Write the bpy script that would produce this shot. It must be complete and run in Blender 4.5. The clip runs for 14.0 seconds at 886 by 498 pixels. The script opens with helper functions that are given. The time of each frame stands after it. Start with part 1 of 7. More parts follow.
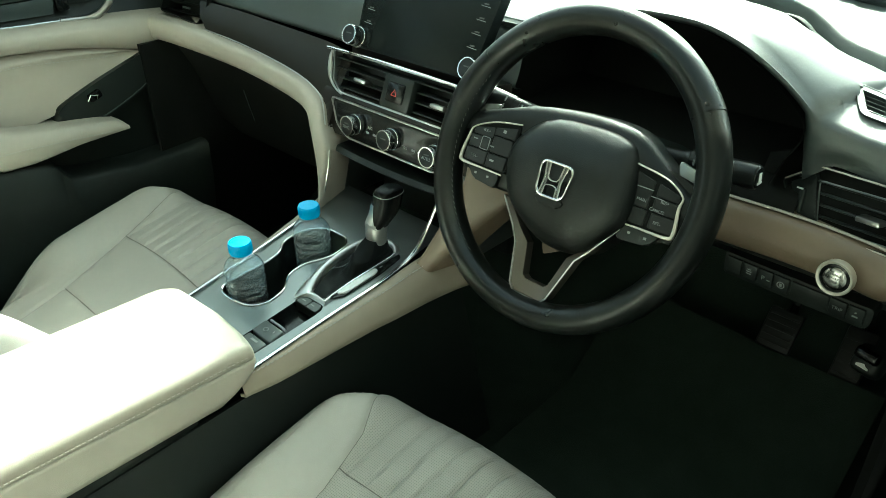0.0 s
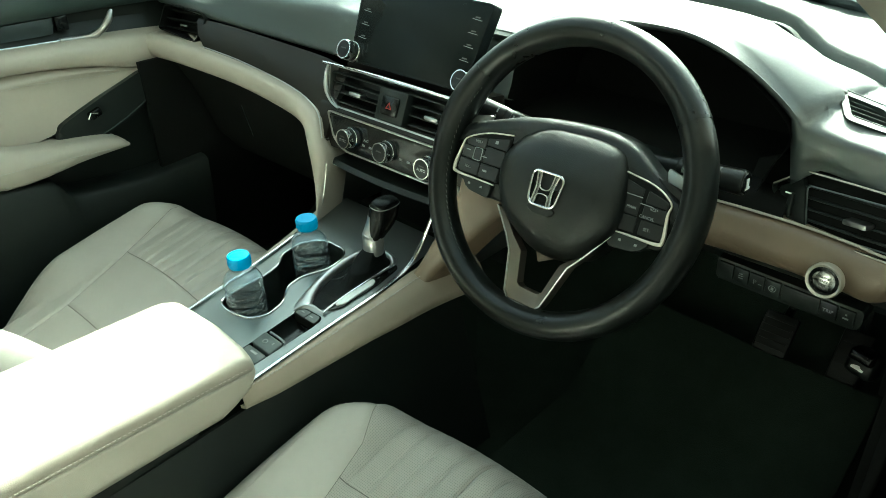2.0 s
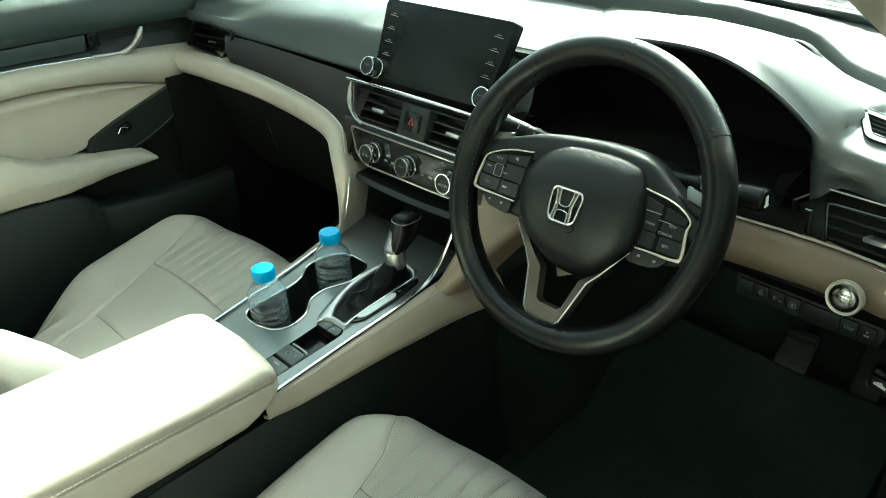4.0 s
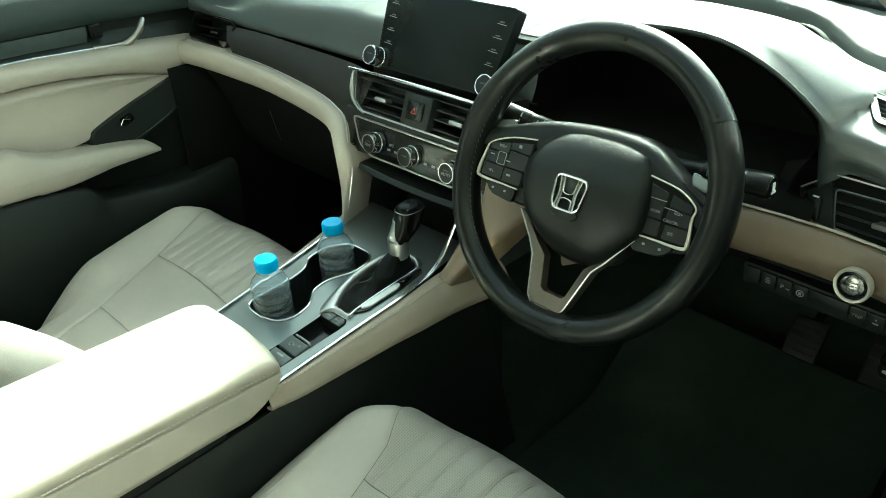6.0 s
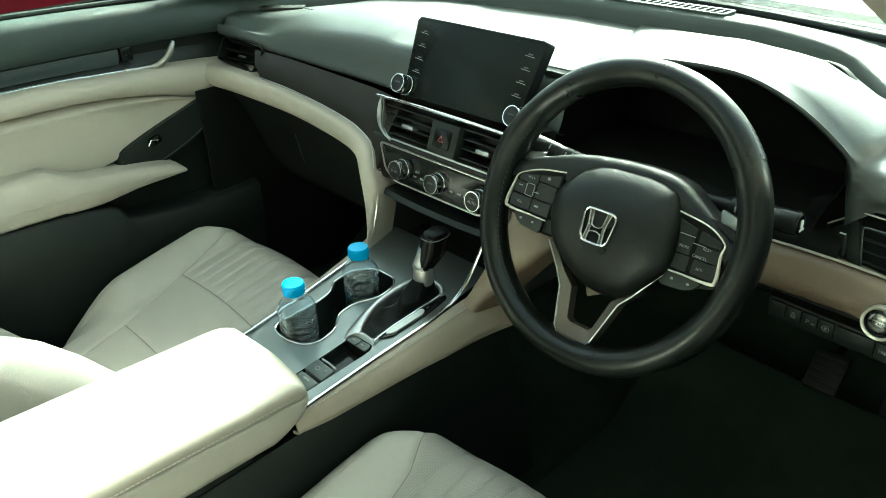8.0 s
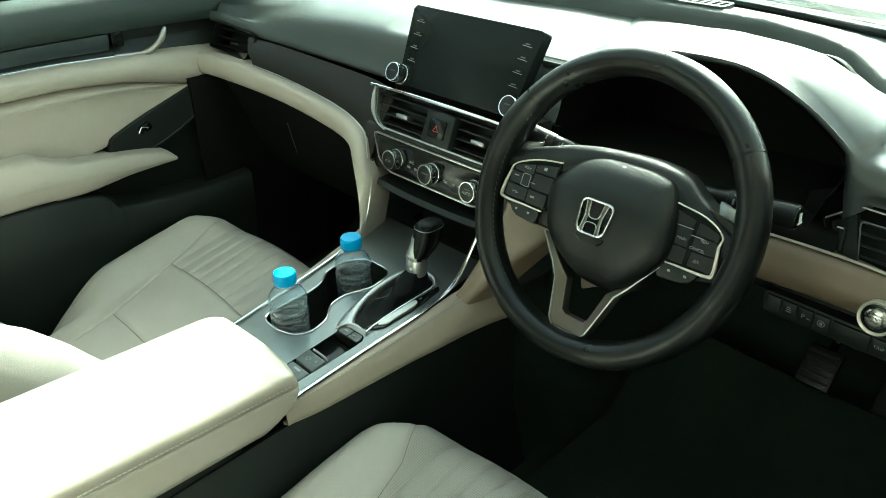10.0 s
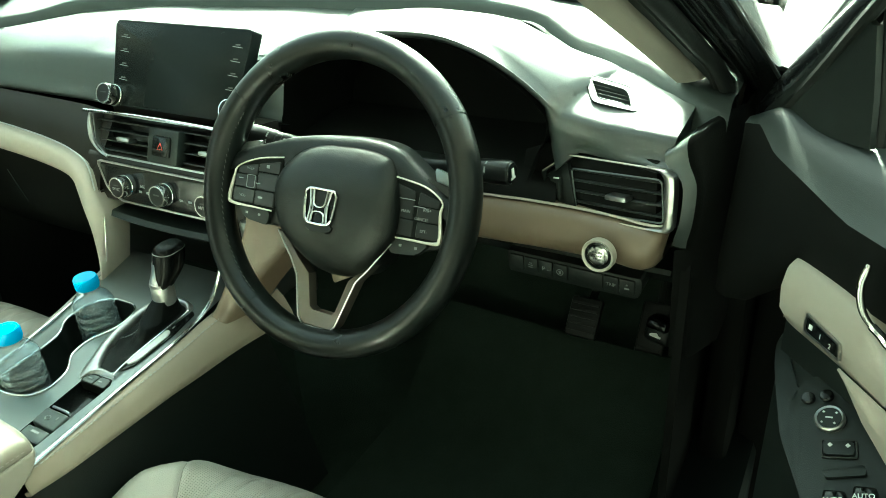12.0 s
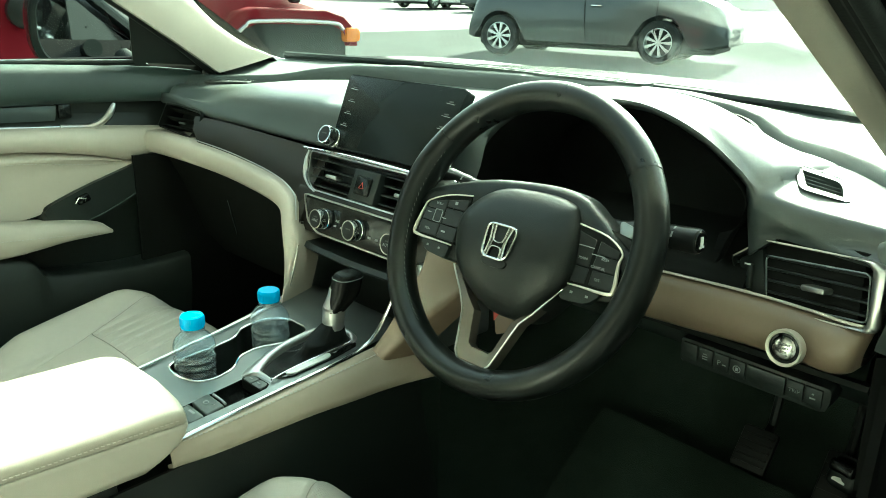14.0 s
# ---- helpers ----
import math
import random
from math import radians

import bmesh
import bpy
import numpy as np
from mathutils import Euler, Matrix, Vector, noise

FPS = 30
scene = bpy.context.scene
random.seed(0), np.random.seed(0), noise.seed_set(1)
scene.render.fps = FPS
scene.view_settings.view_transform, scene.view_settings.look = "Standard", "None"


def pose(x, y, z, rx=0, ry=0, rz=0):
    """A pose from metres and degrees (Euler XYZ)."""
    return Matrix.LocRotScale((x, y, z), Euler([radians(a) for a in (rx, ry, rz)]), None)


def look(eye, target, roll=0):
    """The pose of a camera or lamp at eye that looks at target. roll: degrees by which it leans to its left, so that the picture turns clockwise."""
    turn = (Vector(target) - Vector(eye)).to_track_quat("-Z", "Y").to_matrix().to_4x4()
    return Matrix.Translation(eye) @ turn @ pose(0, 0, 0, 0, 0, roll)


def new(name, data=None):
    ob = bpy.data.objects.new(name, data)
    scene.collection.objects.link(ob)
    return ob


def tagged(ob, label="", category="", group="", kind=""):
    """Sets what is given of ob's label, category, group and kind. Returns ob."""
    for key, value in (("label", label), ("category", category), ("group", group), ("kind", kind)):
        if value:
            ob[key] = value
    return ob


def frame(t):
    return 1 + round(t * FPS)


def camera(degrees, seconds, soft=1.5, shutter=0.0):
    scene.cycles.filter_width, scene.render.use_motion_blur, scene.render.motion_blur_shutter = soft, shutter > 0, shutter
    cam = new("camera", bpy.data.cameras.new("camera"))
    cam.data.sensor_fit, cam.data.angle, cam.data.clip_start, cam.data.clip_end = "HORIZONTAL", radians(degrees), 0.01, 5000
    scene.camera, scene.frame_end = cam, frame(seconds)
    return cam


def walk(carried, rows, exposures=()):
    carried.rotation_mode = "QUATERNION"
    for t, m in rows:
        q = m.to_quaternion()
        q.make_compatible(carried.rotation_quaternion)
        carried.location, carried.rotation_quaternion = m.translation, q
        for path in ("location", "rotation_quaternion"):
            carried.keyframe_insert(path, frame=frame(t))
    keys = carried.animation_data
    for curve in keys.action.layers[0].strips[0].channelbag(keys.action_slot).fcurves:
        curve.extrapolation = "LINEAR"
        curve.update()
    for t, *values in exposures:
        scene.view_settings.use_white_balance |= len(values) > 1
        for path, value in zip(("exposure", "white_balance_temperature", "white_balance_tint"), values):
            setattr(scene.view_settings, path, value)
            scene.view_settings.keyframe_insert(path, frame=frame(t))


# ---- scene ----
cam = camera(60.4, 14.0, soft=0.6)
# stops, white balance and tint; the clip's camera opens up a little as it swings to the open door
EXPOSURES = [(0.0, 2.2, 6050, -24), (11.6, 2.2, 6050, -24), (12.1, 2.9, 6350, -38), (12.5, 3.2, 6400, -46), (13.0, 3.45, 6400, -40), (13.5, 3.1, 6300, -35), (14.0, 2.62, 6300, -32)]
PATH = [
    (0, (0.752, -0.671, 1.183), (-0.428, 0.559, 0.136), -0.5),
    (0.5, (0.755, -0.669, 1.184), (-0.429, 0.558, 0.138), -0.9),
    (1, (0.757, -0.669, 1.188), (-0.427, 0.559, 0.144), -1.2),
    (1.5, (0.762, -0.668, 1.19), (-0.428, 0.561, 0.154), -1.5),
    (2, (0.766, -0.673, 1.189), (-0.429, 0.563, 0.165), -1.6),
    (2.5, (0.772, -0.673, 1.191), (-0.439, 0.561, 0.186), -1.7),
    (3, (0.776, -0.677, 1.196), (-0.455, 0.546, 0.203), -1.9),
    (3.5, (0.774, -0.679, 1.199), (-0.467, 0.535, 0.207), -2.0),
    (6, (0.772, -0.672, 1.192), (-0.478, 0.515, 0.178), -2.8),
    (6.5, (0.774, -0.675, 1.194), (-0.48, 0.513, 0.187), -2.7),
    (7, (0.775, -0.679, 1.2), (-0.498, 0.503, 0.209), -2.9),
    (7.5, (0.77, -0.68, 1.204), (-0.518, 0.497, 0.226), -2.6),
    (7.7, (0.764, -0.689, 1.211), (-0.523, 0.492, 0.238), -2.4),
    (10, (0.752, -0.688, 1.2), (-0.509, 0.511, 0.215), -1.1),
    (10.5, (0.756, -0.687, 1.198), (-0.504, 0.514, 0.213), -1.1),
    (11, (0.757, -0.688, 1.2), (-0.442, 0.579, 0.222), -1.7),
    (11.5, (0.764, -0.681, 1.188), (-0.35, 0.669, 0.22), -2.1),
    (12, (0.815, -0.629, 1.16), (-0.084, 0.878, 0.201), -3.9),
    (12.5, (0.822, -0.644, 1.155), (-0.057, 0.922, 0.275), -3.5),
    (13, (0.854, -0.656, 1.126), (-0.227, 0.857, 0.389), -1.8),
    (13.3, (0.868, -0.672, 1.122), (-0.327, 0.789, 0.461), -0.6),
    (13.5, (0.864, -0.667, 1.098), (-0.391, 0.759, 0.473), 0.3),
    (14, (0.833, -0.66, 1.065), (-0.502, 0.698, 0.453), 1.7),
]
walk(cam, [(t, look(eye, target, roll)) for t, eye, target, roll in PATH],
     exposures=EXPOSURES)

# ---- light: hazy high sun and sky ----
SUN_FROM = Vector((-0.38, 1.0, 0.66)).normalized()
world = bpy.data.worlds.new("sky")
scene.world = world
world.use_nodes = True
wn, wl = world.node_tree.nodes, world.node_tree.links
sky = wn.new("ShaderNodeTexSky")
sky.sky_type = "NISHITA"
sky.sun_disc = False
sky.sun_elevation = math.asin(SUN_FROM.z)
sky.sun_rotation = math.atan2(SUN_FROM.x, SUN_FROM.y)
sky.air_density, sky.dust_density, sky.ozone_density = 1.0, 4.0, 1.0
haze = wn.new("ShaderNodeHueSaturation")
haze.inputs["Saturation"].default_value = 0.45
wl.new(sky.outputs["Color"], haze.inputs["Color"])
wl.new(haze.outputs["Color"], wn["Background"].inputs["Color"])
wn["Background"].inputs["Strength"].default_value = 0.10
sun_data = bpy.data.lights.new("sun", "SUN")
sun_data.energy, sun_data.angle, sun_data.color = 5.0, radians(6.0), (1.0, 0.96, 0.88)
sun = new("sun", sun_data)
sun.matrix_world = look(SUN_FROM * 20, (0, 0, 0))

# ---- materials ----
def material(name, colour, rough=0.5, metal=0.0, grain=0.0, grain_size=900.0, vary=0.08, vary_size=9.0, coat=0.0,
             spec=0.5, sheen=0.0, rough_vary=0.08, voronoi=False, random_vary=0.0):
    """A surface with fine relief, and uneven colour and gloss at two scales."""
    m = bpy.data.materials.new(name)
    m.use_nodes = True
    n, l = m.node_tree.nodes, m.node_tree.links
    b = n["Principled BSDF"]
    b.inputs["Metallic"].default_value = metal
    b.inputs["Coat Weight"].default_value = coat
    b.inputs["Coat Roughness"].default_value = 0.06
    b.inputs["Specular IOR Level"].default_value = spec
    b.inputs["Sheen Weight"].default_value = sheen
    co = n.new("ShaderNodeTexCoord")
    big = n.new("ShaderNodeTexNoise")
    big.inputs["Scale"].default_value, big.inputs["Detail"].default_value = vary_size, 5.0
    l.new(co.outputs["Object"], big.inputs["Vector"])
    fine = n.new("ShaderNodeTexNoise")
    fine.inputs["Scale"].default_value, fine.inputs["Detail"].default_value = vary_size * 14, 3.0
    l.new(co.outputs["Object"], fine.inputs["Vector"])
    both = n.new("ShaderNodeMix")
    both.inputs[0].default_value = 0.35
    l.new(big.outputs["Fac"], both.inputs[2])
    l.new(fine.outputs["Fac"], both.inputs[3])
    tone = n.new("ShaderNodeMix")
    tone.data_type = "RGBA"
    tone.inputs[6].default_value = (*[c * (1 - 2.2 * vary) for c in colour], 1)
    tone.inputs[7].default_value = (*[min(1, c * (1 + 2.2 * vary)) for c in colour], 1)
    l.new(both.outputs[0], tone.inputs[0])
    out = tone.outputs[2]
    if random_vary:
        info = n.new("ShaderNodeObjectInfo")
        hsv = n.new("ShaderNodeHueSaturation")
        ramp = n.new("ShaderNodeMapRange")
        ramp.inputs[3].default_value, ramp.inputs[4].default_value = 1 - random_vary, 1 + random_vary
        l.new(info.outputs["Random"], ramp.inputs[0])
        l.new(ramp.outputs[0], hsv.inputs["Value"])
        l.new(out, hsv.inputs["Color"])
        out = hsv.outputs[0]
    l.new(out, b.inputs["Base Color"])
    gloss = n.new("ShaderNodeMapRange")
    gloss.inputs[3].default_value, gloss.inputs[4].default_value = max(0.02, rough - rough_vary), min(1, rough + rough_vary)
    l.new(both.outputs[0], gloss.inputs[0])
    l.new(gloss.outputs[0], b.inputs["Roughness"])
    if grain:
        if voronoi:
            tex = n.new("ShaderNodeTexVoronoi")
            tex.inputs["Scale"].default_value = grain_size
            source = tex.outputs["Distance"]
        else:
            tex = n.new("ShaderNodeTexNoise")
            tex.inputs["Scale"].default_value, tex.inputs["Detail"].default_value = grain_size, 2.0
            source = tex.outputs["Fac"]
        l.new(co.outputs["Object"], tex.inputs["Vector"])
        bump = n.new("ShaderNodeBump")
        bump.inputs["Strength"].default_value, bump.inputs["Distance"].default_value = grain, 0.001
        l.new(source, bump.inputs["Height"])
        l.new(bump.outputs[0], b.inputs["Normal"])
    return m


def glass_material(name, colour=(1, 1, 1), rough=0.0, ior=1.45, clear=1.0):
    m = bpy.data.materials.new(name)
    m.use_nodes = True
    b = m.node_tree.nodes["Principled BSDF"]
    b.inputs["Base Color"].default_value = (*colour, 1)
    b.inputs["Transmission Weight"].default_value = clear
    b.inputs["Roughness"].default_value, b.inputs["IOR"].default_value = rough, ior
    return m


def perforated(name, colour, pitch):
    """Leather with rows of small punched holes."""
    m = material(name, colour, 0.5, grain=0.15, grain_size=1100, voronoi=True, vary=0.05)
    n, l = m.node_tree.nodes, m.node_tree.links
    b = n["Principled BSDF"]
    co = n.new("ShaderNodeTexCoord")
    dots = n.new("ShaderNodeTexVoronoi")
    dots.voronoi_dimensions = "2D"
    dots.inputs["Scale"].default_value, dots.inputs["Randomness"].default_value = 1 / pitch, 0.0
    l.new(co.outputs["Object"], dots.inputs["Vector"])
    hole = n.new("ShaderNodeMapRange")
    hole.inputs[1].default_value, hole.inputs[2].default_value = 0.20, 0.30
    l.new(dots.outputs["Distance"], hole.inputs[0])
    old = b.inputs["Base Color"].links[0].from_socket
    mix = n.new("ShaderNodeMix")
    mix.data_type = "RGBA"
    mix.inputs[6].default_value = (*[c * 0.66 for c in colour], 1)
    l.new(old, mix.inputs[7])
    l.new(hole.outputs[0], mix.inputs[0])
    l.new(mix.outputs[2], b.inputs["Base Color"])
    bump = n.new("ShaderNodeBump")
    bump.inputs["Strength"].default_value, bump.inputs["Distance"].default_value = 0.5, 0.0015
    l.new(hole.outputs[0], bump.inputs["Height"])
    l.new(b.inputs["Normal"].links[0].from_socket, bump.inputs["Normal"])
    l.new(bump.outputs[0], b.inputs["Normal"])
    return m


CREAM = material("cream_vinyl", (0.335, 0.303, 0.262), 0.46, grain=0.10, grain_size=1100, voronoi=True, vary=0.04)
LEATHER = material("seat_leather", (0.375, 0.354, 0.324), 0.44, grain=0.16, grain_size=900, voronoi=True, vary=0.05)
PERF = perforated("perforated_leather", (0.335, 0.317, 0.290), 0.0027)
THREAD = material("thread", (0.36, 0.34, 0.31), 0.8, vary=0.1)
DASH = material("soft_dash", (0.025, 0.032, 0.031), 0.42, spec=0.80, grain=0.10, grain_size=1300, voronoi=True, vary=0.10)
LEDGE = material("matt_ledge", (0.030, 0.038, 0.037), 0.62, spec=0.30, grain=0.12, grain_size=1300, voronoi=True, vary=0.10)
BLACK = material("black_plastic", (0.0095, 0.0125, 0.0115), 0.42, spec=0.35, grain=0.2, grain_size=900, vary=0.12)
HUBSKIN = material("moulded_skin", (0.0032, 0.0043, 0.0040), 0.39, spec=0.34, grain=0.12, grain_size=1000, voronoi=True, vary=0.06, rough_vary=0.03)
BLACKLEATHER = material("black_leather", (0.0036, 0.0047, 0.0043), 0.28, spec=0.36, grain=0.05, grain_size=900, voronoi=True, vary=0.06, rough_vary=0.02)
DARKTRIM = material("dark_trim", (0.0125, 0.0108, 0.0082), 0.34, spec=0.30, grain=0.15, grain_size=300, vary=0.22, vary_size=14)
GLOSS = material("gloss_black", (0.006, 0.007, 0.007), 0.14, spec=0.3, vary=0.1, rough_vary=0.04)
SCREEN = material("screen_glass", (0.007, 0.009, 0.009), 0.26, spec=0.12, vary=0.1, rough_vary=0.05)
CHROME = material("chrome", (0.78, 0.78, 0.76), 0.14, 1.0, vary=0.03, rough_vary=0.05)
SATIN = material("satin_silver", (0.52, 0.52, 0.51), 0.32, 1.0, vary=0.05)
PEWTER = material("console_metal", (0.215, 0.232, 0.232), 0.30, 0.85, vary=0.015, rough_vary=0.015, vary_size=3)
# black of the linings; on some parts its near-black stands in for shade
MATT = material("matt_lining_and_shade", (0.0038, 0.0044, 0.0040), 0.75, spec=0.12, grain=0.2, grain_size=600, vary=0.15)
GREYKEY = material("grey_key", (0.060, 0.070, 0.070), 0.30, spec=0.4, vary=0.08)
CARPET = material("carpet", (0.023, 0.033, 0.026), 0.95, grain=1.0, grain_size=600, vary=0.2, vary_size=20, spec=0.1)
RUBBER = material("rubber", (0.0085, 0.0100, 0.0095), 0.55, spec=0.3, grain=0.3, grain_size=300, vary=0.15)
HEADLINER = material("headliner", (0.45, 0.43, 0.39), 0.9, grain=0.3, grain_size=700, vary=0.04)
PILLAR = material("pillar_trim", (0.28, 0.255, 0.222), 0.7, grain=0.25, grain_size=700, vary=0.05)
# armrest cream, darkened in its colour to hold back the sun on the lid
LIDCREAM = material("dimmed_lid_cream", (0.255, 0.222, 0.186), 0.50, grain=0.12, grain_size=900, voronoi=True, vary=0.05)
CAP = material("blue_cap", (0.02, 0.36, 0.72), 0.35, vary=0.04)
SEAM = material("seam_thread", (0.135, 0.125, 0.112), 0.8, vary=0.1)
KEYFACE = material("key_face", (0.0075, 0.0085, 0.0085), 0.30, spec=0.35, vary=0.1, rough_vary=0.04)
RINGDARK = material("dark_chrome", (0.34, 0.34, 0.33), 0.20, 1.0, vary=0.05)
WORN = material("dark_thread", (0.07, 0.072, 0.07), 0.7, vary=0.1)
PALE = material("pale_insert", (0.62, 0.64, 0.63), 0.35, 0.3, vary=0.04)
# small opaque pale share stands in for light caught in the plastic
PET = glass_material("bottle_plastic", (0.84, 0.93, 0.99), 0.015, 1.54, 0.945)
INLAY = material("satin_inlay", (0.045, 0.056, 0.057), 0.34, 0.5, vary=0.10, vary_size=20)
DOORTOP = material("door_top", (0.018, 0.028, 0.026), 0.46, grain=0.2, grain_size=800, voronoi=True, vary=0.10)
CHAMPAGNE = material("champagne_metal", (0.60, 0.56, 0.49), 0.38, 0.55, vary=0.04)
# cream of the driver's side pad, shade mixed into its colour
SHADEVINYL = material("shaded_side_vinyl", (0.290, 0.245, 0.198), 0.42, grain=0.10, grain_size=1100, voronoi=True, vary=0.05)
# cream vinyl of the lower panels with their shade put into a tan colour
TANSHADE = material("tan_shade_vinyl", (0.160, 0.120, 0.086), 0.36, grain=0.10, grain_size=1100, voronoi=True, vary=0.05)
WARM = material("warm_satin", (0.135, 0.118, 0.100), 0.36, 0.7, vary=0.05)
BOOTHIDE = material("boot_leather", (0.006, 0.007, 0.007), 0.40, spec=0.08, grain=0.2, grain_size=900, voronoi=True, vary=0.12)
KNOB = material("polished_leather", (0.0035, 0.004, 0.004), 0.24, spec=0.16, grain=0.1, grain_size=800, voronoi=True, vary=0.1, rough_vary=0.05)
# slab grey kept low: the shade on this paving is in the colour
SLAB = material("shaded_slab", (0.15, 0.15, 0.14), 0.85, grain=0.5, grain_size=60, vary=0.12, vary_size=3.0, random_vary=0.12)
# opaque pale-blue share imitates sunlight focused in the water
WATER = glass_material("water", (0.76, 0.89, 0.98), 0.015, 1.36, 0.79)
WINDOW = glass_material("window_glass", (0.95, 0.98, 0.97), 0.0, 1.16)
MARK = material("printed_mark", (0.75, 0.76, 0.74), 0.5, vary=0.03)
DIMMARK = material("dim_mark", (0.22, 0.23, 0.23), 0.5, vary=0.03)
REDMARK = material("red_mark", (0.55, 0.05, 0.04), 0.4, vary=0.05)
# tint darkened so that the reflections read dark
MIRROR = material("dimmed_mirror_glass", (0.30, 0.32, 0.33), 0.03, 1.0, vary=0.02, rough_vary=0.01)
PAINT_OWN = material("dark_bronze_paint", (0.022, 0.020, 0.018), 0.12, vary=0.04, spec=0.4, rough_vary=0.02)
PAINT_DARK = material("black_paint", (0.012, 0.013, 0.014), 0.25, vary=0.05, coat=0.8)
PAINT_RED = material("red_paint", (0.14, 0.004, 0.012), 0.6, vary=0.06, spec=0.08)
PAINT_GREY = material("charcoal_paint", (0.042, 0.050, 0.050), 0.35, 0.1, vary=0.06, coat=0.7)
PAINT_WHITE = material("white_paint", (0.72, 0.72, 0.70), 0.35, vary=0.04, coat=0.6)
ORANGE = material("amber_lens", (0.75, 0.22, 0.02), 0.2, vary=0.05)
LAMPGLASS = material("headlamp", (0.75, 0.77, 0.78), 0.12, 0.4, vary=0.06)
TINT = material("tinted_glass", (0.02, 0.024, 0.024), 0.06, vary=0.05, rough_vary=0.03)
ALLOY = material("alloy_paint", (0.85, 0.86, 0.86), 0.30, 0.85, vary=0.05, coat=0.4)
STONE = material("facade_stone", (0.11, 0.105, 0.095), 0.85, grain=0.5, grain_size=30, vary=0.12, vary_size=1.5)
ASPHALT = material("paving", (0.19, 0.185, 0.175), 0.95, spec=0.08, grain=0.5, grain_size=60, vary=0.12, vary_size=0.8)
ROAD = material("dark_asphalt", (0.055, 0.058, 0.056), 0.95, spec=0.03, grain=0.6, grain_size=60, vary=0.15, vary_size=0.9)
CONCRETE = material("concrete", (0.42, 0.40, 0.37), 0.9, grain=0.4, grain_size=40, vary=0.1, vary_size=1.2)


# ---- mesh helpers ----
def finish(name, bm, mat, smooth=True, angle=38):
    bmesh.ops.recalc_face_normals(bm, faces=bm.faces)
    me = bpy.data.meshes.new(name)
    for f in bm.faces:
        f.smooth = smooth
    if smooth:
        lim = radians(angle)
        for e in bm.edges:
            if len(e.link_faces) == 2 and e.calc_face_angle(0) > lim:
                e.smooth = False
    bm.to_mesh(me)
    bm.free()
    me.materials.append(mat)
    return me


def part(name, bm, mat, parent=None, label="", smooth=True, angle=38):
    ob = new(name, finish(name, bm, mat, smooth, angle))
    if parent is not None:
        ob.parent = parent
    if label:
        tagged(ob, label)
    return ob


def thing(name, label, category, group="", kind="", at=(0, 0, 0)):
    ob = new(name)
    ob.empty_display_size = 0.05
    ob.location = at
    return tagged(ob, label, category, group, kind)


def rbox(sx, sy, sz, m=Matrix(), r=0.004, seg=2):
    bm = bmesh.new()
    bmesh.ops.create_cube(bm, size=1)
    bmesh.ops.scale(bm, vec=(sx, sy, sz), verts=bm.verts)
    if r:
        bmesh.ops.bevel(bm, geom=bm.edges[:], offset=min(r, 0.49 * min(sx, sy, sz)), segments=seg, profile=0.5, affect="EDGES")
    bmesh.ops.transform(bm, matrix=m, verts=bm.verts)
    return bm


def span(x0, x1, y0, y1, z0, z1, r=0.004, seg=2):
    return rbox(x1 - x0, y1 - y0, z1 - z0, Matrix.Translation(((x0 + x1) / 2, (y0 + y1) / 2, (z0 + z1) / 2)), r, seg)


def join(*bms):
    out = bmesh.new()
    for b in bms:
        me = bpy.data.meshes.new("tmp")
        b.to_mesh(me)
        b.free()
        out.from_mesh(me)
        bpy.data.meshes.remove(me)
    return out


def grid(rows, close_u=False, close_v=False, thick=0.0):
    """A sheet through rows of points; thick gives it a back."""
    bm = bmesh.new()
    vs = [[bm.verts.new(p) for p in row] for row in rows]
    nu, nv = len(rows), len(rows[0])
    for a in range(nu if close_u else nu - 1):
        for b in range(nv if close_v else nv - 1):
            q = [vs[a][b], vs[(a + 1) % nu][b], vs[(a + 1) % nu][(b + 1) % nv], vs[a][(b + 1) % nv]]
            try:
                bm.faces.new(q)
            except ValueError:
                pass
    if thick:
        bmesh.ops.recalc_face_normals(bm, faces=bm.faces)
        bmesh.ops.solidify(bm, geom=bm.faces[:], thickness=thick)
    return bm


def smooth_line(pts, n):
    """Catmull-Rom through pts, n points in all."""
    pts = [Vector(p) for p in pts]
    ext = [2 * pts[0] - pts[1]] + pts + [2 * pts[-1] - pts[-2]]
    out = []
    for k in range(n):
        u = k / (n - 1) * (len(pts) - 1)
        i = min(int(u), len(pts) - 2)
        f = u - i
        a, b, c, d = ext[i:i + 4]
        out.append(0.5 * ((2 * b) + (c - a) * f + (2 * a - 5 * b + 4 * c - d) * f * f + (3 * b - a - 3 * c + d) * f ** 3))
    return out


def tube(pts, r, sides=10, closed=False, squash=1.0, up=(0, 0, 1), radii=None):
    """A round bar along pts; squash flattens it along up."""
    pts = [Vector(p) for p in pts]
    rows = []
    for i, p in enumerate(pts):
        if closed:
            d = pts[(i + 1) % len(pts)] - pts[i - 1]
        else:
            d = pts[min(i + 1, len(pts) - 1)] - pts[max(i - 1, 0)]
        d.normalize()
        s = d.cross(Vector(up))
        if s.length < 1e-4:
            s = d.cross(Vector((1, 0, 0)))
        s.normalize()
        t = s.cross(d)
        rr = radii[i] if radii else r
        rows.append([p + rr * (math.cos(a) * s + squash * math.sin(a) * t) for a in [2 * math.pi * k / sides for k in range(sides)]])
    bm = grid(rows, close_u=closed, close_v=True)
    if not closed:
        bm.verts.ensure_lookup_table()
        bm.faces.new(bm.verts[:sides])
        bm.faces.new(bm.verts[-sides:])
    return bm


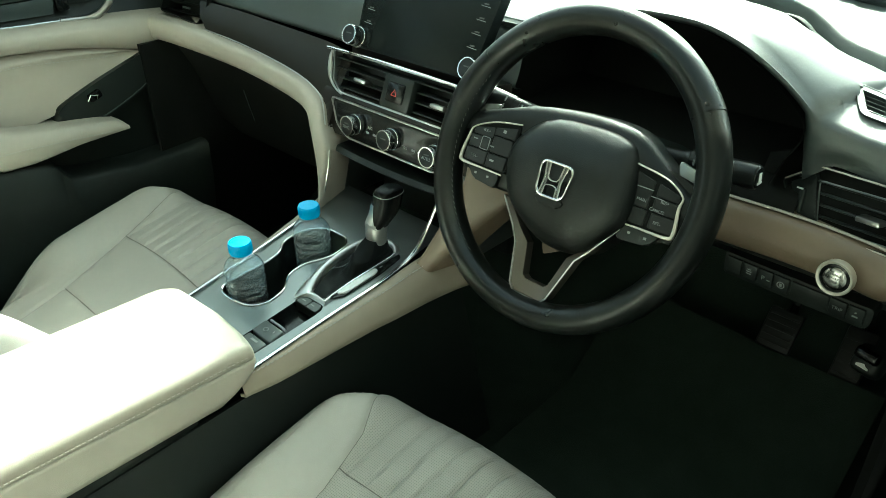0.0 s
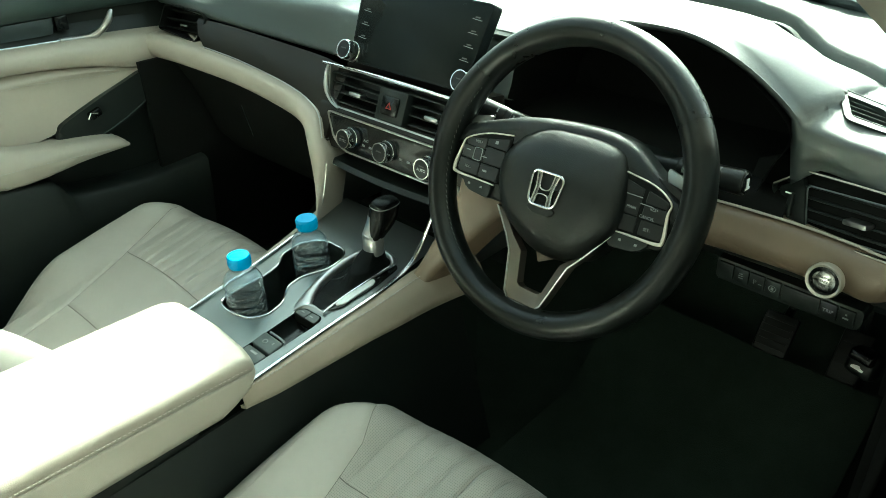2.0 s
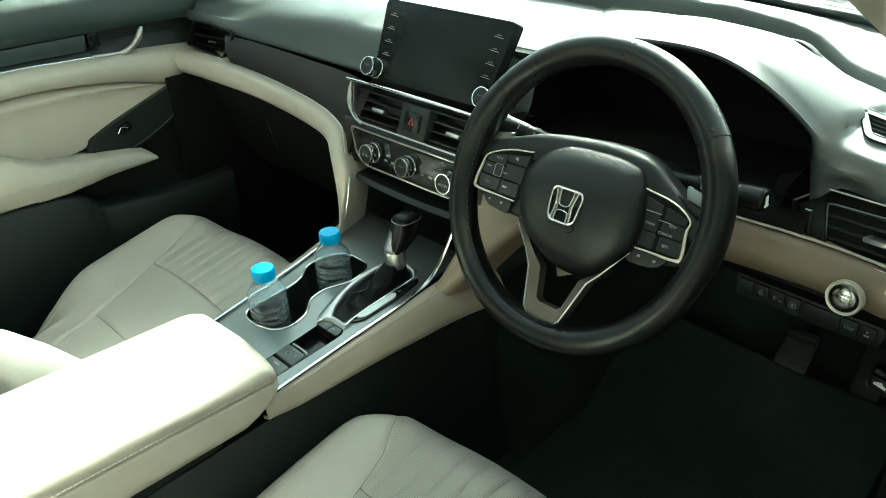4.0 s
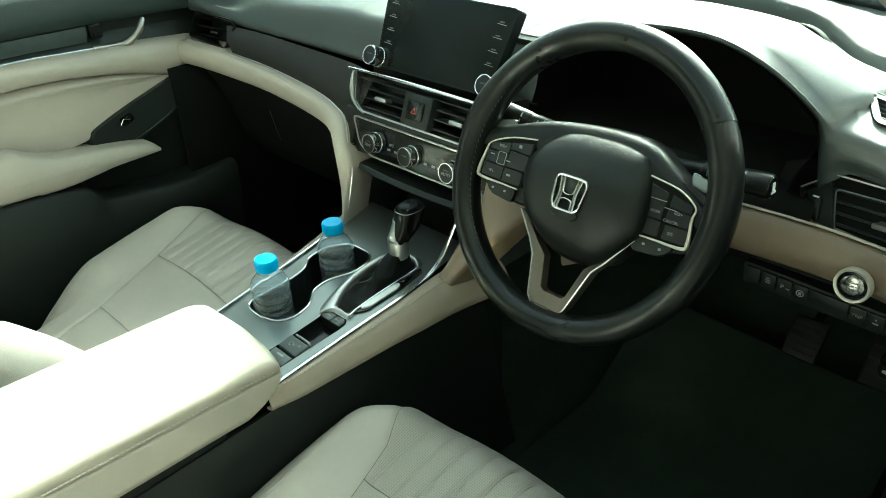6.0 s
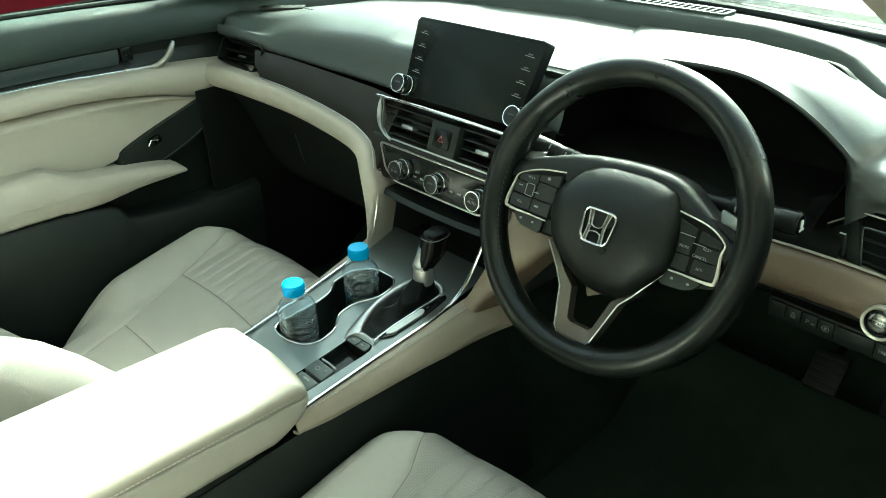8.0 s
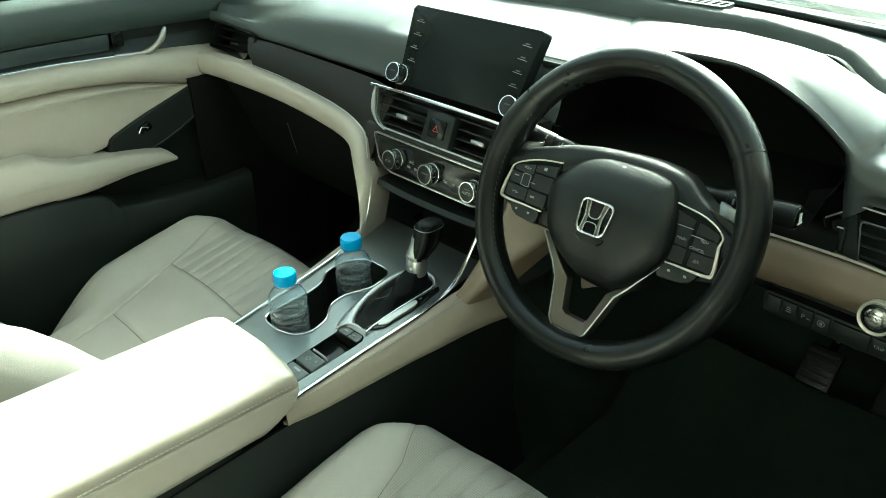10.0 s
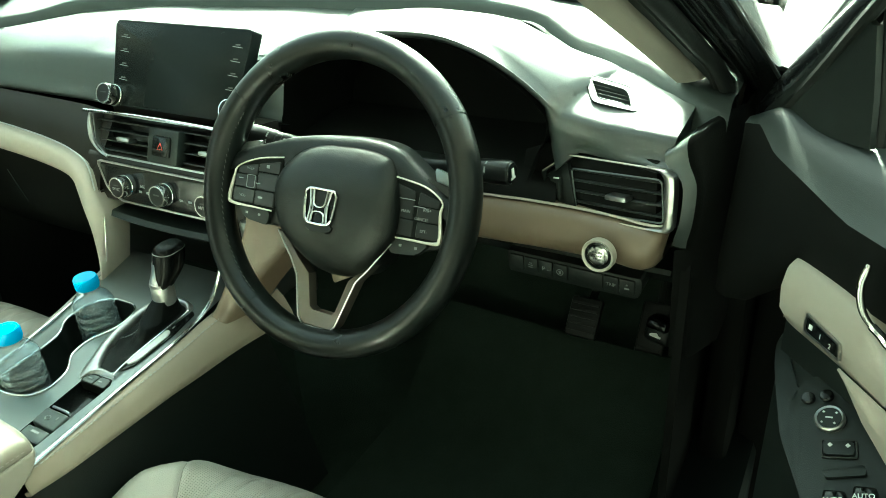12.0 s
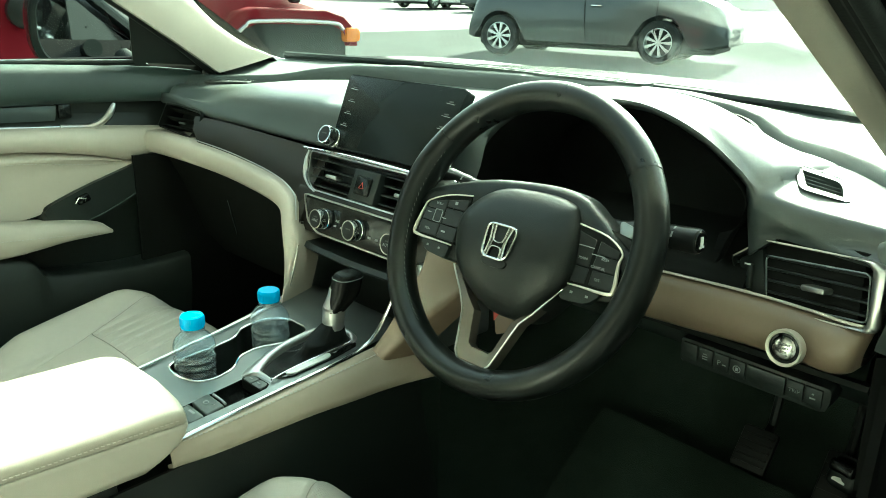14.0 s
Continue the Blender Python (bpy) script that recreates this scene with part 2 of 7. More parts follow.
def lathe(profile, m=Matrix(), seg=32):
    """Turns (radius, height) pairs round z."""
    rows = [[(r * math.cos(2 * math.pi * k / seg), r * math.sin(2 * math.pi * k / seg), z) for k in range(seg)] for r, z in profile]
    bm = grid(rows, close_v=True)
    bm.verts.ensure_lookup_table()
    for i, (r, z) in ((0, profile[0]), (len(profile) - 1, profile[-1])):
        if r > 1e-5:
            bm.faces.new(bm.verts[i * seg:(i + 1) * seg])
    bmesh.ops.remove_doubles(bm, verts=bm.verts, dist=1e-6)
    bmesh.ops.transform(bm, matrix=m, verts=bm.verts)
    return bm


def plate(outline, depth, m=Matrix(), r=0.0, seg=2):
    """A slab with an outline in its x, y plane, from z = -depth to 0, its front edge rounded."""
    bm = bmesh.new()
    top = [bm.verts.new((x, y, 0)) for x, y in outline]
    low = [bm.verts.new((x, y, -depth)) for x, y in outline]
    n = len(outline)
    face = bm.faces.new(top)
    bm.faces.new(low[::-1])
    for i in range(n):
        bm.faces.new((top[i], low[i], low[(i + 1) % n], top[(i + 1) % n]))
    if r:
        bmesh.ops.bevel(bm, geom=list(face.edges), offset=r, segments=seg, profile=0.5, affect="EDGES")
    bmesh.ops.transform(bm, matrix=m, verts=bm.verts)
    return bm


def rounded(pts, r, n=4):
    """The outline pts with its corners rounded by r."""
    out = []
    k = len(pts)
    for i in range(k):
        p, a, b = Vector(pts[i]), Vector(pts[i - 1]), Vector(pts[(i + 1) % k])
        da, db = (a - p), (b - p)
        ra, rb = min(r, da.length * 0.45), min(r, db.length * 0.45)
        s, e = p + da.normalized() * ra, p + db.normalized() * rb
        for j in range(n + 1):
            f = j / n
            q = (1 - f) ** 2 * s + 2 * f * (1 - f) * p + f * f * e
            out.append((q.x, q.y))
    return out


def rim_of(outline, w, depth, m=Matrix()):
    """A flat band of width w along the inside of an outline."""
    k = len(outline)
    cx = sum(p[0] for p in outline) / k
    cy = sum(p[1] for p in outline) / k
    inner = []
    for i in range(k):
        a, b = Vector(outline[i - 1]), Vector(outline[(i + 1) % k])
        t = (b - a).normalized()
        nrm = Vector((-t.y, t.x))
        p = Vector(outline[i])
        if nrm.dot(Vector((cx, cy)) - p) < 0:
            nrm = -nrm
        inner.append(p + nrm * w)
    rows = [[(*outline[i], -depth), (*outline[i], 0), (*inner[i], 0), (*inner[i], -depth)] for i in range(k)]
    bm = grid(rows, close_u=True, close_v=True)
    bmesh.ops.transform(bm, matrix=m, verts=bm.verts)
    return bm


def lerp(table, x):
    xs = [r[0] for r in table]
    return [float(np.interp(x, xs, [r[k] for r in table])) for k in range(1, len(table[0]))]


def facing(p, normal, up=(0, 0, 1)):
    """A frame at p whose z is normal and whose y lies nearest to up."""
    z = Vector(normal).normalized()
    x = Vector(up).cross(z).normalized()
    y = z.cross(x)
    return Matrix.Translation(p) @ Matrix((x, y, z)).transposed().to_4x4()


def text(name, body, size, m, mat, parent):
    cu = bpy.data.curves.new(name, "FONT")
    cu.body, cu.size, cu.align_x, cu.align_y, cu.extrude = body, size, "CENTER", "CENTER", 0.0002
    ob = bpy.data.objects.new(name + "_curve", cu)
    scene.collection.objects.link(ob)
    dg = bpy.context.evaluated_depsgraph_get()
    me = bpy.data.meshes.new_from_object(ob.evaluated_get(dg))
    bpy.data.objects.remove(ob)
    me.transform(m)
    me.materials.clear()
    me.materials.append(mat)
    o = new(name, me)
    o.parent = parent
    return o

# ---- outside ground: one gently rising sheet ----
UPHILL = Vector((-0.70, 0.71, 0)).normalized()
SLOPE = 0.030


def ground_z(x, y):
    return SLOPE * (UPHILL.x * x + UPHILL.y * y)


bm = bmesh.new()
N, R = 24, 400.0
vs = [[bm.verts.new((x, y, ground_z(x, y))) for y in [R * (2 * j / N - 1) for j in range(N + 1)]] for x in [R * (2 * i / N - 1) for i in range(N + 1)]]
for i in range(N):
    for j in range(N):
        bm.faces.new((vs[i][j], vs[i + 1][j], vs[i + 1][j + 1], vs[i][j + 1]))
tagged(part("ground", bm, ASPHALT), "pale sunlit paved car park", "ground", kind="structure")


# ---- car shell ----
def base_y(x):
    return 0.475 - 0.14 * (x / 0.7) ** 2


BASE_Z = 0.940
tagged(part("floor", grid([[(x, y, z) for x in (-0.74, -0.12, -0.10, 0.12, 0.14, 0.74)] for y, z in ((-1.7, 0.25), (0.3, 0.25), (0.52, 0.38), (0.62, 0.62), (0.64, 0.93))], thick=0.03), CARPET),
       "black carpeted car floor and firewall", "floor", kind="structure")
for s, nm in ((-1, "sill_west"), (1, "sill_east")):
    tagged(part(nm, span(s * 0.72 - 0.05, s * 0.72 + 0.05, -1.7, 0.5, 0.18, 0.36, 0.02), BLACK), "black plastic door sill", "sill", kind="structure")
tagged(part("ceiling", grid([[(x, y, 1.415 - 0.03 * (x / 0.6) ** 2 - z) for x in (-0.62, -0.4, 0, 0.4, 0.62)] for y, z in ((-0.50, 0.0), (-0.7, -0.01), (-1.0, -0.01), (-1.45, 0.02), (-1.72, 0.08))], thick=0.03), HEADLINER),
       "pale cloth car headliner", "ceiling", kind="structure")
tagged(part("wall_south", join(span(-0.72, 0.72, -1.72, -1.68, 0.2, 0.95, 0.01), span(-0.72, -0.55, -1.72, -1.68, 0.95, 1.42, 0.01), span(0.55, 0.72, -1.72, -1.68, 0.95, 1.42, 0.01)), BLACK),
       "dark rear bulkhead behind the seats", "wall", kind="structure")
for s, nm in ((-1, "b_pillar_west"), (1, "b_pillar_east")):
    tagged(part(nm, tube(smooth_line([(s * 0.72, -0.92, 0.3), (s * 0.71, -0.92, 0.9), (s * 0.58, -0.92, 1.41)], 8), 0.045, 8), PILLAR), "pale fabric-covered centre pillar", "pillar", kind="structure")
    tagged(part(nm.replace("b_pillar", "rear_quarter"), span(s * 0.72 - 0.02, s * 0.72 + 0.02, -1.7, -0.95, 0.3, 0.93, 0.01), BLACK), "black rear side panel", "panel", kind="structure")


def pillar_line(s, k, dx=0.0, dy=0.0, dz=0.0):
    """A point of the raked windscreen pillar: k metres back from its foot, and off its inner edge."""
    rake = 0.536 if s > 0 else 0.680
    return Vector((s * (0.639 - 0.081 * k + dx), 0.148 - k + dy, 0.924 + rake * k - (0.06 if s > 0 else 0.14) * max(0, k) ** 2 + dz))


def glass_edge(s, k):
    """The side edge of the windscreen beside that point."""
    x, y, z = lerp([(-0.05, 0.660, 0.325, 0.940), (0.0, 0.655, 0.295, 0.946), (0.1, 0.645, 0.235, 0.968), (0.2, 0.638, 0.165, 1.006), (0.3, 0.630, 0.092, 1.068), (0.45, 0.612, -0.035, 1.160), (0.6, 0.595, -0.165, 1.245), (0.77, 0.572, -0.330, 1.330)], k)
    return Vector((s * x, y, z))


def a_pillar(s, name):
    """A windscreen pillar with its inner trim, door seal and outer skin."""
    p = thing(name, "cream-trimmed windscreen pillar with black seal and skin", "pillar", kind="structure", at=(s * 0.65, 0.2, 0.9))
    off = Vector(p.location)
    ks = [-0.012 + 0.78 * i / 26 for i in range(27)]

    def strip(profile, which):
        return grid([[pillar_line(s, k, *q) - off for q in profile] for k in which])

    rows = []
    for k in ks:
        e, w = glass_edge(s, k), pillar_line(s, k)
        rows.append([q - off for q in (e + Vector((s * 0.012, 0.010, 0)), e, e.lerp(w, 0.15) + Vector((-s * 0.003, 0, 0)), e.lerp(w, 0.5) + Vector((-s * 0.006, 0, 0)), e.lerp(w, 0.85) + Vector((-s * 0.003, 0, 0)), w, *[pillar_line(s, k, *d) for d in ((0.004, -0.002, 0.001), (0.012, -0.005, 0.003), (0.020, -0.004, 0.005), (0.0255, 0.000, 0.006), (0.027, 0.012, 0.006))])])
    part("trim", grid(rows), PILLAR, p, "cream moulded pillar trim", angle=60)
    low = [-0.10 + 0.88 * i / 30 for i in range(31)]
    part("flange", strip([(0.026, 0.012, 0.006), (0.028, 0.006, 0.006), (0.036, 0.003, 0.008), (0.044, 0.004, 0.010), (0.050, 0.012, 0.011)], low), RUBBER, p, "black flange beside the trim", angle=60)
    foot = [Vector((s * 0.690, 0.225, 0.56)), Vector((s * 0.690, 0.225, 0.74)), Vector((s * 0.6905, 0.218, 0.83)), Vector((s * 0.690, 0.185, 0.895))]
    seal = foot + [pillar_line(s, k, 0.049, -0.004, 0.011) for k in (0.03, 0.08, 0.14, 0.22, 0.32, 0.44, 0.58, 0.74)]
    part("seal", tube([q - off for q in smooth_line(seal, 60)], 0.0075, 10), RUBBER, p, "black rubber door seal")
    part("seal_lip", tube([q - off + Vector((-s * 0.009, 0.004, -0.002)) for q in smooth_line(seal, 60)], 0.004, 8), RUBBER, p, "rubber lip")
    part("skin", strip([(0.050, 0.016, 0.011), (0.056, 0.006, 0.012), (0.062, 0.002, 0.013), (0.067, 0.007, 0.014), (0.072, 0.002, 0.015), (0.082, 0.001, 0.017), (0.090, 0.006, 0.019), (0.093, 0.020, 0.021), (0.088, 0.060, 0.030), (0.060, 0.100, 0.040), (0.024, 0.140, 0.030)], low), PAINT_DARK, p, "glossy black painted outer skin", angle=50)
    for dx in (0.0640, 0.0700):
        part("bright_strip", tube([pillar_line(s, k, dx, -0.0005, 0.0143) - off for k in low[1:]], 0.0016, 8), RINGDARK, p, "thin bright weather strip")
    part("outer_strip", tube([pillar_line(s, k, 0.0915, 0.006, 0.0195) - off for k in low[1:]], 0.0018, 8), RUBBER, p, "outer edge strip")
    return p


a_pillar(-1, "a_pillar_west")
a_pillar(1, "a_pillar_east")

# windscreen, its sides on the pillars
rows = []
for j in range(13):
    f = j / 12
    edge = glass_edge(1, -0.05 + 0.82 * f) + Vector((0.004, 0.004, 0.002))
    mid = Vector((0, 0.495 - 0.985 * f, BASE_Z - 0.005 + 0.465 * f + 0.035 * math.sin(math.pi * f)))
    rows.append([(u * edge.x, mid.y + (edge.y - mid.y) * abs(u) ** 2.3, mid.z + (edge.z - mid.z) * abs(u) ** 2.3) for u in [2 * i / 24 - 1 for i in range(25)]])
ws = tagged(part("windscreen", grid(rows, thick=0.004), WINDOW), "raked clear glass windscreen", "windscreen", kind="structure")
ws.visible_shadow = False
rows = [[(x, base_y(x) + 0.03 + d, BASE_Z - 0.012 + z) for d, z in ((0, 0), (0.05, 0.008), (0.14, 0.0), (0.14, -0.05), (0.0, -0.05))] for x in [0.74 * (i / 8 - 1) for i in range(17)]]
tagged(part("cowl", grid(rows, close_v=True), BLACK), "black plastic cowl under the windscreen", "cowl", kind="structure")
def bonnet_half(y):
    return float(np.interp(y, [0.36, 0.58, 0.90, 1.11, 1.25, 1.34, 1.40], [0.690, 0.672, 0.635, 0.605, 0.560, 0.480, 0.30]))


rows = []
for j in range(24):
    y = 0.58 + 0.82 * (1 - (1 - j / 23) ** 1.6)
    h = bonnet_half(y)
    rows.append([(u * h, y, 0.925 + 0.022 * (1 - u * u) - 0.13 * ((y - 0.58) / 0.82) ** 2.2 + (0.006 if 0.90 < abs(u) < 0.97 else 0) - (0.012 if abs(u) > 0.99 else 0)) for u in [k / 20 - 1 for k in range(41)]])
tagged(part("bonnet", grid(rows, thick=0.012), PAINT_OWN, angle=25), "dark bronze painted bonnet with a raised edge", "bonnet", kind="structure")

# fenders beside the bonnet
for s, nm in ((-1, "fender_west"), (1, "fender_east")):
    rows = []
    for k in range(23):
        y = 0.20 + 0.05 * k
        d = 0.10 * max(0, y - 0.55) ** 2 + 0.03 * max(0, 0.30 - y)
        h = bonnet_half(y) + 0.006
        nose = 0.16 * (max(0, y - 0.95) / 0.35) ** 2
        rows.append([(s * x, y, z - d) for x, z in ((h, 0.890), (h + 0.003, 0.926), (h + 0.3 * (0.735 - nose - h), 0.938), (0.735 - nose, 0.935), (0.785 - nose, 0.920), (0.830 - nose, 0.880), (0.862 - nose, 0.82), (0.878 - nose, 0.72), (0.885 - nose, 0.60), (0.875 - nose, 0.40))])
    rows.append([(x, y + 0.03, z - 0.05) for x, y, z in rows[-1]])
    rows.append([(x, y + 0.01, z - 0.42) for x, y, z in rows[-1]])
    tagged(part(nm, grid(rows, thick=0.004), PAINT_OWN), "dark bronze painted front wing", "fender", kind="structure")

tagged(part("windscreen_seal", tube([(x, base_y(x) + 0.008, BASE_Z + 0.007) for x in [0.68 * (i / 14 - 1) for i in range(29)]], 0.008, 8), RUBBER), "black rubber seal along the windscreen foot", "seal", kind="structure")

# ---- dashboard ----
dash = thing("dashboard", "black and cream car dashboard with dark trim and silver outlines", "dashboard", at=(0, 0.1, 0.7))
D0 = Vector(dash.location)


def dpart(name, bm, mat, label="", parent=None, **k):
    if parent is None:
        bmesh.ops.translate(bm, vec=-D0, verts=bm.verts)
        return part(name, bm, mat, dash, label, **k)
    return part(name, bm, mat, parent, label, **k)


CREASE = [(-0.70, 0.10, 0.895), (-0.64, 0.14, 0.897), (-0.56, 0.22, 0.902), (-0.46, 0.30, 0.915), (-0.30, 0.335, 0.926), (0, 0.345, 0.934), (0.30, 0.34, 0.934),
          (0.42, 0.33, 0.922), (0.485, 0.276, 0.911), (0.543, 0.235, 0.913), (0.595, 0.195, 0.911), (0.64, 0.158, 0.905), (0.70, 0.130, 0.897)]
# upper ledge with the step down to the pad
rows = []
for i in range(57):
    x = -0.70 + 1.40 * i / 56
    cy, cz = lerp(CREASE, x)
    top = max(cz + 0.024, 0.952 - 0.012 * abs(x / 0.7))
    f = min(1, max(0, (x - 0.38) / 0.10) + max(0, (-x - 0.40) / 0.14))
    top += (cz + 0.015 - top) * f
    yb = max(base_y(x), cy + 0.05)
    rows.append([(x, yb + 0.03, BASE_Z - 0.012), (x, yb, BASE_Z), (x, cy + 0.045, top - 0.003), (x, cy + 0.022, top), (x, cy + 0.010, top - 0.003), (x, cy + 0.003, top - 0.012), (x, cy, cz), (x, cy - 0.012, cz - 0.03)])
dpart("upper_ledge", grid(rows), LEDGE, "dark grained ledge below the windscreen", angle=60)

# passenger pad
rows = []
for i in range(41):
    x = -0.675 + 0.835 * i / 40
    cy, cz = lerp(CREASE, x)
    front = lerp([(-0.70, 0.045, 0.86), (-0.62, 0.045, 0.862), (-0.5, 0.06, 0.848), (-0.3, 0.07, 0.843), (-0.16, 0.075, 0.840), (0.16, 0.085, 0.842)], x)
    fy, fz = front
    dip = 0.0 if x < -0.2 else 0.006
    pts = [(cy + 0.01, cz - 0.004), (cy - 0.3 * (cy - fy), cz - 0.002 - dip), (cy - 0.6 * (cy - fy), cz - 0.006 - dip), (fy + min(0.05, 0.28 * (cy - fy)), cz - 0.016 - dip), (fy + min(0.022, 0.14 * (cy - fy)), cz - 0.03), (fy + min(0.007, 0.05 * (cy - fy)), fz + 0.018), (fy, fz), (fy + 0.015, fz - 0.006)]
    line = smooth_line([(x, a, b) for a, b in pts], 22)
    rows.append(line)
dpart("passenger_pad", grid(rows), DASH, "soft grained dark upper pad", angle=70)

def cut_hole(bm, m, outline):
    """Cuts a convex opening, given in the plane of m, through a sheet."""
    inv_ = m.inverted()
    k = len(outline)
    cx_, cy_ = sum(p[0] for p in outline) / k, sum(p[1] for p in outline) / k
    sides = []
    for i in range(k):
        p, q = Vector((*outline[i], 0)), Vector((*outline[(i + 1) % k], 0))
        nrm = Vector((q.y - p.y, p.x - q.x, 0)).normalized()
        if nrm.dot(Vector((cx_, cy_, 0)) - p) > 0:
            nrm = -nrm
        sides.append((p, nrm))
        near = [f for f in bm.faces if (inv_ @ f.calc_center_median() - Vector((cx_, cy_, 0))).length < 0.07]
        geom = list({v for f in near for v in f.verts}) + list({e for f in near for e in f.edges}) + near
        bmesh.ops.bisect_plane(bm, geom=geom, plane_co=m @ p, plane_no=m.to_3x3() @ nrm)
    gone = []
    for f in bm.faces:
        c = inv_ @ f.calc_center_median()
        if abs(c.z) < 0.02 and all((c - p).dot(nrm) < 0 for p, nrm in sides):
            gone.append(f)
    bmesh.ops.delete(bm, geom=gone, context="FACES")


# instrument hood: an arch that flattens towards the windscreen
ARCH = [(0.128, 0.800), (0.132, 0.830), (0.150, 0.893), (0.205, 0.940), (0.270, 0.960), (0.343, 0.968), (0.405, 0.965), (0.468, 0.940), (0.523, 0.899), (0.528, 0.872), (0.516, 0.848), (0.505, 0.815)]
arch = smooth_line([(x, 0, z) for x, z in ARCH], 45)
# hood and driver's pad are one moulding: over the instruments its front edge is a lip, beside them it rolls down to the vent
N_TOP, N_FRONT = 14, 9
cols = []
for i, p in enumerate(arch):
    if p.x > 0.50 and p.z < 0.896:
        break
    y0 = 0.095 + 0.02 * abs(2 * i / 44 - 1)
    edge = Vector((p.x, y0, p.z))
    to = Vector((0.335, y0, 0.87)) - edge
    lip = [edge + to * 0.06 + Vector((0, 0.012, -0.004)), edge + to * 0.045 + Vector((0, 0.003, -0.003)), edge + to * 0.02 + Vector((0, -0.004, -0.001)), edge + Vector((0, -0.004, 0.001))]
    xb = 0.335 + (p.x - 0.335) * 1.22
    cols.append((smooth_line(lip, N_FRONT), edge, xb, min(1, max(0, (0.555 - p.x) / 0.10)) if p.x > 0.335 else 1.0, p.z > 0.88))
for i in range(16):
    x = 0.527 + 0.131 * i / 15
    ry, zr = lerp([(0.527, 0.110, 0.892), (0.545, 0.109, 0.888), (0.57, 0.110, 0.884), (0.66, 0.100, 0.880)], x)
    vy = min(0.115 - 0.31 * (x - 0.54), ry - 0.002)
    edge = Vector((x, ry, zr))
    zb = lerp([(0.527, 0.822), (0.552, 0.846), (0.66, 0.846)], x)[0]
    front = [(x, vy + 0.03, zb - 0.003), (x, vy + 0.004, zb), (x, vy + 0.002, zb + 0.007), (x, ry - 0.0065, zr - 0.022), (x, ry - 0.0055, zr - 0.011), (x, ry - 0.0035, zr - 0.004)]
    cols.append((smooth_line(front, N_FRONT), edge, 0.565 + 0.100 * i / 15, max(0, (0.555 - x) / 0.10), True))
rows = []
for front, edge, xb, hood, high in cols:
    cy, cz = lerp(CREASE, xb)
    row = list(front) + [edge]
    for j in range(1, N_TOP + 1):
        f = j / N_TOP
        if high:
            z = edge.z + (cz - edge.z) * (hood * f ** 1.6 + (1 - hood) * f) + 0.013 * hood * math.sin(math.pi * f ** 0.6)
        else:
            z = edge.z + (0.88 - edge.z) * f * 0.3
        row.append(Vector((edge.x + (xb - edge.x) * f, edge.y + (cy + 0.004 - edge.y) * f, z)))
    rows.append(row)
rows.append([p + Vector((0.004, 0.03, -0.02)) for p in rows[-1]])
uvm = facing((0.568, 0.160, 0.9008), (0.06, -0.33, 0.94)) @ Matrix.Rotation(radians(-18), 4, "Z")
UV = [(-0.0395, 0.0177), (0.0180, 0.0143), (0.0291, 0.0043), (0.0453, -0.0231), (-0.0073, -0.0244)]
hood_bm = grid(rows)
cut_hole(hood_bm, uvm, [(0.003 + 0.80 * (x - 0.003), -0.006 + 0.80 * (y + 0.006)) for x, y in UV])
dpart("instrument_hood", hood_bm, DASH, "dark grained hood over the instruments, rolling into the driver's end", angle=75)
inner = [[(0.335 + (p.x - 0.335) * (0.95 - 0.10 * f), 0.10 + 0.15 * f, 0.86 + (p.z - 0.008 - 0.86) * (1 - 0.12 * f)) for p in arch] for f in (0, 0.3, 0.6, 1.0)]
dpart("hood_lining", grid(inner), MATT, "matt black hood lining")
dpart("instrument_panel", plate(rounded([(-0.17, -0.07), (0.17, -0.07), (0.17, 0.02), (0.10, 0.085), (-0.10, 0.085), (-0.17, 0.03)], 0.02), 0.02, facing((0.335, 0.245, 0.865), (0, -1, 0.25)), 0.003), MATT, "dark switched-off instrument display")
dpart("lower_cowl", grid([[(x, y - 0.10 * max(0, x - 0.40), z) for y, z in ((0.26, 0.830), (0.17, 0.816), (0.128, 0.806), (0.116, 0.797), (0.114, 0.770))] for x in [0.13 + 0.04 * i for i in range(11)]]), MATT, "matt black lower cowl of the instruments", angle=70)


# dark trim strip and cream roll across the passenger side
TRIM_TOP = [(-0.548, 0.052, 0.846), (-0.45, 0.058, 0.846), (-0.30, 0.060, 0.842), (-0.20, 0.060, 0.839), (-0.150, 0.056, 0.836), (-0.120, 0.05, 0.835)]
CREAM_TOP = [(-0.68, 0.012, 0.806), (-0.60, 0.018, 0.806), (-0.50, 0.024, 0.804), (-0.40, 0.028, 0.799), (-0.30, 0.026, 0.792), (-0.235, 0.023, 0.785), (-0.190, 0.018, 0.777), (-0.155, 0.010, 0.763), (-0.132, -0.005, 0.733), (-0.114, -0.013, 0.707), (-0.1085, -0.024, 0.672), (-0.105, -0.037, 0.638), (-0.104, -0.045, 0.615)]
CREAM_LOW = [(-0.68, 0.012, 0.762), (-0.60, 0.018, 0.763), (-0.50, 0.024, 0.761), (-0.40, 0.028, 0.757), (-0.30, 0.026, 0.750), (-0.225, 0.020, 0.743), (-0.190, 0.010, 0.737), (-0.172, -0.002, 0.728), (-0.153, -0.013, 0.712), (-0.138, -0.021, 0.681), (-0.120, -0.033, 0.651), (-0.111, -0.041, 0.630), (-0.109, -0.046, 0.610)]


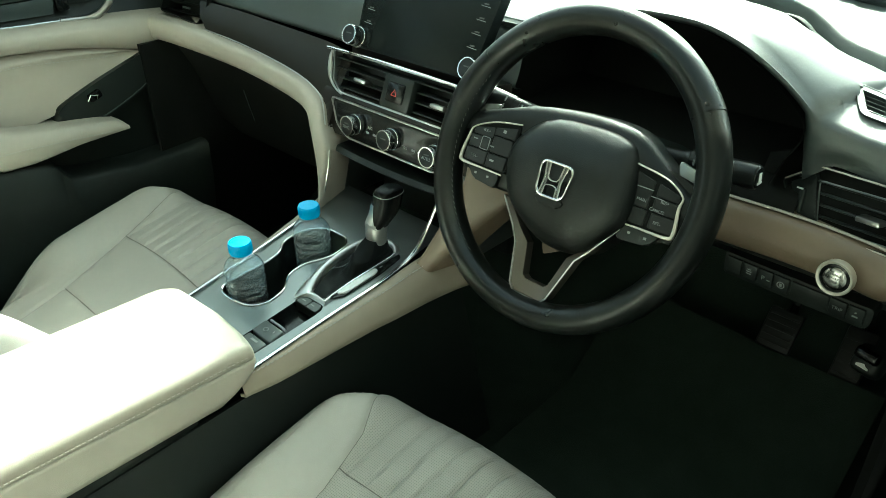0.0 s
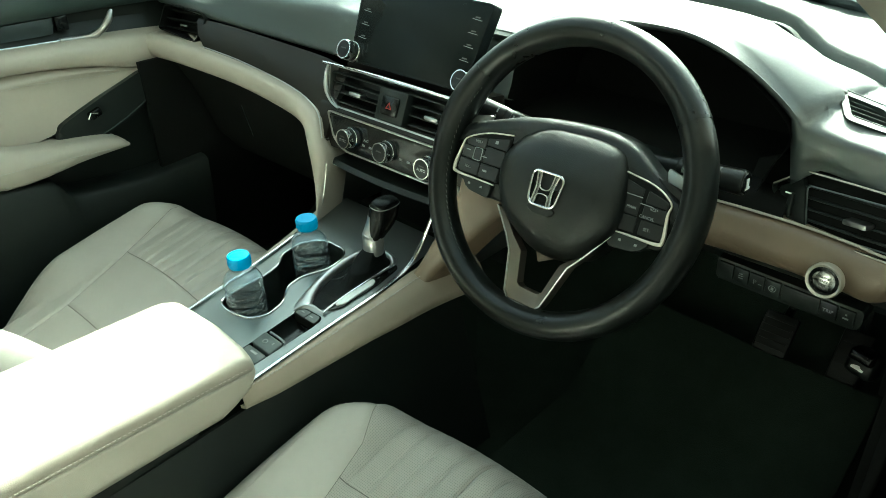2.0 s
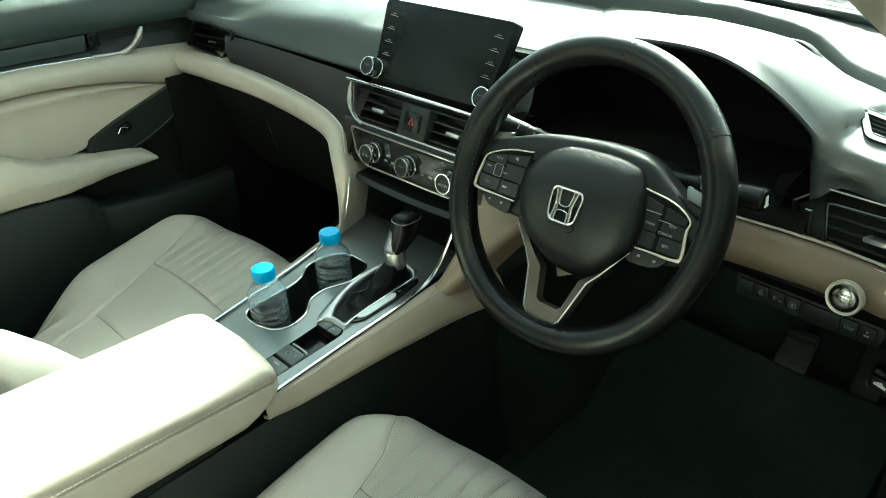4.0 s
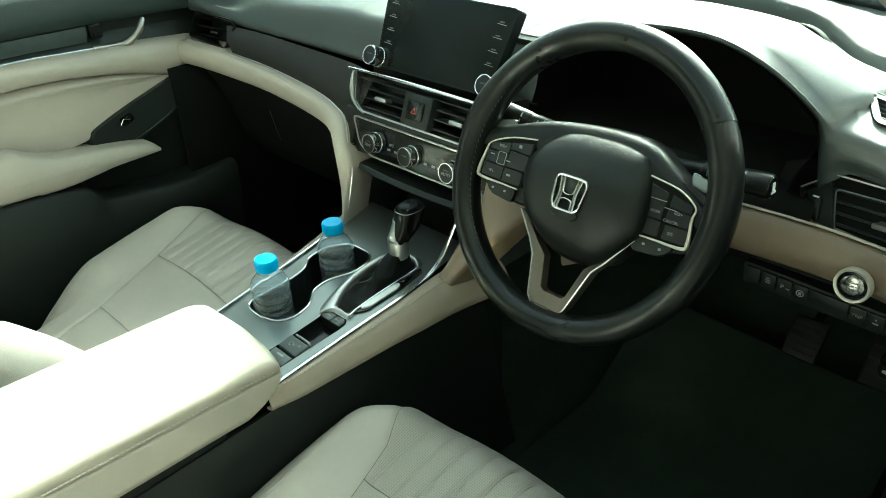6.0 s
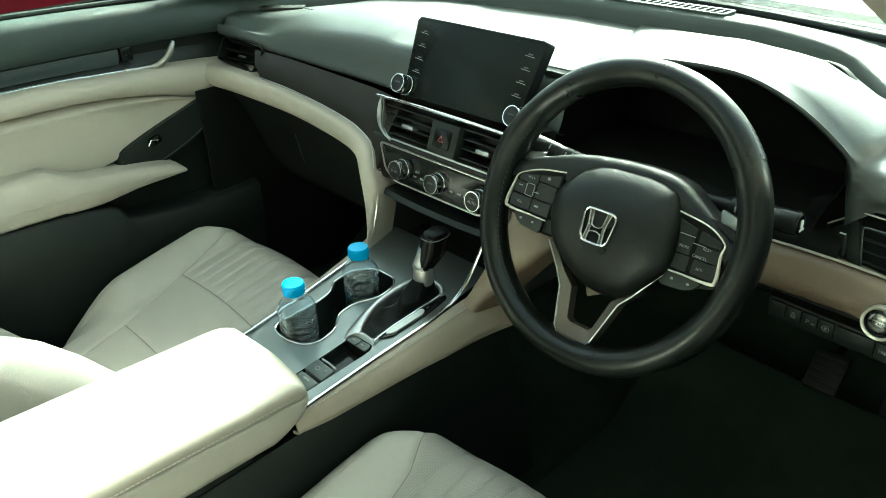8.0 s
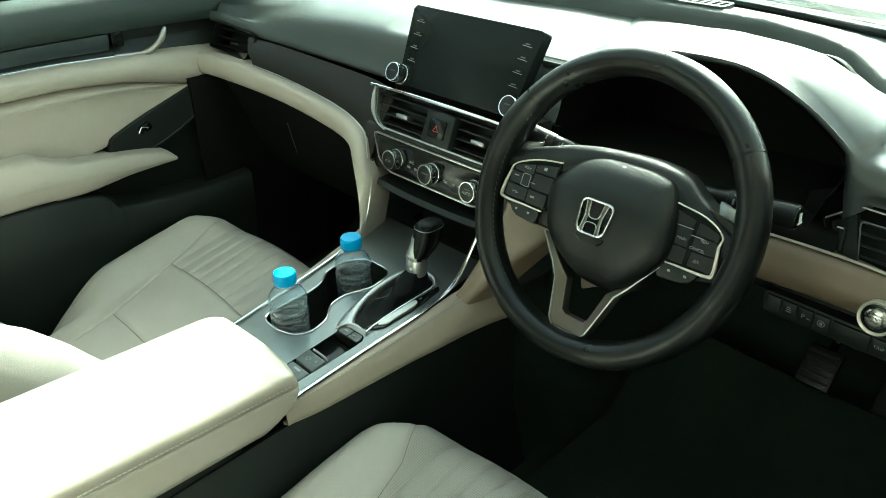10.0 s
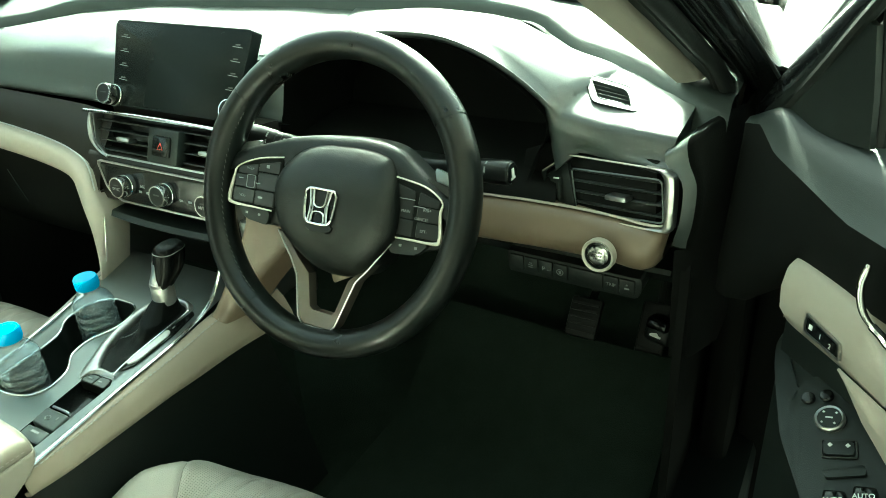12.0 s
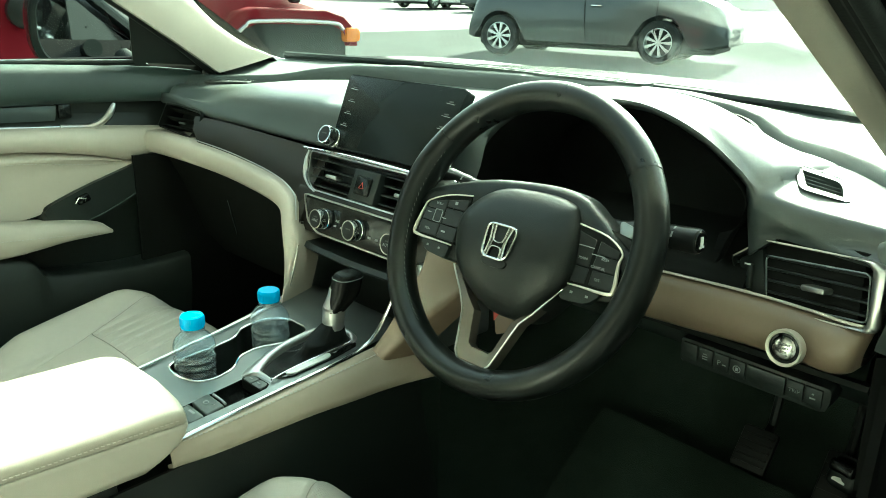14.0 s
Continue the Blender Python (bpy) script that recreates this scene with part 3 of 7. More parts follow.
def roll(top, low, bulge, side, n=48):
    """A padded roll between two lines."""
    a, b = smooth_line(top, n), smooth_line(low, n)
    rows = []
    for p, q in zip(a, b):
        mid, half = (p + q) / 2, (p - q) / 2
        back = Vector((0.25 * side, 1, 0)).normalized()
        row = [p + back * 0.05]
        for k in range(11):
            t = math.pi * k / 10
            row.append(mid + half * math.cos(t) - back * bulge * math.sin(t) ** 0.8)
        row.append(q + back * 0.05)
        rows.append(row)
    return grid(rows)


dpart("cream_roll", roll(CREAM_TOP, CREAM_LOW, 0.016, -1), CREAM, "padded cream vinyl roll", angle=80)
a, b = smooth_line(TRIM_TOP, 40), smooth_line(CREAM_TOP[2:9], 40)
rows = [[p, p + Vector((0, -0.003, -0.004)), p.lerp(q, 0.5) + Vector((0, -0.006, 0)), q + Vector((0, 0.003, -0.002)), q + Vector((0, 0.02, -0.004))] for p, q in zip(a, b)]
dpart("trim_panel", grid(rows), DARKTRIM, "dark brown satin trim panel", angle=70)
dpart("trim_line", tube([q + Vector((0.002, -0.0035, 0.006)) for q in b], 0.0010, 6), SATIN, "thin bronze line along the trim")
# legs of the centre stack down to the console, driver's side
LEG_TOP = [(0.150, 0.012, 0.772), (0.152, -0.002, 0.735), (0.142, -0.02, 0.695), (0.124, -0.045, 0.640), (0.112, -0.06, 0.612)]
LEG_LOW = [(0.24, 0.03, 0.745), (0.215, 0.012, 0.715), (0.185, -0.008, 0.680), (0.150, -0.04, 0.630), (0.132, -0.06, 0.600)]
# same cream as the roll; the tan carries its shade
dpart("stack_leg", roll(LEG_TOP, LEG_LOW, 0.012, 1), TANSHADE, "cream padded side of the centre stack", angle=80)
# centre stack body and the open bin under it
dpart("stack_face", grid([[(x, 0.05, 0.853), (x, 0.080, 0.848), (x, 0.075, 0.795), (x, 0.020, 0.786), (x, 0.016, 0.782), (x, 0.006, 0.722), (x, 0.03, 0.715)] for x in [-0.158 + 0.0316 * i for i in range(11)]]), DARKTRIM, "dark satin centre stack face", angle=50)
dpart("bin_cheek", span(-0.150, -0.132, -0.005, 0.14, 0.60, 0.735, 0.006), PEWTER, "dark silver side of the open bin")
dpart("bin_cheek", span(0.132, 0.150, 0.0, 0.14, 0.60, 0.735, 0.006), PEWTER, "dark silver side of the open bin")
dpart("bin_back", span(-0.14, 0.14, 0.11, 0.13, 0.56, 0.74, 0.006), BLACK, "black back of the open bin")
dpart("bin_shelf", grid([[(x, -0.012 + 0.5 * x * x, 0.700), (x, -0.006 + 0.5 * x * x, 0.706), (x, 0.11, 0.706), (x, 0.11, 0.698), (x, -0.006 + 0.5 * x * x, 0.694)] for x in [-0.118 + 0.0236 * i for i in range(11)]], close_v=True), BLACK, "black lip over the open bin")
dpart("bin_socket", lathe([(0.012, 0), (0.014, 0.003), (0.010, 0.004), (0.009, -0.01), (0, -0.01)], facing((0.075, 0.106, 0.66), (0, -1, 0.1)), 20), SATIN, "round power socket")

# screen
scr_m = facing((0, 0.0715, 0.9035), (0, -0.897, 0.442))
outline = rounded([(-0.112, -0.058), (0.114, -0.058), (0.127, 0.060), (-0.125, 0.060)], 0.006)
screen = dpart("display", plate(outline, 0.018, Matrix.Translation(-D0) @ scr_m, 0.003), SCREEN, "switched-off black touch display", parent=dash)
inv = Matrix.Translation(-D0) @ scr_m
for i in range(4):
    for xx, z in ((-0.1005 - 0.0015 * (1 - i), 0.0370 - 0.0195 * i), (0.1040 + 0.0010 * (1 - i), 0.0366 - 0.0183 * i)):
        part("key_mark", rbox(0.0165, 0.0008, 0.0006, inv @ Matrix.Translation((xx, z, 0.0003)) @ Matrix.Rotation(radians(-4), 4, "Z"), 0), DIMMARK, screen)
        part("key_mark", rbox(0.0080, 0.0018, 0.0004, inv @ Matrix.Translation((xx, z + 0.0030, 0.0002)), 0), WORN, screen)


def knob(name, r, h, m, parent, label, word=""):
    """A turning knob: bright ribbed skirt, dark gap, thin bright ring, dark face."""
    body = part(name, lathe([(r * 1.04, 0), (r * 1.04, h * 0.16), (r * 0.98, h * 0.20), (r * 0.97, h * 0.44), (r * 1.0, h * 0.46), (r * 1.0, h * 0.92), (r * 0.97, h), (r * 0.87, h), (r * 0.85, h * 0.95)], m, 40), CHROME, parent, label)
    part("skirt", lathe([(r * 1.00, h * 0.21), (r * 0.99, h * 0.43)], m, 40), BLACK, body, "dark gap round the knob")
    part("cap", lathe([(r * 0.87, h * 0.9), (r * 0.86, h * 0.975), (r * 0.7, h * 0.985), (0, h * 0.985)], m, 32), KEYFACE, body, "black knob face")
    if word:
        part("face_mark", rbox(r * 0.6, r * 0.10, 0.0006, m @ Matrix.Translation((0, r * 0.25, h * 0.99)), 0), WORN, body)
        text("lettering", word, r * 0.40, m @ Matrix.Translation((0, -r * 0.12, h * 0.99)), DIMMARK, body)
    else:
        part("face_mark", rbox(r * 0.7, r * 0.12, 0.0006, m @ Matrix.Translation((0, r * 0.12, h * 0.99)), 0), WORN, body)
    return body


for sx in (-1, 1):
    knob("volume_knob" if sx < 0 else "tuning_knob", 0.0145, 0.022, inv @ Matrix.Translation((-0.108 if sx < 0 else 0.121, -0.045, 0.0)), dash, "ribbed chrome knob beside the display")
# speaker grille behind the display
gr = facing((0.155, 0.175, 0.926), (0.0, -0.13, 0.99))
grille_ob = dpart("speaker_grille", plate(rounded([(-0.05, -0.07), (0.03, -0.07), (0.045, 0.05), (-0.05, 0.06)], 0.012), 0.006, Matrix.Translation(-D0) @ gr, 0.002), BLACK, "fine ribbed speaker grille", parent=dash)
for i in range(26):
    part("grille_rib", rbox(0.0016, 0.105, 0.0016, Matrix.Translation(-D0) @ gr @ Matrix.Translation((-0.044 + 0.0031 * i, -0.006, 0.0006)), 0), DASH, grille_ob)


# vents
def vent(name, outline, m, slats, label, depth=0.03, rim=0.004, rim_mat=SATIN, tilt=20, slat_mat=BLACK, slat_depth=0.016, slat_z=-0.010, tab=None, y_lo=None, y_hi=None, slat_thick=0.0024):
    """A framed air vent: dark recess, frame, each slat, a sliding tab."""
    M = Matrix.Translation(-D0) @ m
    body = dpart(name, plate(outline, 0.002, M @ Matrix.Translation((0, 0, -depth))), BLACK, label, parent=dash)
    part("frame", rim_of(outline, rim, depth, M @ Matrix.Translation((0, 0, 0.003))), rim_mat, body, "silver outline of the vent" if rim_mat is SATIN else "dark vent frame")
    k = len(outline)
    xs = [p[0] for p in outline]
    ys = [p[1] for p in outline]
    lo, hi = (min(ys) if y_lo is None else y_lo), (max(ys) if y_hi is None else y_hi)
    for i in range(slats):
        yy = lo + (hi - lo) * (i + 0.75) / (slats + 0.5)
        cut = []
        for j in range(k):
            p, q = outline[j], outline[(j + 1) % k]
            if (p[1] - yy) * (q[1] - yy) < 0:
                cut.append(p[0] + (q[0] - p[0]) * (yy - p[1]) / (q[1] - p[1]))
        if len(cut) < 2:
            continue
        a, b = min(cut) + rim, max(cut) - rim
        part("slat", rbox(b - a, slat_thick, slat_depth, M @ Matrix.Translation(((a + b) / 2, yy, slat_z)) @ Matrix.Rotation(radians(tilt), 4, "X"), 0.3 * slat_thick, 1), slat_mat, body)
    for tx, ty in tab or ():
        t = part("slide_tab", rbox(0.026, 0.0060, 0.016, M @ Matrix.Translation((tx, ty, 0.003)), 0.0022), SATIN, body, "silver slide tab")
    return body


vm = facing((0, 0.030, 0.813), (0, -0.92, 0.38))
vent("centre_vent", rounded([(-0.152, 0.030), (-0.140, -0.016), (-0.118, -0.031), (0.118, -0.031), (0.140, -0.016), (0.152, 0.030)], 0.008), vm, 4, "wide centre air vent", tab=[(-0.076, -0.004), (0.080, -0.004)], tilt=12, rim=0.0024)
cv = Matrix.Translation(-D0) @ vm
for s in (-1, 1):
    dpart("vent_wing", tube([cv @ p for p in smooth_line([(s * 0.153, 0.031, 0.004), (s * 0.151, 0.012, 0.006), (s * 0.144, -0.010, 0.006), (s * 0.130, -0.025, 0.005), (s * 0.112, -0.032, 0.004)], 20)], 0.003, 8, radii=[0.0016 + 0.0022 * math.sin(math.pi * min(1, k / 14)) for k in range(20)]), SATIN, "broad satin side of the vent frame", parent=dash)
hz = dpart("hazard_switch", rbox(0.058, 0.048, 0.03, Matrix.Translation(-D0) @ vm @ Matrix.Translation((0, -0.004, -0.006)), 0.004), BLACK, "black hazard switch with a red triangle", parent=dash)
part("button", rbox(0.034, 0.028, 0.006, Matrix.Translation(-D0) @ vm @ Matrix.Translation((0, -0.004, 0.009)), 0.003), GLOSS, hz)
part("triangle", rim_of([(-0.0055, -0.0045), (0.0055, -0.0045), (0, 0.005)], 0.0012, 0.0006, Matrix.Translation(-D0) @ vm @ Matrix.Translation((0, -0.004, 0.0128))), REDMARK, hz, "red triangle outline")
dpart("stack_bright_line", tube(smooth_line([(-0.152, 0.026, 0.846), (-0.07, 0.024, 0.849), (0, 0.023, 0.850), (0.07, 0.024, 0.849), (0.152, 0.026, 0.846)], 14), 0.0022, 8), CHROME, "chrome line above the centre vent")

# climate panel
hm = facing((0, 0.004, 0.752), (0, -0.985, 0.17))
HM = Matrix.Translation(-D0) @ hm
panel = dpart("climate_panel", plate(rounded([(-0.128, 0.026), (-0.112, -0.010), (-0.085, -0.024), (0.09, -0.024), (0.116, -0.010), (0.130, 0.026)], 0.008), 0.008, HM, 0.002), GLOSS, "gloss black climate panel", parent=dash)
part("outline", rim_of(rounded([(-0.131, 0.029), (-0.114, -0.012), (-0.087, -0.0265), (0.092, -0.0265), (0.118, -0.012), (0.133, 0.029)], 0.008), 0.002, 0.004, HM @ Matrix.Translation((0, 0, 0.0015))), SATIN, panel, "silver outline")
for x, w in ((-0.073, "SYNC"), (0.006, ""), (0.091, "AUTO")):
    knob("climate_knob", 0.0150, 0.018, HM @ Matrix.Translation((x, -0.001, 0.0)), panel, "chrome-ringed climate knob", w)
text("lettering", "A/C", 0.006, HM @ Matrix.Translation((-0.040, 0.002, 0.0006)), DIMMARK, panel)
for x in (-0.045, -0.030, 0.034, 0.050, 0.062):
    part("panel_mark", rbox(0.006, 0.0028, 0.0006, HM @ Matrix.Translation((x, -0.006, 0.0006)), 0), DIMMARK, panel)

# passenger's end vent
lvm = facing((-0.598, 0.040, 0.834), (0.12, -0.97, 0.2))
vent("side_vent", rounded([(-0.064, -0.020), (-0.040, 0.030), (0.068, 0.025), (0.080, 0.012), (0.048, -0.032)], 0.010), lvm, 3, "small end vent in a thin frame", rim=0.0022, rim_mat=KEYFACE, slat_mat=MATT, slat_z=-0.016, depth=0.045, tilt=-25)
part_m = Matrix.Translation(-D0) @ lvm
dpart("vent_tab", rbox(0.020, 0.0035, 0.004, part_m @ Matrix.Translation((0.006, -0.006, -0.006)), 0.001), PEWTER, "small bright tab of the end vent", parent=dash)

# driver's side: vent, cream knee panel, button, switch strip
rvm = facing((0.598, 0.093, 0.817), (-0.30, -0.94, 0.12)) @ Matrix.Rotation(radians(7), 4, "Z")
RV = rounded([(-0.097, 0.0085), (-0.0575, 0.0325), (0.0585, 0.0305), (0.0700, 0.0265), (0.0735, 0.0180), (0.0725, -0.0240), (0.0660, -0.0345), (-0.0735, -0.0330)], 0.006)
rv = vent("driver_vent", RV, rvm, 4, "driver's air vent with a silver outline", rim=0.0016, depth=0.035, rim_mat=BLACK, tab=[(0.0096, -0.0055)], tilt=10, y_lo=-0.0283, y_hi=0.0257)
RVM = Matrix.Translation(-D0) @ rvm
part("surround", plate([(-0.135, -0.012), (-0.125, 0.030), (-0.060, 0.052), (0.050, 0.036), (0.050, -0.036), (-0.090, -0.036)][::-1], 0.03, RVM @ Matrix.Translation((0, 0, -0.005)), 0.003), MATT, rv, "matt black surround of the vent")
for run in ([(-0.0930, 0.0100), (-0.0575, 0.0325), (0.0, 0.0318), (0.042, 0.0310)], [(-0.0735, -0.0330), (0.0, -0.0338), (0.046, -0.0340)]):
    part("outline", tube([RVM @ Vector((x, y, 0.0034)) for x, y in run], 0.0010, 6), CHAMPAGNE, rv, "fine champagne outline of the vent")
part("thumb_panel", plate(rounded([(-0.0880, 0.0070), (-0.0600, 0.0240), (-0.0480, -0.0305), (-0.0690, -0.0305)], 0.003), 0.03, RVM @ Matrix.Translation((0, 0, 0.0005)), 0.002), BLACK, rv, "black thumb wheel panel")
part("thumb_wheel", rbox(0.007, 0.026, 0.006, RVM @ Matrix.Translation((-0.0700, -0.0080, 0.0015)), 0.002), BLACK, rv, "thumb wheel")
part("thumb_mark", rbox(0.0075, 0.0016, 0.001, RVM @ Matrix.Translation((-0.0725, 0.0045, 0.0042)), 0), MARK, rv)
co_, ci_ = [(0.040, 0.0318), (0.0585, 0.0308), (0.0690, 0.0272), (0.0738, 0.0180), (0.0728, -0.0240), (0.0705, -0.0305), (0.0660, -0.0345), (0.044, -0.0342)], [(0.040, 0.0300), (0.0540, 0.0285), (0.0600, 0.0240), (0.0622, 0.0170), (0.0635, -0.0210), (0.0622, -0.0275), (0.0590, -0.0315), (0.044, -0.0328)]
rows = []
for p, q in zip(smooth_line([(x, y, 0) for x, y in co_], 40), smooth_line([(x, y, 0) for x, y in ci_], 40)):
    x, y, u, v = p.x, p.y, q.x, q.y
    rows.append([RVM @ Vector(p) for p in ((x, y, -0.006), (x, y, 0.0035), (x + 0.3 * (u - x), y + 0.3 * (v - y), 0.0052), (x + 0.7 * (u - x), y + 0.7 * (v - y), 0.0050), (u, v, 0.0030), (u, v, -0.008))])
part("corner_piece", grid(rows), SATIN, rv, "broad satin corner of the vent frame", angle=60)
part("inner_line", tube([RVM @ Vector((x, y, -0.002)) for x, y in rounded([(-0.056, 0.0165), (0.0570, 0.0185), (0.0605, -0.0265), (-0.049, -0.0300)], 0.006, 5)], 0.0010, 6, True), PEWTER, rv, "thin inner frame line")
vent("upper_vent", rounded(UV, 0.008, 4), uvm, 5, "small demister vent", rim=0.0066, rim_mat=DASH, tilt=-12, slat_mat=DASH, slat_depth=0.007, slat_z=-0.0050, depth=0.022, y_lo=-0.0215, y_hi=0.0130, slat_thick=0.0012)
dpart("vent_groove", tube([Matrix.Translation(-D0) @ uvm @ Vector((px, py, 0.0028)) for px, py in rounded(UV, 0.008, 4)], 0.0007, 6, True), BLACK, "dark joint round the demister vent", parent=dash)
a = smooth_line([(0.150, 0.085, 0.772), (0.30, 0.100, 0.774), (0.44, 0.105, 0.779), (0.536, 0.098, 0.785), (0.60, 0.088, 0.788), (0.640, 0.077, 0.790), (0.658, 0.081, 0.790), (0.664, 0.10, 0.790)], 40)
b = smooth_line([(0.200, 0.098, 0.715), (0.30, 0.104, 0.717), (0.44, 0.108, 0.720), (0.536, 0.100, 0.728), (0.60, 0.090, 0.733), (0.634, 0.078, 0.737), (0.650, 0.083, 0.741), (0.656, 0.10, 0.745)], 40)
rows = []
for p, q in zip(a, b):
    rows.append([p + Vector((0, 0.05, 0.0))] + [p.lerp(q, t) + Vector((0, -0.018 * math.sin(math.pi * t) ** 0.6, 0.0)) for t in (0, 0.06, 0.15, 0.3, 0.5, 0.7, 0.85, 0.94, 1.0)] + [q + Vector((0, 0.05, 0))])
dpart("knee_panel", grid(rows), TANSHADE, "cream lower panel, its shade put into a tan colour", angle=80)
dpart("knee_line", tube([p + Vector((0, -0.002, 0.003)) for p in a[6:]], 0.0016, 6), CHAMPAGNE, "thin silver line over the knee panel")
sbm = Matrix.Translation(-D0) @ facing((0.598, 0.056, 0.758), (-0.08, -0.98, 0.12))
sb = dpart("start_button", lathe([(0.0182, -0.004), (0.0187, 0.003), (0.0176, 0.0055), (0.0152, 0.0045), (0.0149, 0.001)], sbm, 40), CHAMPAGNE, "round start button with a silver ring", parent=dash)
part("collar", lathe([(0.0152, 0.001), (0.0150, 0.0030), (0.0122, 0.0036), (0.0118, 0.0020)], sbm, 36), GLOSS, sb, "glossy dark collar")
part("cap", lathe([(0.0120, 0.0015), (0.0116, 0.0036), (0.0090, 0.0048), (0, 0.0052)], sbm, 36), RINGDARK, sb, "smoky silver button face")
for i, w in enumerate(("ENGINE", "START", "STOP")):
    text("lettering", w, 0.0034, sbm @ Matrix.Translation((0, 0.0040 - 0.0040 * i, 0.0053)), WORN, sb)
stm = Matrix.Translation(-D0) @ facing((0.549, 0.110, 0.692), (-0.04, -0.97, -0.1))
strip = dpart("switch_strip", plate(rounded([(-0.084, 0.016), (-0.084, -0.015), (0.080, -0.013), (0.084, 0.000), (0.084, 0.016)], 0.004), 0.03, stm, 0.002), BLACK, "black strip of push switches", parent=dash)
for i, x in enumerate((-0.071, -0.052, -0.033, -0.014, 0.018, 0.049, 0.068)):
    sw = part("push_switch", rbox(0.0180 if i != 4 else 0.042, 0.021, 0.004, stm @ Matrix.Translation((x, 0.002, 0.001)), 0.0015), BLACK, strip)
    if i == 1:
        for k in range(3):
            part("mark", rbox(0.006 - 0.002 * (k == 0), 0.0012, 0.0004, stm @ Matrix.Translation((x, 0.006 - 0.003 * k, 0.0034)), 0), DIMMARK, sw)
    if i == 6:
        part("mark", rbox(0.006, 0.002, 0.0004, stm @ Matrix.Translation((x, 0.001, 0.0034)), 0), DIMMARK, sw)
        part("mark", rbox(0.002, 0.002, 0.0004, stm @ Matrix.Translation((x, 0.006, 0.0034)), 0), DIMMARK, sw)
    if i == 3:
        part("mark", rim_of([(0.0045 * math.cos(k * math.pi / 8), 0.0045 * math.sin(k * math.pi / 8)) for k in range(16)], 0.0009, 0.0004, stm @ Matrix.Translation((x, 0.002, 0.0034))), DIMMARK, sw)
        part("mark", rbox(0.003, 0.004, 0.0004, stm @ Matrix.Translation((x, 0.002, 0.0033)), 0), DIMMARK, sw)
text("lettering", "P", 0.0085, stm @ Matrix.Translation((-0.035, 0.002, 0.0034)), DIMMARK, strip)
part("mark", rbox(0.004, 0.0012, 0.0004, stm @ Matrix.Translation((-0.0285, 0.001, 0.0034)), 0), DIMMARK, strip)
text("lettering", "TRIP", 0.0060, stm @ Matrix.Translation((0.049, 0.002, 0.0034)), DIMMARK, strip)
dpart("under_panel", grid([[(x, 0.125, 0.715), (x, 0.17, 0.68), (x, 0.35, 0.62), (x, 0.45, 0.55)] for x in (0.15, 0.3, 0.45, 0.66)], thick=0.006), BLACK, "black panel under the dashboard")
# near-black colour carries the shade under the dashboard
dpart("glovebox", grid([[(x, 0.045, 0.757), (x, 0.075, 0.70), (x, 0.12, 0.58), (x, 0.16, 0.53), (x, 0.42, 0.50)] for x in (-0.68, -0.5, -0.3, -0.17)], thick=0.006), MATT, "black glovebox door, footwell shade put into its colour")
dpart("glovebox_edge", tube([(-0.478, 0.070, 0.688), (-0.497, 0.090, 0.640), (-0.512, 0.108, 0.598)], 0.0008, 6), PEWTER, "thin bright edge of the glovebox door")
lft = [(0.650, 0.125, 0.868), (0.650, 0.092, 0.868), (0.654, 0.086, 0.856), (0.672, 0.078, 0.842), (0.674, 0.072, 0.805), (0.668, 0.078, 0.775), (0.664, 0.10, 0.72), (0.664, 0.12, 0.60)]
rgt = [(0.690, 0.135, 0.897), (0.687, 0.100, 0.892), (0.692, 0.092, 0.868), (0.697, 0.088, 0.838), (0.696, 0.085, 0.800), (0.692, 0.09, 0.770), (0.692, 0.11, 0.72), (0.690, 0.13, 0.60)]
cap, flank = [], []
for p, q in zip(smooth_line(lft, 30), smooth_line(rgt, 30)):
    mid = p.lerp(q, 0.55) + Vector((0, -0.003, 0))
    if p.z > 0.762:
        cap.append([p, p.lerp(q, 0.2) + Vector((0, -0.002, 0)), p.lerp(q, 0.4) + Vector((0, -0.003, 0)), mid])
    flank.append([mid if p.z > 0.762 else p + Vector((0.002, 0.004, 0)), mid + Vector((0, 0.001, 0)), p.lerp(q, 0.8) + Vector((0, 0.002, 0)), q + Vector((0, 0.004, 0)), q + Vector((0.02, 0.05, 0)), q + Vector((0.02, 0.14, 0))])
dpart("end_cap", grid(cap), DASH, "grey end cap of the dashboard", angle=70)
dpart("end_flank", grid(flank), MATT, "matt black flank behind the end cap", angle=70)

# demister grilles in the ledge
for x0, x1, yy in ((-0.24, 0.02, 0.386), (0.03, 0.226, 0.380)):
    gm = Matrix.Translation(Vector(((x0 + x1) / 2, yy, 0.9575)) - D0)
    h, d = (x1 - x0) / 2, 0.013
    g = dpart("demister_grille", rbox(2 * h, 2 * d, 0.004, gm, 0.001), MATT, "slotted demister grille", parent=dash)
    part("grille_frame", rim_of(rounded([(-h - 0.006, -d - 0.005), (h + 0.006, -d - 0.005), (h + 0.006, d + 0.005), (-h - 0.006, d + 0.005)], 0.006), 0.005, 0.006, gm @ Matrix.Translation((0, 0, 0.0035))), LEDGE, g, "raised frame of the grille")
    n = round((x1 - x0) / 0.0125)
    for k in range(n):
        part("grille_bar", rbox(0.003, 2 * d, 0.004, gm @ Matrix.Translation((-h + 2 * h * (k + 0.5) / n, 0, 0.0025)), 0), LEDGE, g)
g = dpart("corner_grille", rbox(0.09, 0.028, 0.004, Matrix.Translation(Vector((-0.60, 0.155, 0.9012)) - D0) @ Matrix.Rotation(radians(42), 4, "Z"), 0.001), RUBBER, "short corner demister grille", parent=dash)
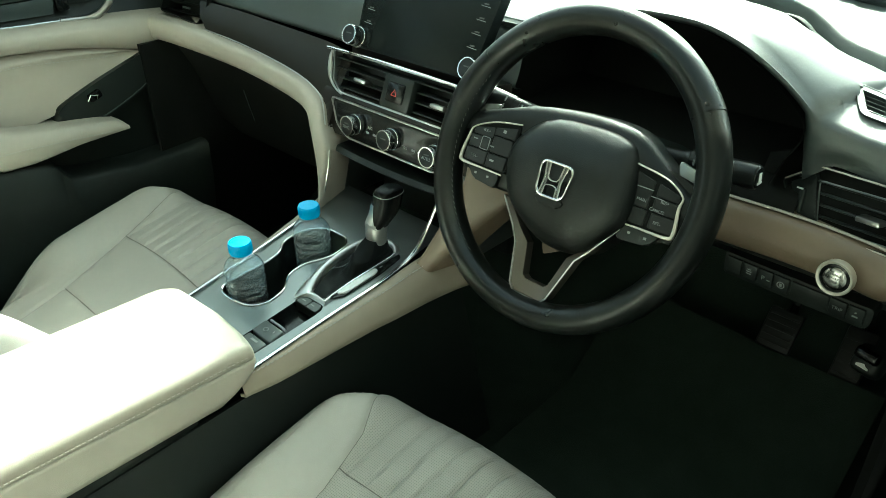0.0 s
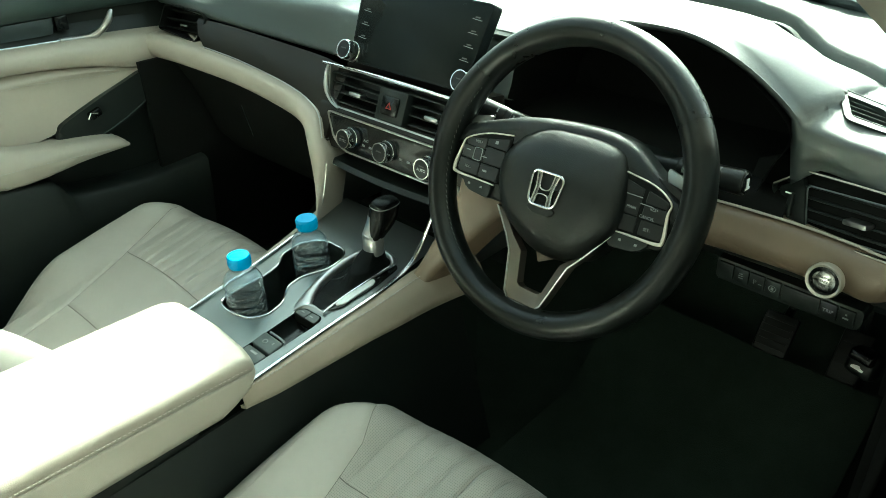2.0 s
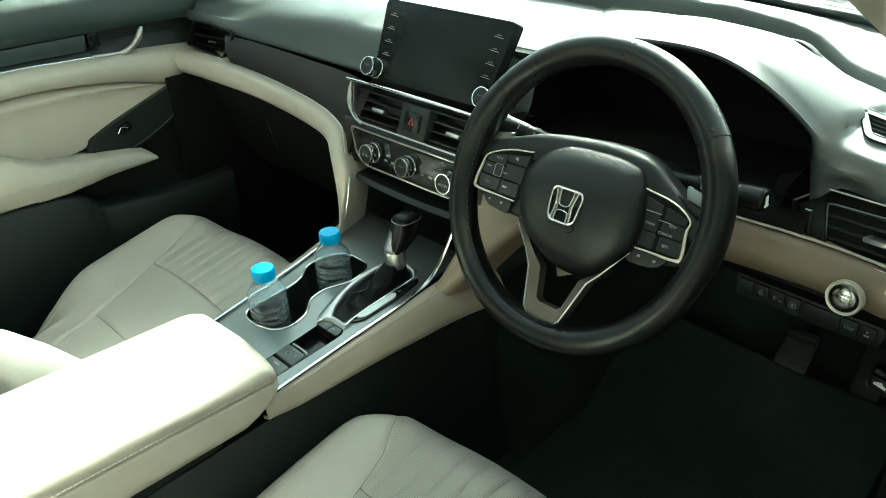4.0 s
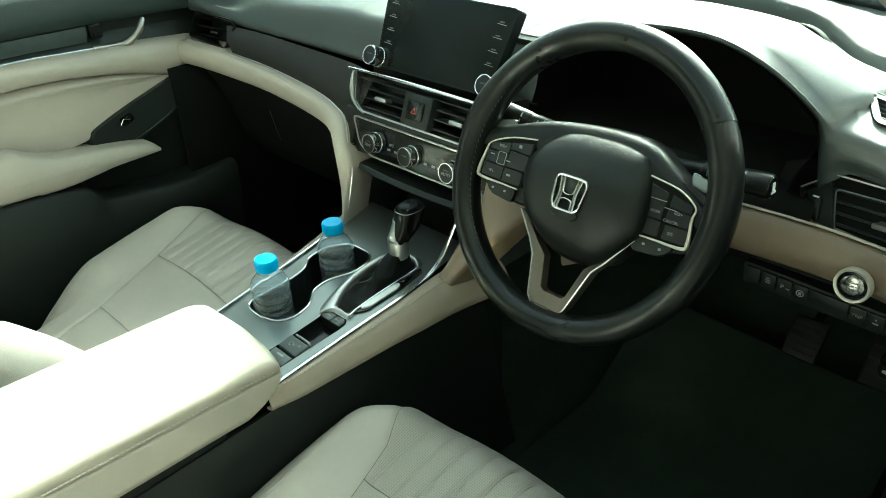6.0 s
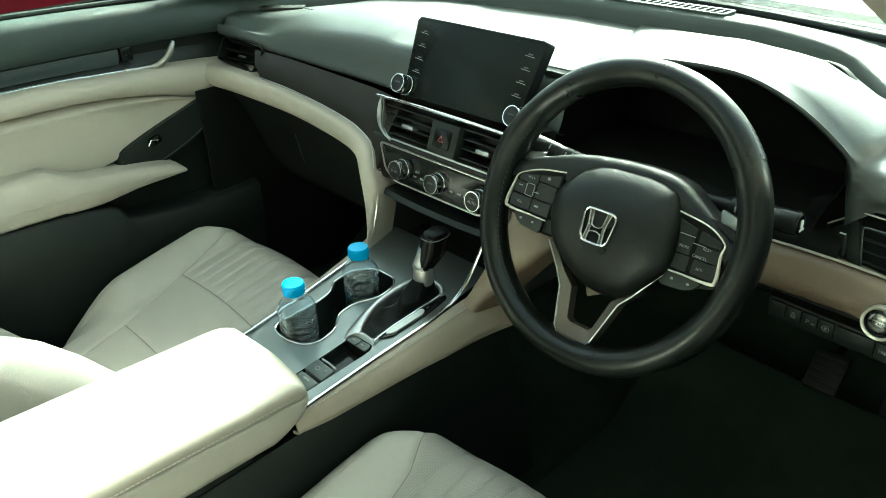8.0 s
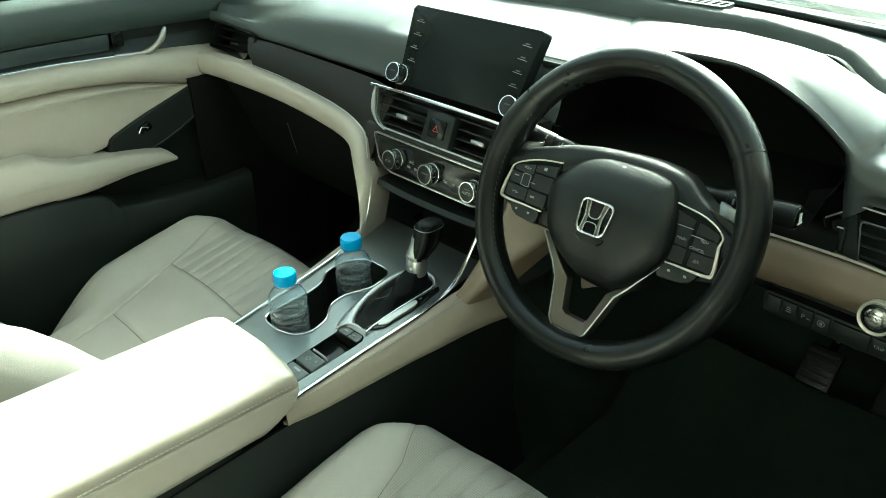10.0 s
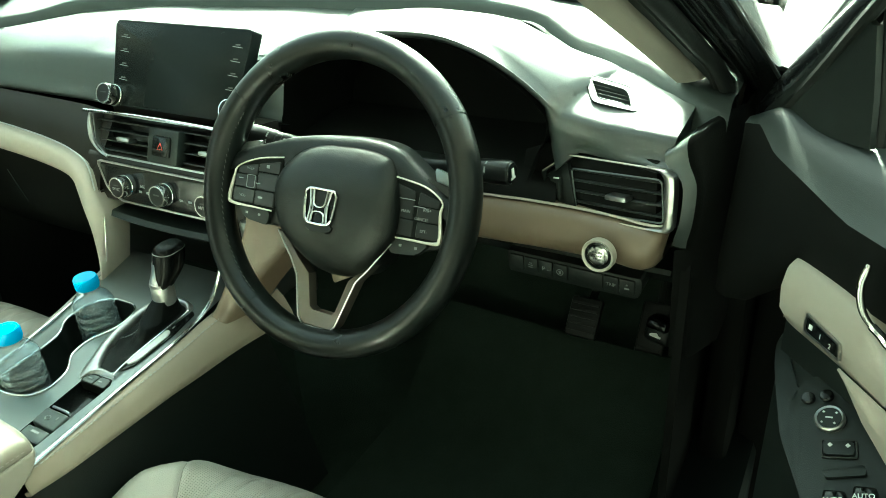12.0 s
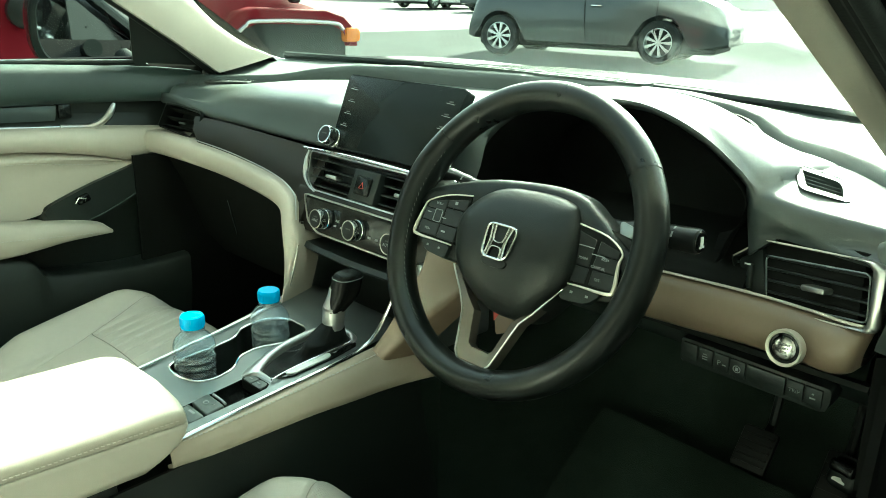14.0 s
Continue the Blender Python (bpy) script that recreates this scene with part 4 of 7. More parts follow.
for i in range(6):
    part("grille_bar", rbox(0.004, 0.024, 0.004, Matrix.Translation(Vector((-0.60, 0.155, 0.9012)) - D0) @ Matrix.Rotation(radians(42), 4, "Z") @ Matrix.Translation((-0.036 + 0.0145 * i, 0, 0)), 0), RUBBER, g)
text("emboss", "SRS AIRBAG", 0.008, Matrix.Translation(Vector((-0.50, 0.145, 0.9135)) - D0) @ Matrix.Rotation(radians(0), 4, "Z"), BLACK, dash)

# ---- steering wheel ----
wheel = thing("steering_wheel", "black leather steering wheel with silver spokes", "steering wheel", at=(0.343, -0.058, 0.833))
WM = facing((0, 0, 0), (0, -math.cos(radians(25)), math.sin(radians(25))))


def wpart(name, bm, mat, label="", parent=None, **k):
    bmesh.ops.transform(bm, matrix=WM, verts=bm.verts)
    return part(name, bm, mat, parent or wheel, label, **k)


def rim_bm(a0, a1, r0=0.157, n=40, closed=False):
    rows = []
    for k in range(n if closed else n + 1):
        a = a0 + (a1 - a0) * k / n
        grip = math.exp(-((math.degrees(a) - 18) / 14) ** 2) + math.exp(-((math.degrees(a) - 162) / 14) ** 2)
        rw, rd = 0.0158 + 0.0022 * grip, 0.0195 + 0.002 * grip
        c = Vector((math.cos(a), math.sin(a), 0))
        rows.append([c * (r0 + rw * math.cos(t)) + Vector((0, 0, rd * math.sin(t))) for t in [2 * math.pi * i / 18 for i in range(18)]])
    return grid(rows, close_u=closed, close_v=True)


for a, b in ((35.8, 144.2), (144.2, 239.0), (239.0, 301.0), (301.0, 395.8)):
    wpart("rim", rim_bm(radians(a + 0.15), radians(b - 0.15)), BLACKLEATHER, "black leather rim section")
wpart("rim_core", tube([(0.157 * math.cos(2 * math.pi * k / 72), 0.157 * math.sin(2 * math.pi * k / 72), 0) for k in range(72)], 0.0145, 12, True), BLACK, "dark core seen at the rim seams")
for a0, a1 in ((150, 236),):
    for k in range(34):
        a = radians(a0 + (a1 - a0) * k / 33)
        c = Vector((math.cos(a), math.sin(a), 0))
        p = c * (0.157 - 0.0166 * math.cos(0.5)) + Vector((0, 0, 0.0195 * math.sin(0.6)))
        t = Vector((-math.sin(a), math.cos(a), 0))
        wpart("stitch", tube([p - t * 0.0016 + Vector((0, 0, 0.0008)), p + t * 0.0016 - Vector((0, 0, 0.0008))], 0.0005, 5), WORN)
# airbag cover
HUB = [(-0.011, 0.056), (0.035, 0.058), (0.066, 0.052), (0.076, 0.040), (0.083, 0.020), (0.088, -0.012), (0.084, -0.034), (0.062, -0.064), (0.044, -0.078), (0.020, -0.083), (-0.006, -0.080), (-0.032, -0.066), (-0.056, -0.044), (-0.068, -0.010), (-0.066, 0.014), (-0.052, 0.036), (-0.032, 0.050)]
hub_line = smooth_line([(x, y, 0) for x, y in HUB + HUB[:1]], 65)[:-1]
cx, cy = 0.008, -0.012
rows = []
for f, z in ((1.0, -0.03), (1.0, 0.002), (0.99, 0.0075), (0.97, 0.0115), (0.93, 0.0155), (0.86, 0.0195), (0.76, 0.0225), (0.65, 0.0242), (0.52, 0.0254), (0.4, 0.0260), (0.26, 0.0264), (0.15, 0.0266), (0.02, 0.0267)):
    rows.append([(cx + (p.x - cx) * f, cy + (p.y - cy) * f, z - (0.012 * (max(0, cy - (cy + (p.y - cy) * f)) / 0.07) ** 2 + 0.017 * (max(0, (p.y - cy) * f - 0.012) / 0.058) ** 1.6)) for p in hub_line])
airbag = wpart("airbag_cover", grid(rows, close_v=True), HUBSKIN, "grained black airbag cover", angle=60)
EMB = Matrix.Translation((0.0065, -0.0105, 0.0262)) @ Matrix.Rotation(radians(-3), 4, "X")
out = rounded([(-0.0195, 0.0170), (0.0205, 0.0170), (0.0170, -0.0185), (-0.0155, -0.0185)], 0.009, 6)
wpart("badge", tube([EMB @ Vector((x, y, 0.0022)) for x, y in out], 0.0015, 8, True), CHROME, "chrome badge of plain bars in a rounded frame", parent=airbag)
wpart("badge_ground", plate(out, 0.002, EMB @ Matrix.Translation((0, 0, 0.0005)), 0), GLOSS, "dark badge ground", parent=airbag)
for s in (-1, 1):
    for line in ([(s * 0.0135, 0.0160), (s * 0.0110, 0.004), (s * 0.0105, -0.004), (s * 0.0120, -0.0175)], [(s * 0.0085, 0.0160), (s * 0.0068, 0.002), (s * 0.0030, -0.0012), (0, -0.0015)], [(s * 0.0080, -0.0175), (s * 0.0070, -0.0085), (s * 0.0030, -0.0062), (0, -0.0060)]):
        wpart("badge_bar", tube([EMB @ p for p in smooth_line([(x, y, 0.0020) for x, y in line], 10)], 0.0010, 6), CHROME, parent=airbag)
    wpart("badge_face", plate([(s * 0.0135, 0.0160), (s * 0.0085, 0.0160), (s * 0.0070, 0.001), (s * 0.0070, -0.0080), (s * 0.0080, -0.0175), (s * 0.0120, -0.0175), (s * 0.0106, -0.003)][::s], 0.0012, EMB @ Matrix.Translation((0, 0, 0.0014)), 0), RINGDARK, parent=airbag)
wpart("badge_plinth", plate(rounded([(-0.018, -0.0185), (0.0195, -0.0185), (0.0155, -0.0270), (-0.0135, -0.0270)], 0.005, 4)[::-1], 0.003, EMB @ Matrix.Translation((0, 0, -0.0004)), 0.001, 1), HUBSKIN, "raised ridge under the badge", parent=airbag)
for k in range(3):
    wpart("moulded_mark", rbox(0.009, 0.006, 0.0006, Matrix.Translation((-0.004 + 0.0115 * k, -0.053, 0.0185)) @ Matrix.Rotation(radians(24), 4, "X"), 0.0004), BLACK, parent=airbag)
# smooth wing that carries the spokes over the top of the airbag cover
top = smooth_line([(-0.152, 0.022, 0), (-0.130, 0.034, 0), (-0.100, 0.044, 0), (-0.060, 0.056, 0), (-0.011, 0.0625, 0), (0.035, 0.0645, 0), (0.068, 0.060, 0), (0.092, 0.046, 0), (0.120, 0.028, 0), (0.150, 0.014, 0)], 40)
low = smooth_line([(-0.150, 0.004, 0), (-0.128, 0.012, 0), (-0.100, 0.022, 0), (-0.060, 0.022, 0), (-0.011, 0.030, 0), (0.035, 0.030, 0), (0.068, 0.026, 0), (0.092, 0.018, 0), (0.120, 0.008, 0), (0.150, -0.012, 0)], 40)
wpart("wing", grid([[p + Vector((0, 0.002, -0.030)), p + Vector((0, 0, -0.012)), p.lerp(q, 0.08) + Vector((0, 0, -0.004)), p.lerp(q, 0.25) + Vector((0, 0, 0.0)), p.lerp(q, 0.6) + Vector((0, 0, 0.002)), q + Vector((0, 0, 0.002))] for p, q in zip(top, low)]), HUBSKIN, "smooth black wing over the spokes", angle=70)
# side spokes with their switch pads
for s in (-1, 1):
    o = 0.012 if s > 0 else 0.0
    arm = [(s * 0.050, 0.050), (s * 0.080, 0.044), (s * 0.118, 0.026), (s * 0.150, 0.030), (s * 0.152, -0.024), (s * 0.130, -0.034), (s * 0.090, -0.046), (s * 0.050, -0.046)]
    wpart("spoke", plate(arm[::s], 0.022, Matrix.Translation((0, 0, -0.004)), 0.006, 3), HUBSKIN, "black moulded side spoke")
    pad = rounded([(s * (0.066 + o), 0.030), (s * (0.100 + o), 0.024), (s * (0.128 + 0.4 * o), 0.012), (s * (0.134), -0.022), (s * (0.126), -0.027), (s * (0.070 + o), -0.027)], 0.004)
    pd = wpart("switch_pad", plate(pad[::s], 0.008, Matrix.Translation((0, 0, 0.003)), 0.0012, 1), MATT, "dark switch pad")
    line = [(s * (0.066 + o), 0.031), (s * (0.100 + o), 0.0255), (s * (0.1275 + 0.4 * o), 0.014), (s * 0.1325, 0.002), (s * 0.136, -0.022), (s * 0.130, -0.028), (s * 0.100, -0.0285), (s * (0.074 + o), -0.029)]
    edge = smooth_line([(x, y, 0.0035) for x, y in line], 30)
    wpart("pad_trim", tube(edge, 0.002, 8, radii=[0.0009 + 0.0014 * math.exp(-((k - 17) / 5.5) ** 2) for k in range(30)]), CHAMPAGNE, "satin silver edge", parent=pd)
    for x0, x1, y0, y1 in ((0.069, 0.0985, 0.0115, 0.0255), (0.0995, 0.1270, 0.0065, 0.0195), (0.071, 0.0985, -0.0085, 0.0105), (0.0995, 0.1300, -0.0085, 0.0055), (0.073, 0.1000, -0.0255, -0.0095), (0.1010, 0.1310, -0.0250, -0.0095)):
        drop = 0.20 * (x1 - x0)
        wpart("key", plate(rounded([(s * (x0 + 0.6 * o), y0), (s * (x1 + 0.3 * o), y0), (s * (x1 + 0.3 * o), y1 - (drop if y1 > 0.012 else 0)), (s * (x0 + 0.6 * o), y1)], 0.0015, 2)[::s], 0.003, Matrix.Translation((0, 0, 0.0040)), 0.0006, 1), KEYFACE, parent=pd)
    words = (("VOL+", 0.110, 0.0130), ("VOL-", 0.117, -0.0180)) if s < 0 else (("RES+", 0.118, 0.0030), ("MAIN", 0.094, -0.0010), ("CANCEL", 0.113, -0.0065), ("SET-", 0.117, -0.0180))
    for word, x, y in words:
        text("lettering", word, 0.0042, WM @ Matrix.Translation((s * x, y, 0.0042)), DIMMARK, pd)
    for x, y, w, h in (((0.0855, 0.0180, 0.004, 0.0035), (0.122, 0.0010, 0.006, 0.0012), (0.097, -0.0020, 0.006, 0.0012), (0.092, -0.0170, 0.006, 0.0022)) if s < 0 else ((0.094, 0.0110, 0.018, 0.0009), (0.109, 0.0052, 0.014, 0.0009))):
        wpart("key_mark", rbox(w, h, 0.0005, Matrix.Translation((s * x, y, 0.0042)), 0), DIMMARK, parent=pd)
    if s < 0:
        wpart("toggle_frame", rim_of(rounded([(-0.1135, -0.0085), (-0.1015, -0.0085), (-0.1015, 0.0065), (-0.1135, 0.0065)], 0.002, 2), 0.0008, 0.0006, Matrix.Translation((0, 0, 0.0045))), DIMMARK, "faint frame of the selector", parent=pd)
    low = wpart("lower_pad", plate(rounded([(s * 0.078, -0.030), (s * 0.124, -0.030), (s * 0.112, -0.043), (s * 0.080, -0.046)], 0.004)[::s], 0.008, Matrix.Translation((0, 0, 0.0015)), 0.001, 1), BLACK, "small black pad under the spoke")
    for k in range(2):
        wpart("key_mark", rbox(0.0030, 0.0024, 0.0005, Matrix.Translation((s * (0.092 + 0.018 * k), -0.036, 0.002)), 0), DIMMARK, parent=low)
    wpart("paddle", plate(rounded([(s * 0.112, 0.046), (s * 0.136, 0.040), (s * 0.142, 0.014), (s * 0.122, 0.020)], 0.005)[::s], 0.005, Matrix.Translation((0, 0, -0.026)) @ Matrix.Rotation(radians(-s * 8), 4, "Y"), 0.0015), PEWTER, "silver shift paddle")
# lower spoke: an open silver V
VO = [(-0.062, -0.047), (-0.040, -0.074), (-0.030, -0.090), (-0.021, -0.134), (-0.014, -0.142), (0.022, -0.142), (0.028, -0.135), (0.046, -0.084), (0.058, -0.070), (0.082, -0.036)]
VI = [(-0.052, -0.050), (-0.030, -0.074), (-0.0135, -0.086), (-0.007, -0.118), (-0.002, -0.120), (0.018, -0.120), (0.022, -0.117), (0.031, -0.086), (0.050, -0.068), (0.074, -0.038)]
rows = []
for (x, y), (u, v) in zip(VO, VI):
    u, v = u + 0.22 * (x - u), v + 0.22 * (y - v)
    rows.append([(x, y, -0.014), (x, y, 0.001), (x + (u - x) * 0.12, y + (v - y) * 0.12, 0.003), (u, v, -0.001), (u, v, -0.014)])
low_spoke = wpart("lower_spoke", grid(rows, close_v=True), WARM, "satin grey V-shaped lower spoke", angle=30)
wpart("spoke_line", tube([(x, y, 0.0028) for x, y in VO], 0.0011, 8), SATIN, "bright edge line", parent=low_spoke)

# ---- steering column, stalks ----
col = thing("steering_column", "black plastic steering column shroud with two stalks", "steering column", at=(0.343, 0.02, 0.82))
C0 = Vector(col.location)
cm = facing((0, 0, 0), (0, -math.cos(radians(25)), math.sin(radians(25))))
rows = []
for z, s in ((-0.20, 1.25), (-0.12, 1.15), (-0.05, 1.0), (-0.012, 0.9), (0.0, 0.8)):
    rows.append([cm @ Vector((0.070 * s * math.copysign(abs(math.cos(t)) ** 0.6, math.cos(t)), -0.012 + 0.046 * s * math.copysign(abs(math.sin(t)) ** 0.7, math.sin(t)), z)) for t in [2 * math.pi * k / 28 for k in range(28)]])
part("shroud", grid(rows, close_v=True), BLACK, col, "black two-part shroud")


def stalk(tip, root, label, fat, with_tip):
    """A column stalk: slim root, fat grip, printed collar, flat end."""
    tip, root = Vector(tip) - C0, Vector(root) - C0
    d = tip - root
    shares = (0, 0.25, 0.34, 0.40, 0.44, 0.445, 0.66, 0.665, 0.72, 0.725, 0.96, 0.99, 1.0)
    sizes = (0.60, 0.62, 0.66, 0.80, 0.92, 0.96, 1.0, 0.94, 0.94, 1.0, 1.06, 1.0, 0.88)
    ob = part("stalk", tube([root + d * f for f in shares], 0.01, 22, radii=[fat * k for k in sizes]), KEYFACE, col, label, angle=30)
    fm = facing(tip, d)
    part("stalk_end", lathe([(fat * 0.90, -0.001), (fat * 0.84, 0.0010), (0, 0.0014)], fm, 22), GLOSS, ob)
    if with_tip:
        part("mark", rbox(0.0050, 0.0105, 0.0006, fm @ Matrix.Translation((0, 0, 0.0016)), 0), MARK, ob, "pale printed mark")
        part("mark", rbox(0.0090, 0.0022, 0.0006, fm @ Matrix.Translation((0, -0.0052, 0.0016)), 0), MARK, ob)
    nrm = Vector((0.25 if with_tip else -0.1, -0.75, 0.62))
    nrm = (nrm - d.normalized() * nrm.dot(d.normalized())).normalized()
    for k, w, side in ((0.50, 0.006, 0.4), (0.50, 0.004, -0.3), (0.57, 0.005, 0.3), (0.57, 0.006, -0.4), (0.63, 0.004, 0.1), (0.80, 0.006, 0.2), (0.80, 0.004, -0.5)):
        way = (nrm + side * d.normalized().cross(nrm)).normalized()
        part("mark", rbox(0.0018, w, 0.0006, facing(root + d * k + way * fat * 1.005, way, d.cross(way)), 0), DIMMARK, ob)
    return ob


stalk((0.512, 0.026, 0.8505), (0.385, 0.03, 0.842), "black lamp stalk with printed marks", 0.0125, True)
stalk((0.192, -0.006, 0.864), (0.315, 0.020, 0.838), "black wiper stalk with a broad grip", 0.0120, False)

# ---- tag hanging below the column ----
tag = thing("hang_tag", "small red and beige tag hanging below the steering column", "tag", at=(0.299, 0.0, 0.704))
tm = facing((0, -0.012, 0.010), (0.25, -0.9, 0.3)) @ Matrix.Rotation(radians(18), 4, "Z")
part("card", plate(rounded([(-0.012, -0.020), (0.013, -0.018), (0.013, 0.012), (0.004, 0.019), (-0.010, 0.014)], 0.003), 0.0016, tm, 0.0005), TANSHADE, tag, "beige card")
part("red_band", plate(rounded([(-0.0122, -0.004), (0.004, 0.012), (0.004, 0.0188), (-0.0102, 0.0142)], 0.002), 0.001, tm @ Matrix.Translation((0, 0, 0.0008)), 0), REDMARK, tag, "red band")
part("cord", tube([tm @ Vector((0, 0.014, 0.0)), (0.004, 0.0, 0.04), (0.020, 0.012, 0.085)], 0.0009, 6), RUBBER, tag, "thin black cord")

# ---- centre console ----
con = thing("centre_console", "centre console with dark silver top and cream sides", "console", at=(0, -0.2, 0.45))
K0 = Vector(con.location)


def cpart(name, bm, mat, label="", parent=None, **k):
    bmesh.ops.translate(bm, vec=-K0, verts=bm.verts)
    return part(name, bm, mat, parent or con, label, **k)


def top_z(y):
    return 0.600 + 0.08 * (y + 0.33)


LEFT = [(-0.060, -0.345), (-0.0675, -0.29), (-0.084, -0.173), (-0.098, -0.095), (-0.1105, -0.045), (-0.118, -0.01), (-0.120, 0.02)]
RIGHT = [(0.118, -0.345), (0.116, -0.29), (0.114, -0.20), (0.113, -0.13), (0.106, -0.070), (0.100, -0.02), (0.100, 0.02)]
CUP = [(-0.052, -0.262), (-0.049, -0.200), (-0.053, -0.168), (-0.072, -0.146), (-0.074, -0.118), (-0.060, -0.094), (-0.045, -0.083), (-0.004, -0.083), (0.010, -0.098), (0.013, -0.128), (-0.004, -0.165), (-0.001, -0.192), (0.023, -0.215), (0.029, -0.245), (0.018, -0.265), (-0.016, -0.274), (-0.042, -0.272)]
BOOT = [(0.046, -0.194), (0.036, -0.160), (0.026, -0.100), (0.034, -0.068), (0.052, -0.058), (0.072, -0.060), (0.079, -0.075), (0.086, -0.150), (0.084, -0.186), (0.074, -0.198)]
TRAY = [(0.0535, -0.2185), (0.0555, -0.262), (0.0575, -0.318), (0.0955, -0.318), (0.0965, -0.2175)]


def sheet_with_holes(outer, holes, zf):
    """A flat sheet with openings cut through it."""
    bm = bmesh.new()
    edges = []
    for loop in [outer] + holes:
        vs = [bm.verts.new((x, y, zf(y))) for x, y in loop]
        edges += [bm.edges.new((vs[i], vs[(i + 1) % len(vs)])) for i in range(len(vs))]
    bmesh.ops.triangle_fill(bm, use_beauty=True, use_dissolve=False, edges=edges)
    return bm


cup = rounded(CUP, 0.010, 3)
boot = rounded(BOOT, 0.008, 3)
tray = rounded(TRAY, 0.004, 2)
outer = [(p.x, p.y) for p in smooth_line([(x, y, 0) for x, y in LEFT], 16)] + [(p.x, p.y) for p in smooth_line([(x, y, 0) for x, y in RIGHT], 16)][::-1]
cpart("top_panel", sheet_with_holes(outer, [cup, boot, tray], top_z), PEWTER, "dark satin metal-look top panel", smooth=False)


def well(loop, depth, floor_scale, zf):
    n = len(loop)
    cx, cy = sum(p[0] for p in loop) / n, sum(p[1] for p in loop) / n
    rows = [[(cx + (x - cx) * s, cy + (y - cy) * s, zf(y) - d) for x, y in loop] for s, d in ((1, 0.0), (0.995, 0.004), (0.97, depth * 0.8), (floor_scale, depth))]
    bm = grid(rows, close_v=True)
    bm.verts.ensure_lookup_table()
    bm.faces.new(bm.verts[-n:])
    return bm


cpart("cup_well", well(cup, 0.070, 0.9, top_z), BLACK, "deep black cup holder")
cpart("cup_rim", tube([(x, y, top_z(y) + 0.0008) for x, y in cup], 0.0015, 8, True), CHROME, "thin chrome rim round the cup holder")
cpart("tray_well", well(tray, 0.014, 0.96, top_z), GLOSS, "shallow gloss black tray")
cpart("boot_well", well(boot, 0.03, 0.95, top_z), BLACK)
# silver surround of the gear lever: a raised blade beside the boot, a flat foot in front, a hook behind
HO = [(0.0890, -0.2010), (0.0760, -0.2020), (0.0620, -0.2035), (0.0530, -0.2090), (0.0490, -0.2175), (0.0455, -0.2165), (0.0380, -0.2040), (0.0268, -0.1755), (0.0186, -0.1432), (0.0163, -0.1204), (0.0155, -0.0925), (0.0200, -0.0740), (0.0300, -0.0580), (0.0450, -0.0495), (0.0580, -0.0480), (0.0730, -0.0525), (0.0810, -0.0600), (0.0822, -0.0680)]
HI = [(0.0868, -0.1968), (0.0790, -0.1962), (0.0700, -0.1952), (0.0640, -0.1945), (0.0600, -0.1940), (0.0572, -0.1930), (0.0530, -0.1870), (0.0455, -0.1700), (0.0390, -0.1480), (0.0355, -0.1200), (0.0345, -0.0960), (0.0365, -0.0800), (0.0420, -0.0690), (0.0500, -0.0620), (0.0590, -0.0600), (0.0690, -0.0620), (0.0760, -0.0670), (0.0805, -0.0690)]
CREST = [0.0030, 0.0035, 0.0040, 0.0045, 0.0050, 0.0060, 0.0080, 0.0110, 0.0125, 0.0130, 0.0125, 0.0110, 0.0090, 0.0075, 0.0065, 0.0060, 0.0050, 0.0030]
ho, hi = smooth_line([(x, y, c) for (x, y), c in zip(HO, CREST)], 69), smooth_line([(x, y, 0) for x, y in HI], 69)
rows = []
for p, q in zip(ho, hi):
    z, c = top_z(p.y), p.z
    at = lambda f, h: (p.x + (q.x - p.x) * f, p.y + (q.y - p.y) * f, z + h)
    rows.append([at(0, -0.004), at(0, 0.0008), at(0.10, 0.30 * c), at(0.30, 0.72 * c), at(0.52, 0.97 * c), at(0.68, c), at(0.82, 0.92 * c), at(0.95, 0.60 * c), at(1, 0.30 * c), at(1, -0.006)])
cpart("gear_surround", grid(rows), SATIN, "satin silver surround of the gear lever", angle=60)
plate_at = lambda y, h: Matrix.Translation((0, 0, top_z(y) - 0.08 * y + h)) @ Matrix(((1, 0, 0, 0), (0, 1, 0, 0), (0, 0.08, 1, 0), (0, 0, 0, 1)))
cpart("gate_strip", plate(rounded([(0.0790, -0.1935), (0.0890, -0.1880), (0.0972, -0.1740), (0.0985, -0.1120), (0.0930, -0.0690), (0.0850, -0.0640), (0.0840, -0.1000), (0.0835, -0.1500)][::-1], 0.003, 3), 0.006, plate_at(0, 0.0022), 0.0008, 1), GLOSS, "gloss black gate strip")
cpart("indicator_window", plate(rounded([(0.0845, -0.1760), (0.0895, -0.1785), (0.0955, -0.1690), (0.0950, -0.1165), (0.0905, -0.1090), (0.0848, -0.1095)][::-1], 0.003, 3), 0.004, plate_at(0, 0.0040), 0.0008, 1), PALE, "pale gear indicator strip")
cpart("gate_line", tube(smooth_line([(x, y, top_z(y) + 0.0035) for x, y in ((0.0885, -0.2000), (0.0855, -0.1850), (0.0830, -0.1600), (0.0825, -0.1200), (0.0825, -0.0900), (0.0820, -0.0680))], 24), 0.0014, 8), CHROME, "thin chrome line beside the boot")
cpart("gate_letter", rbox(0.0014, 0.0042, 0.0004, plate_at(0, 0.0026) @ Matrix.Translation((0.0885, -0.1015, 0)), 0), DIMMARK)
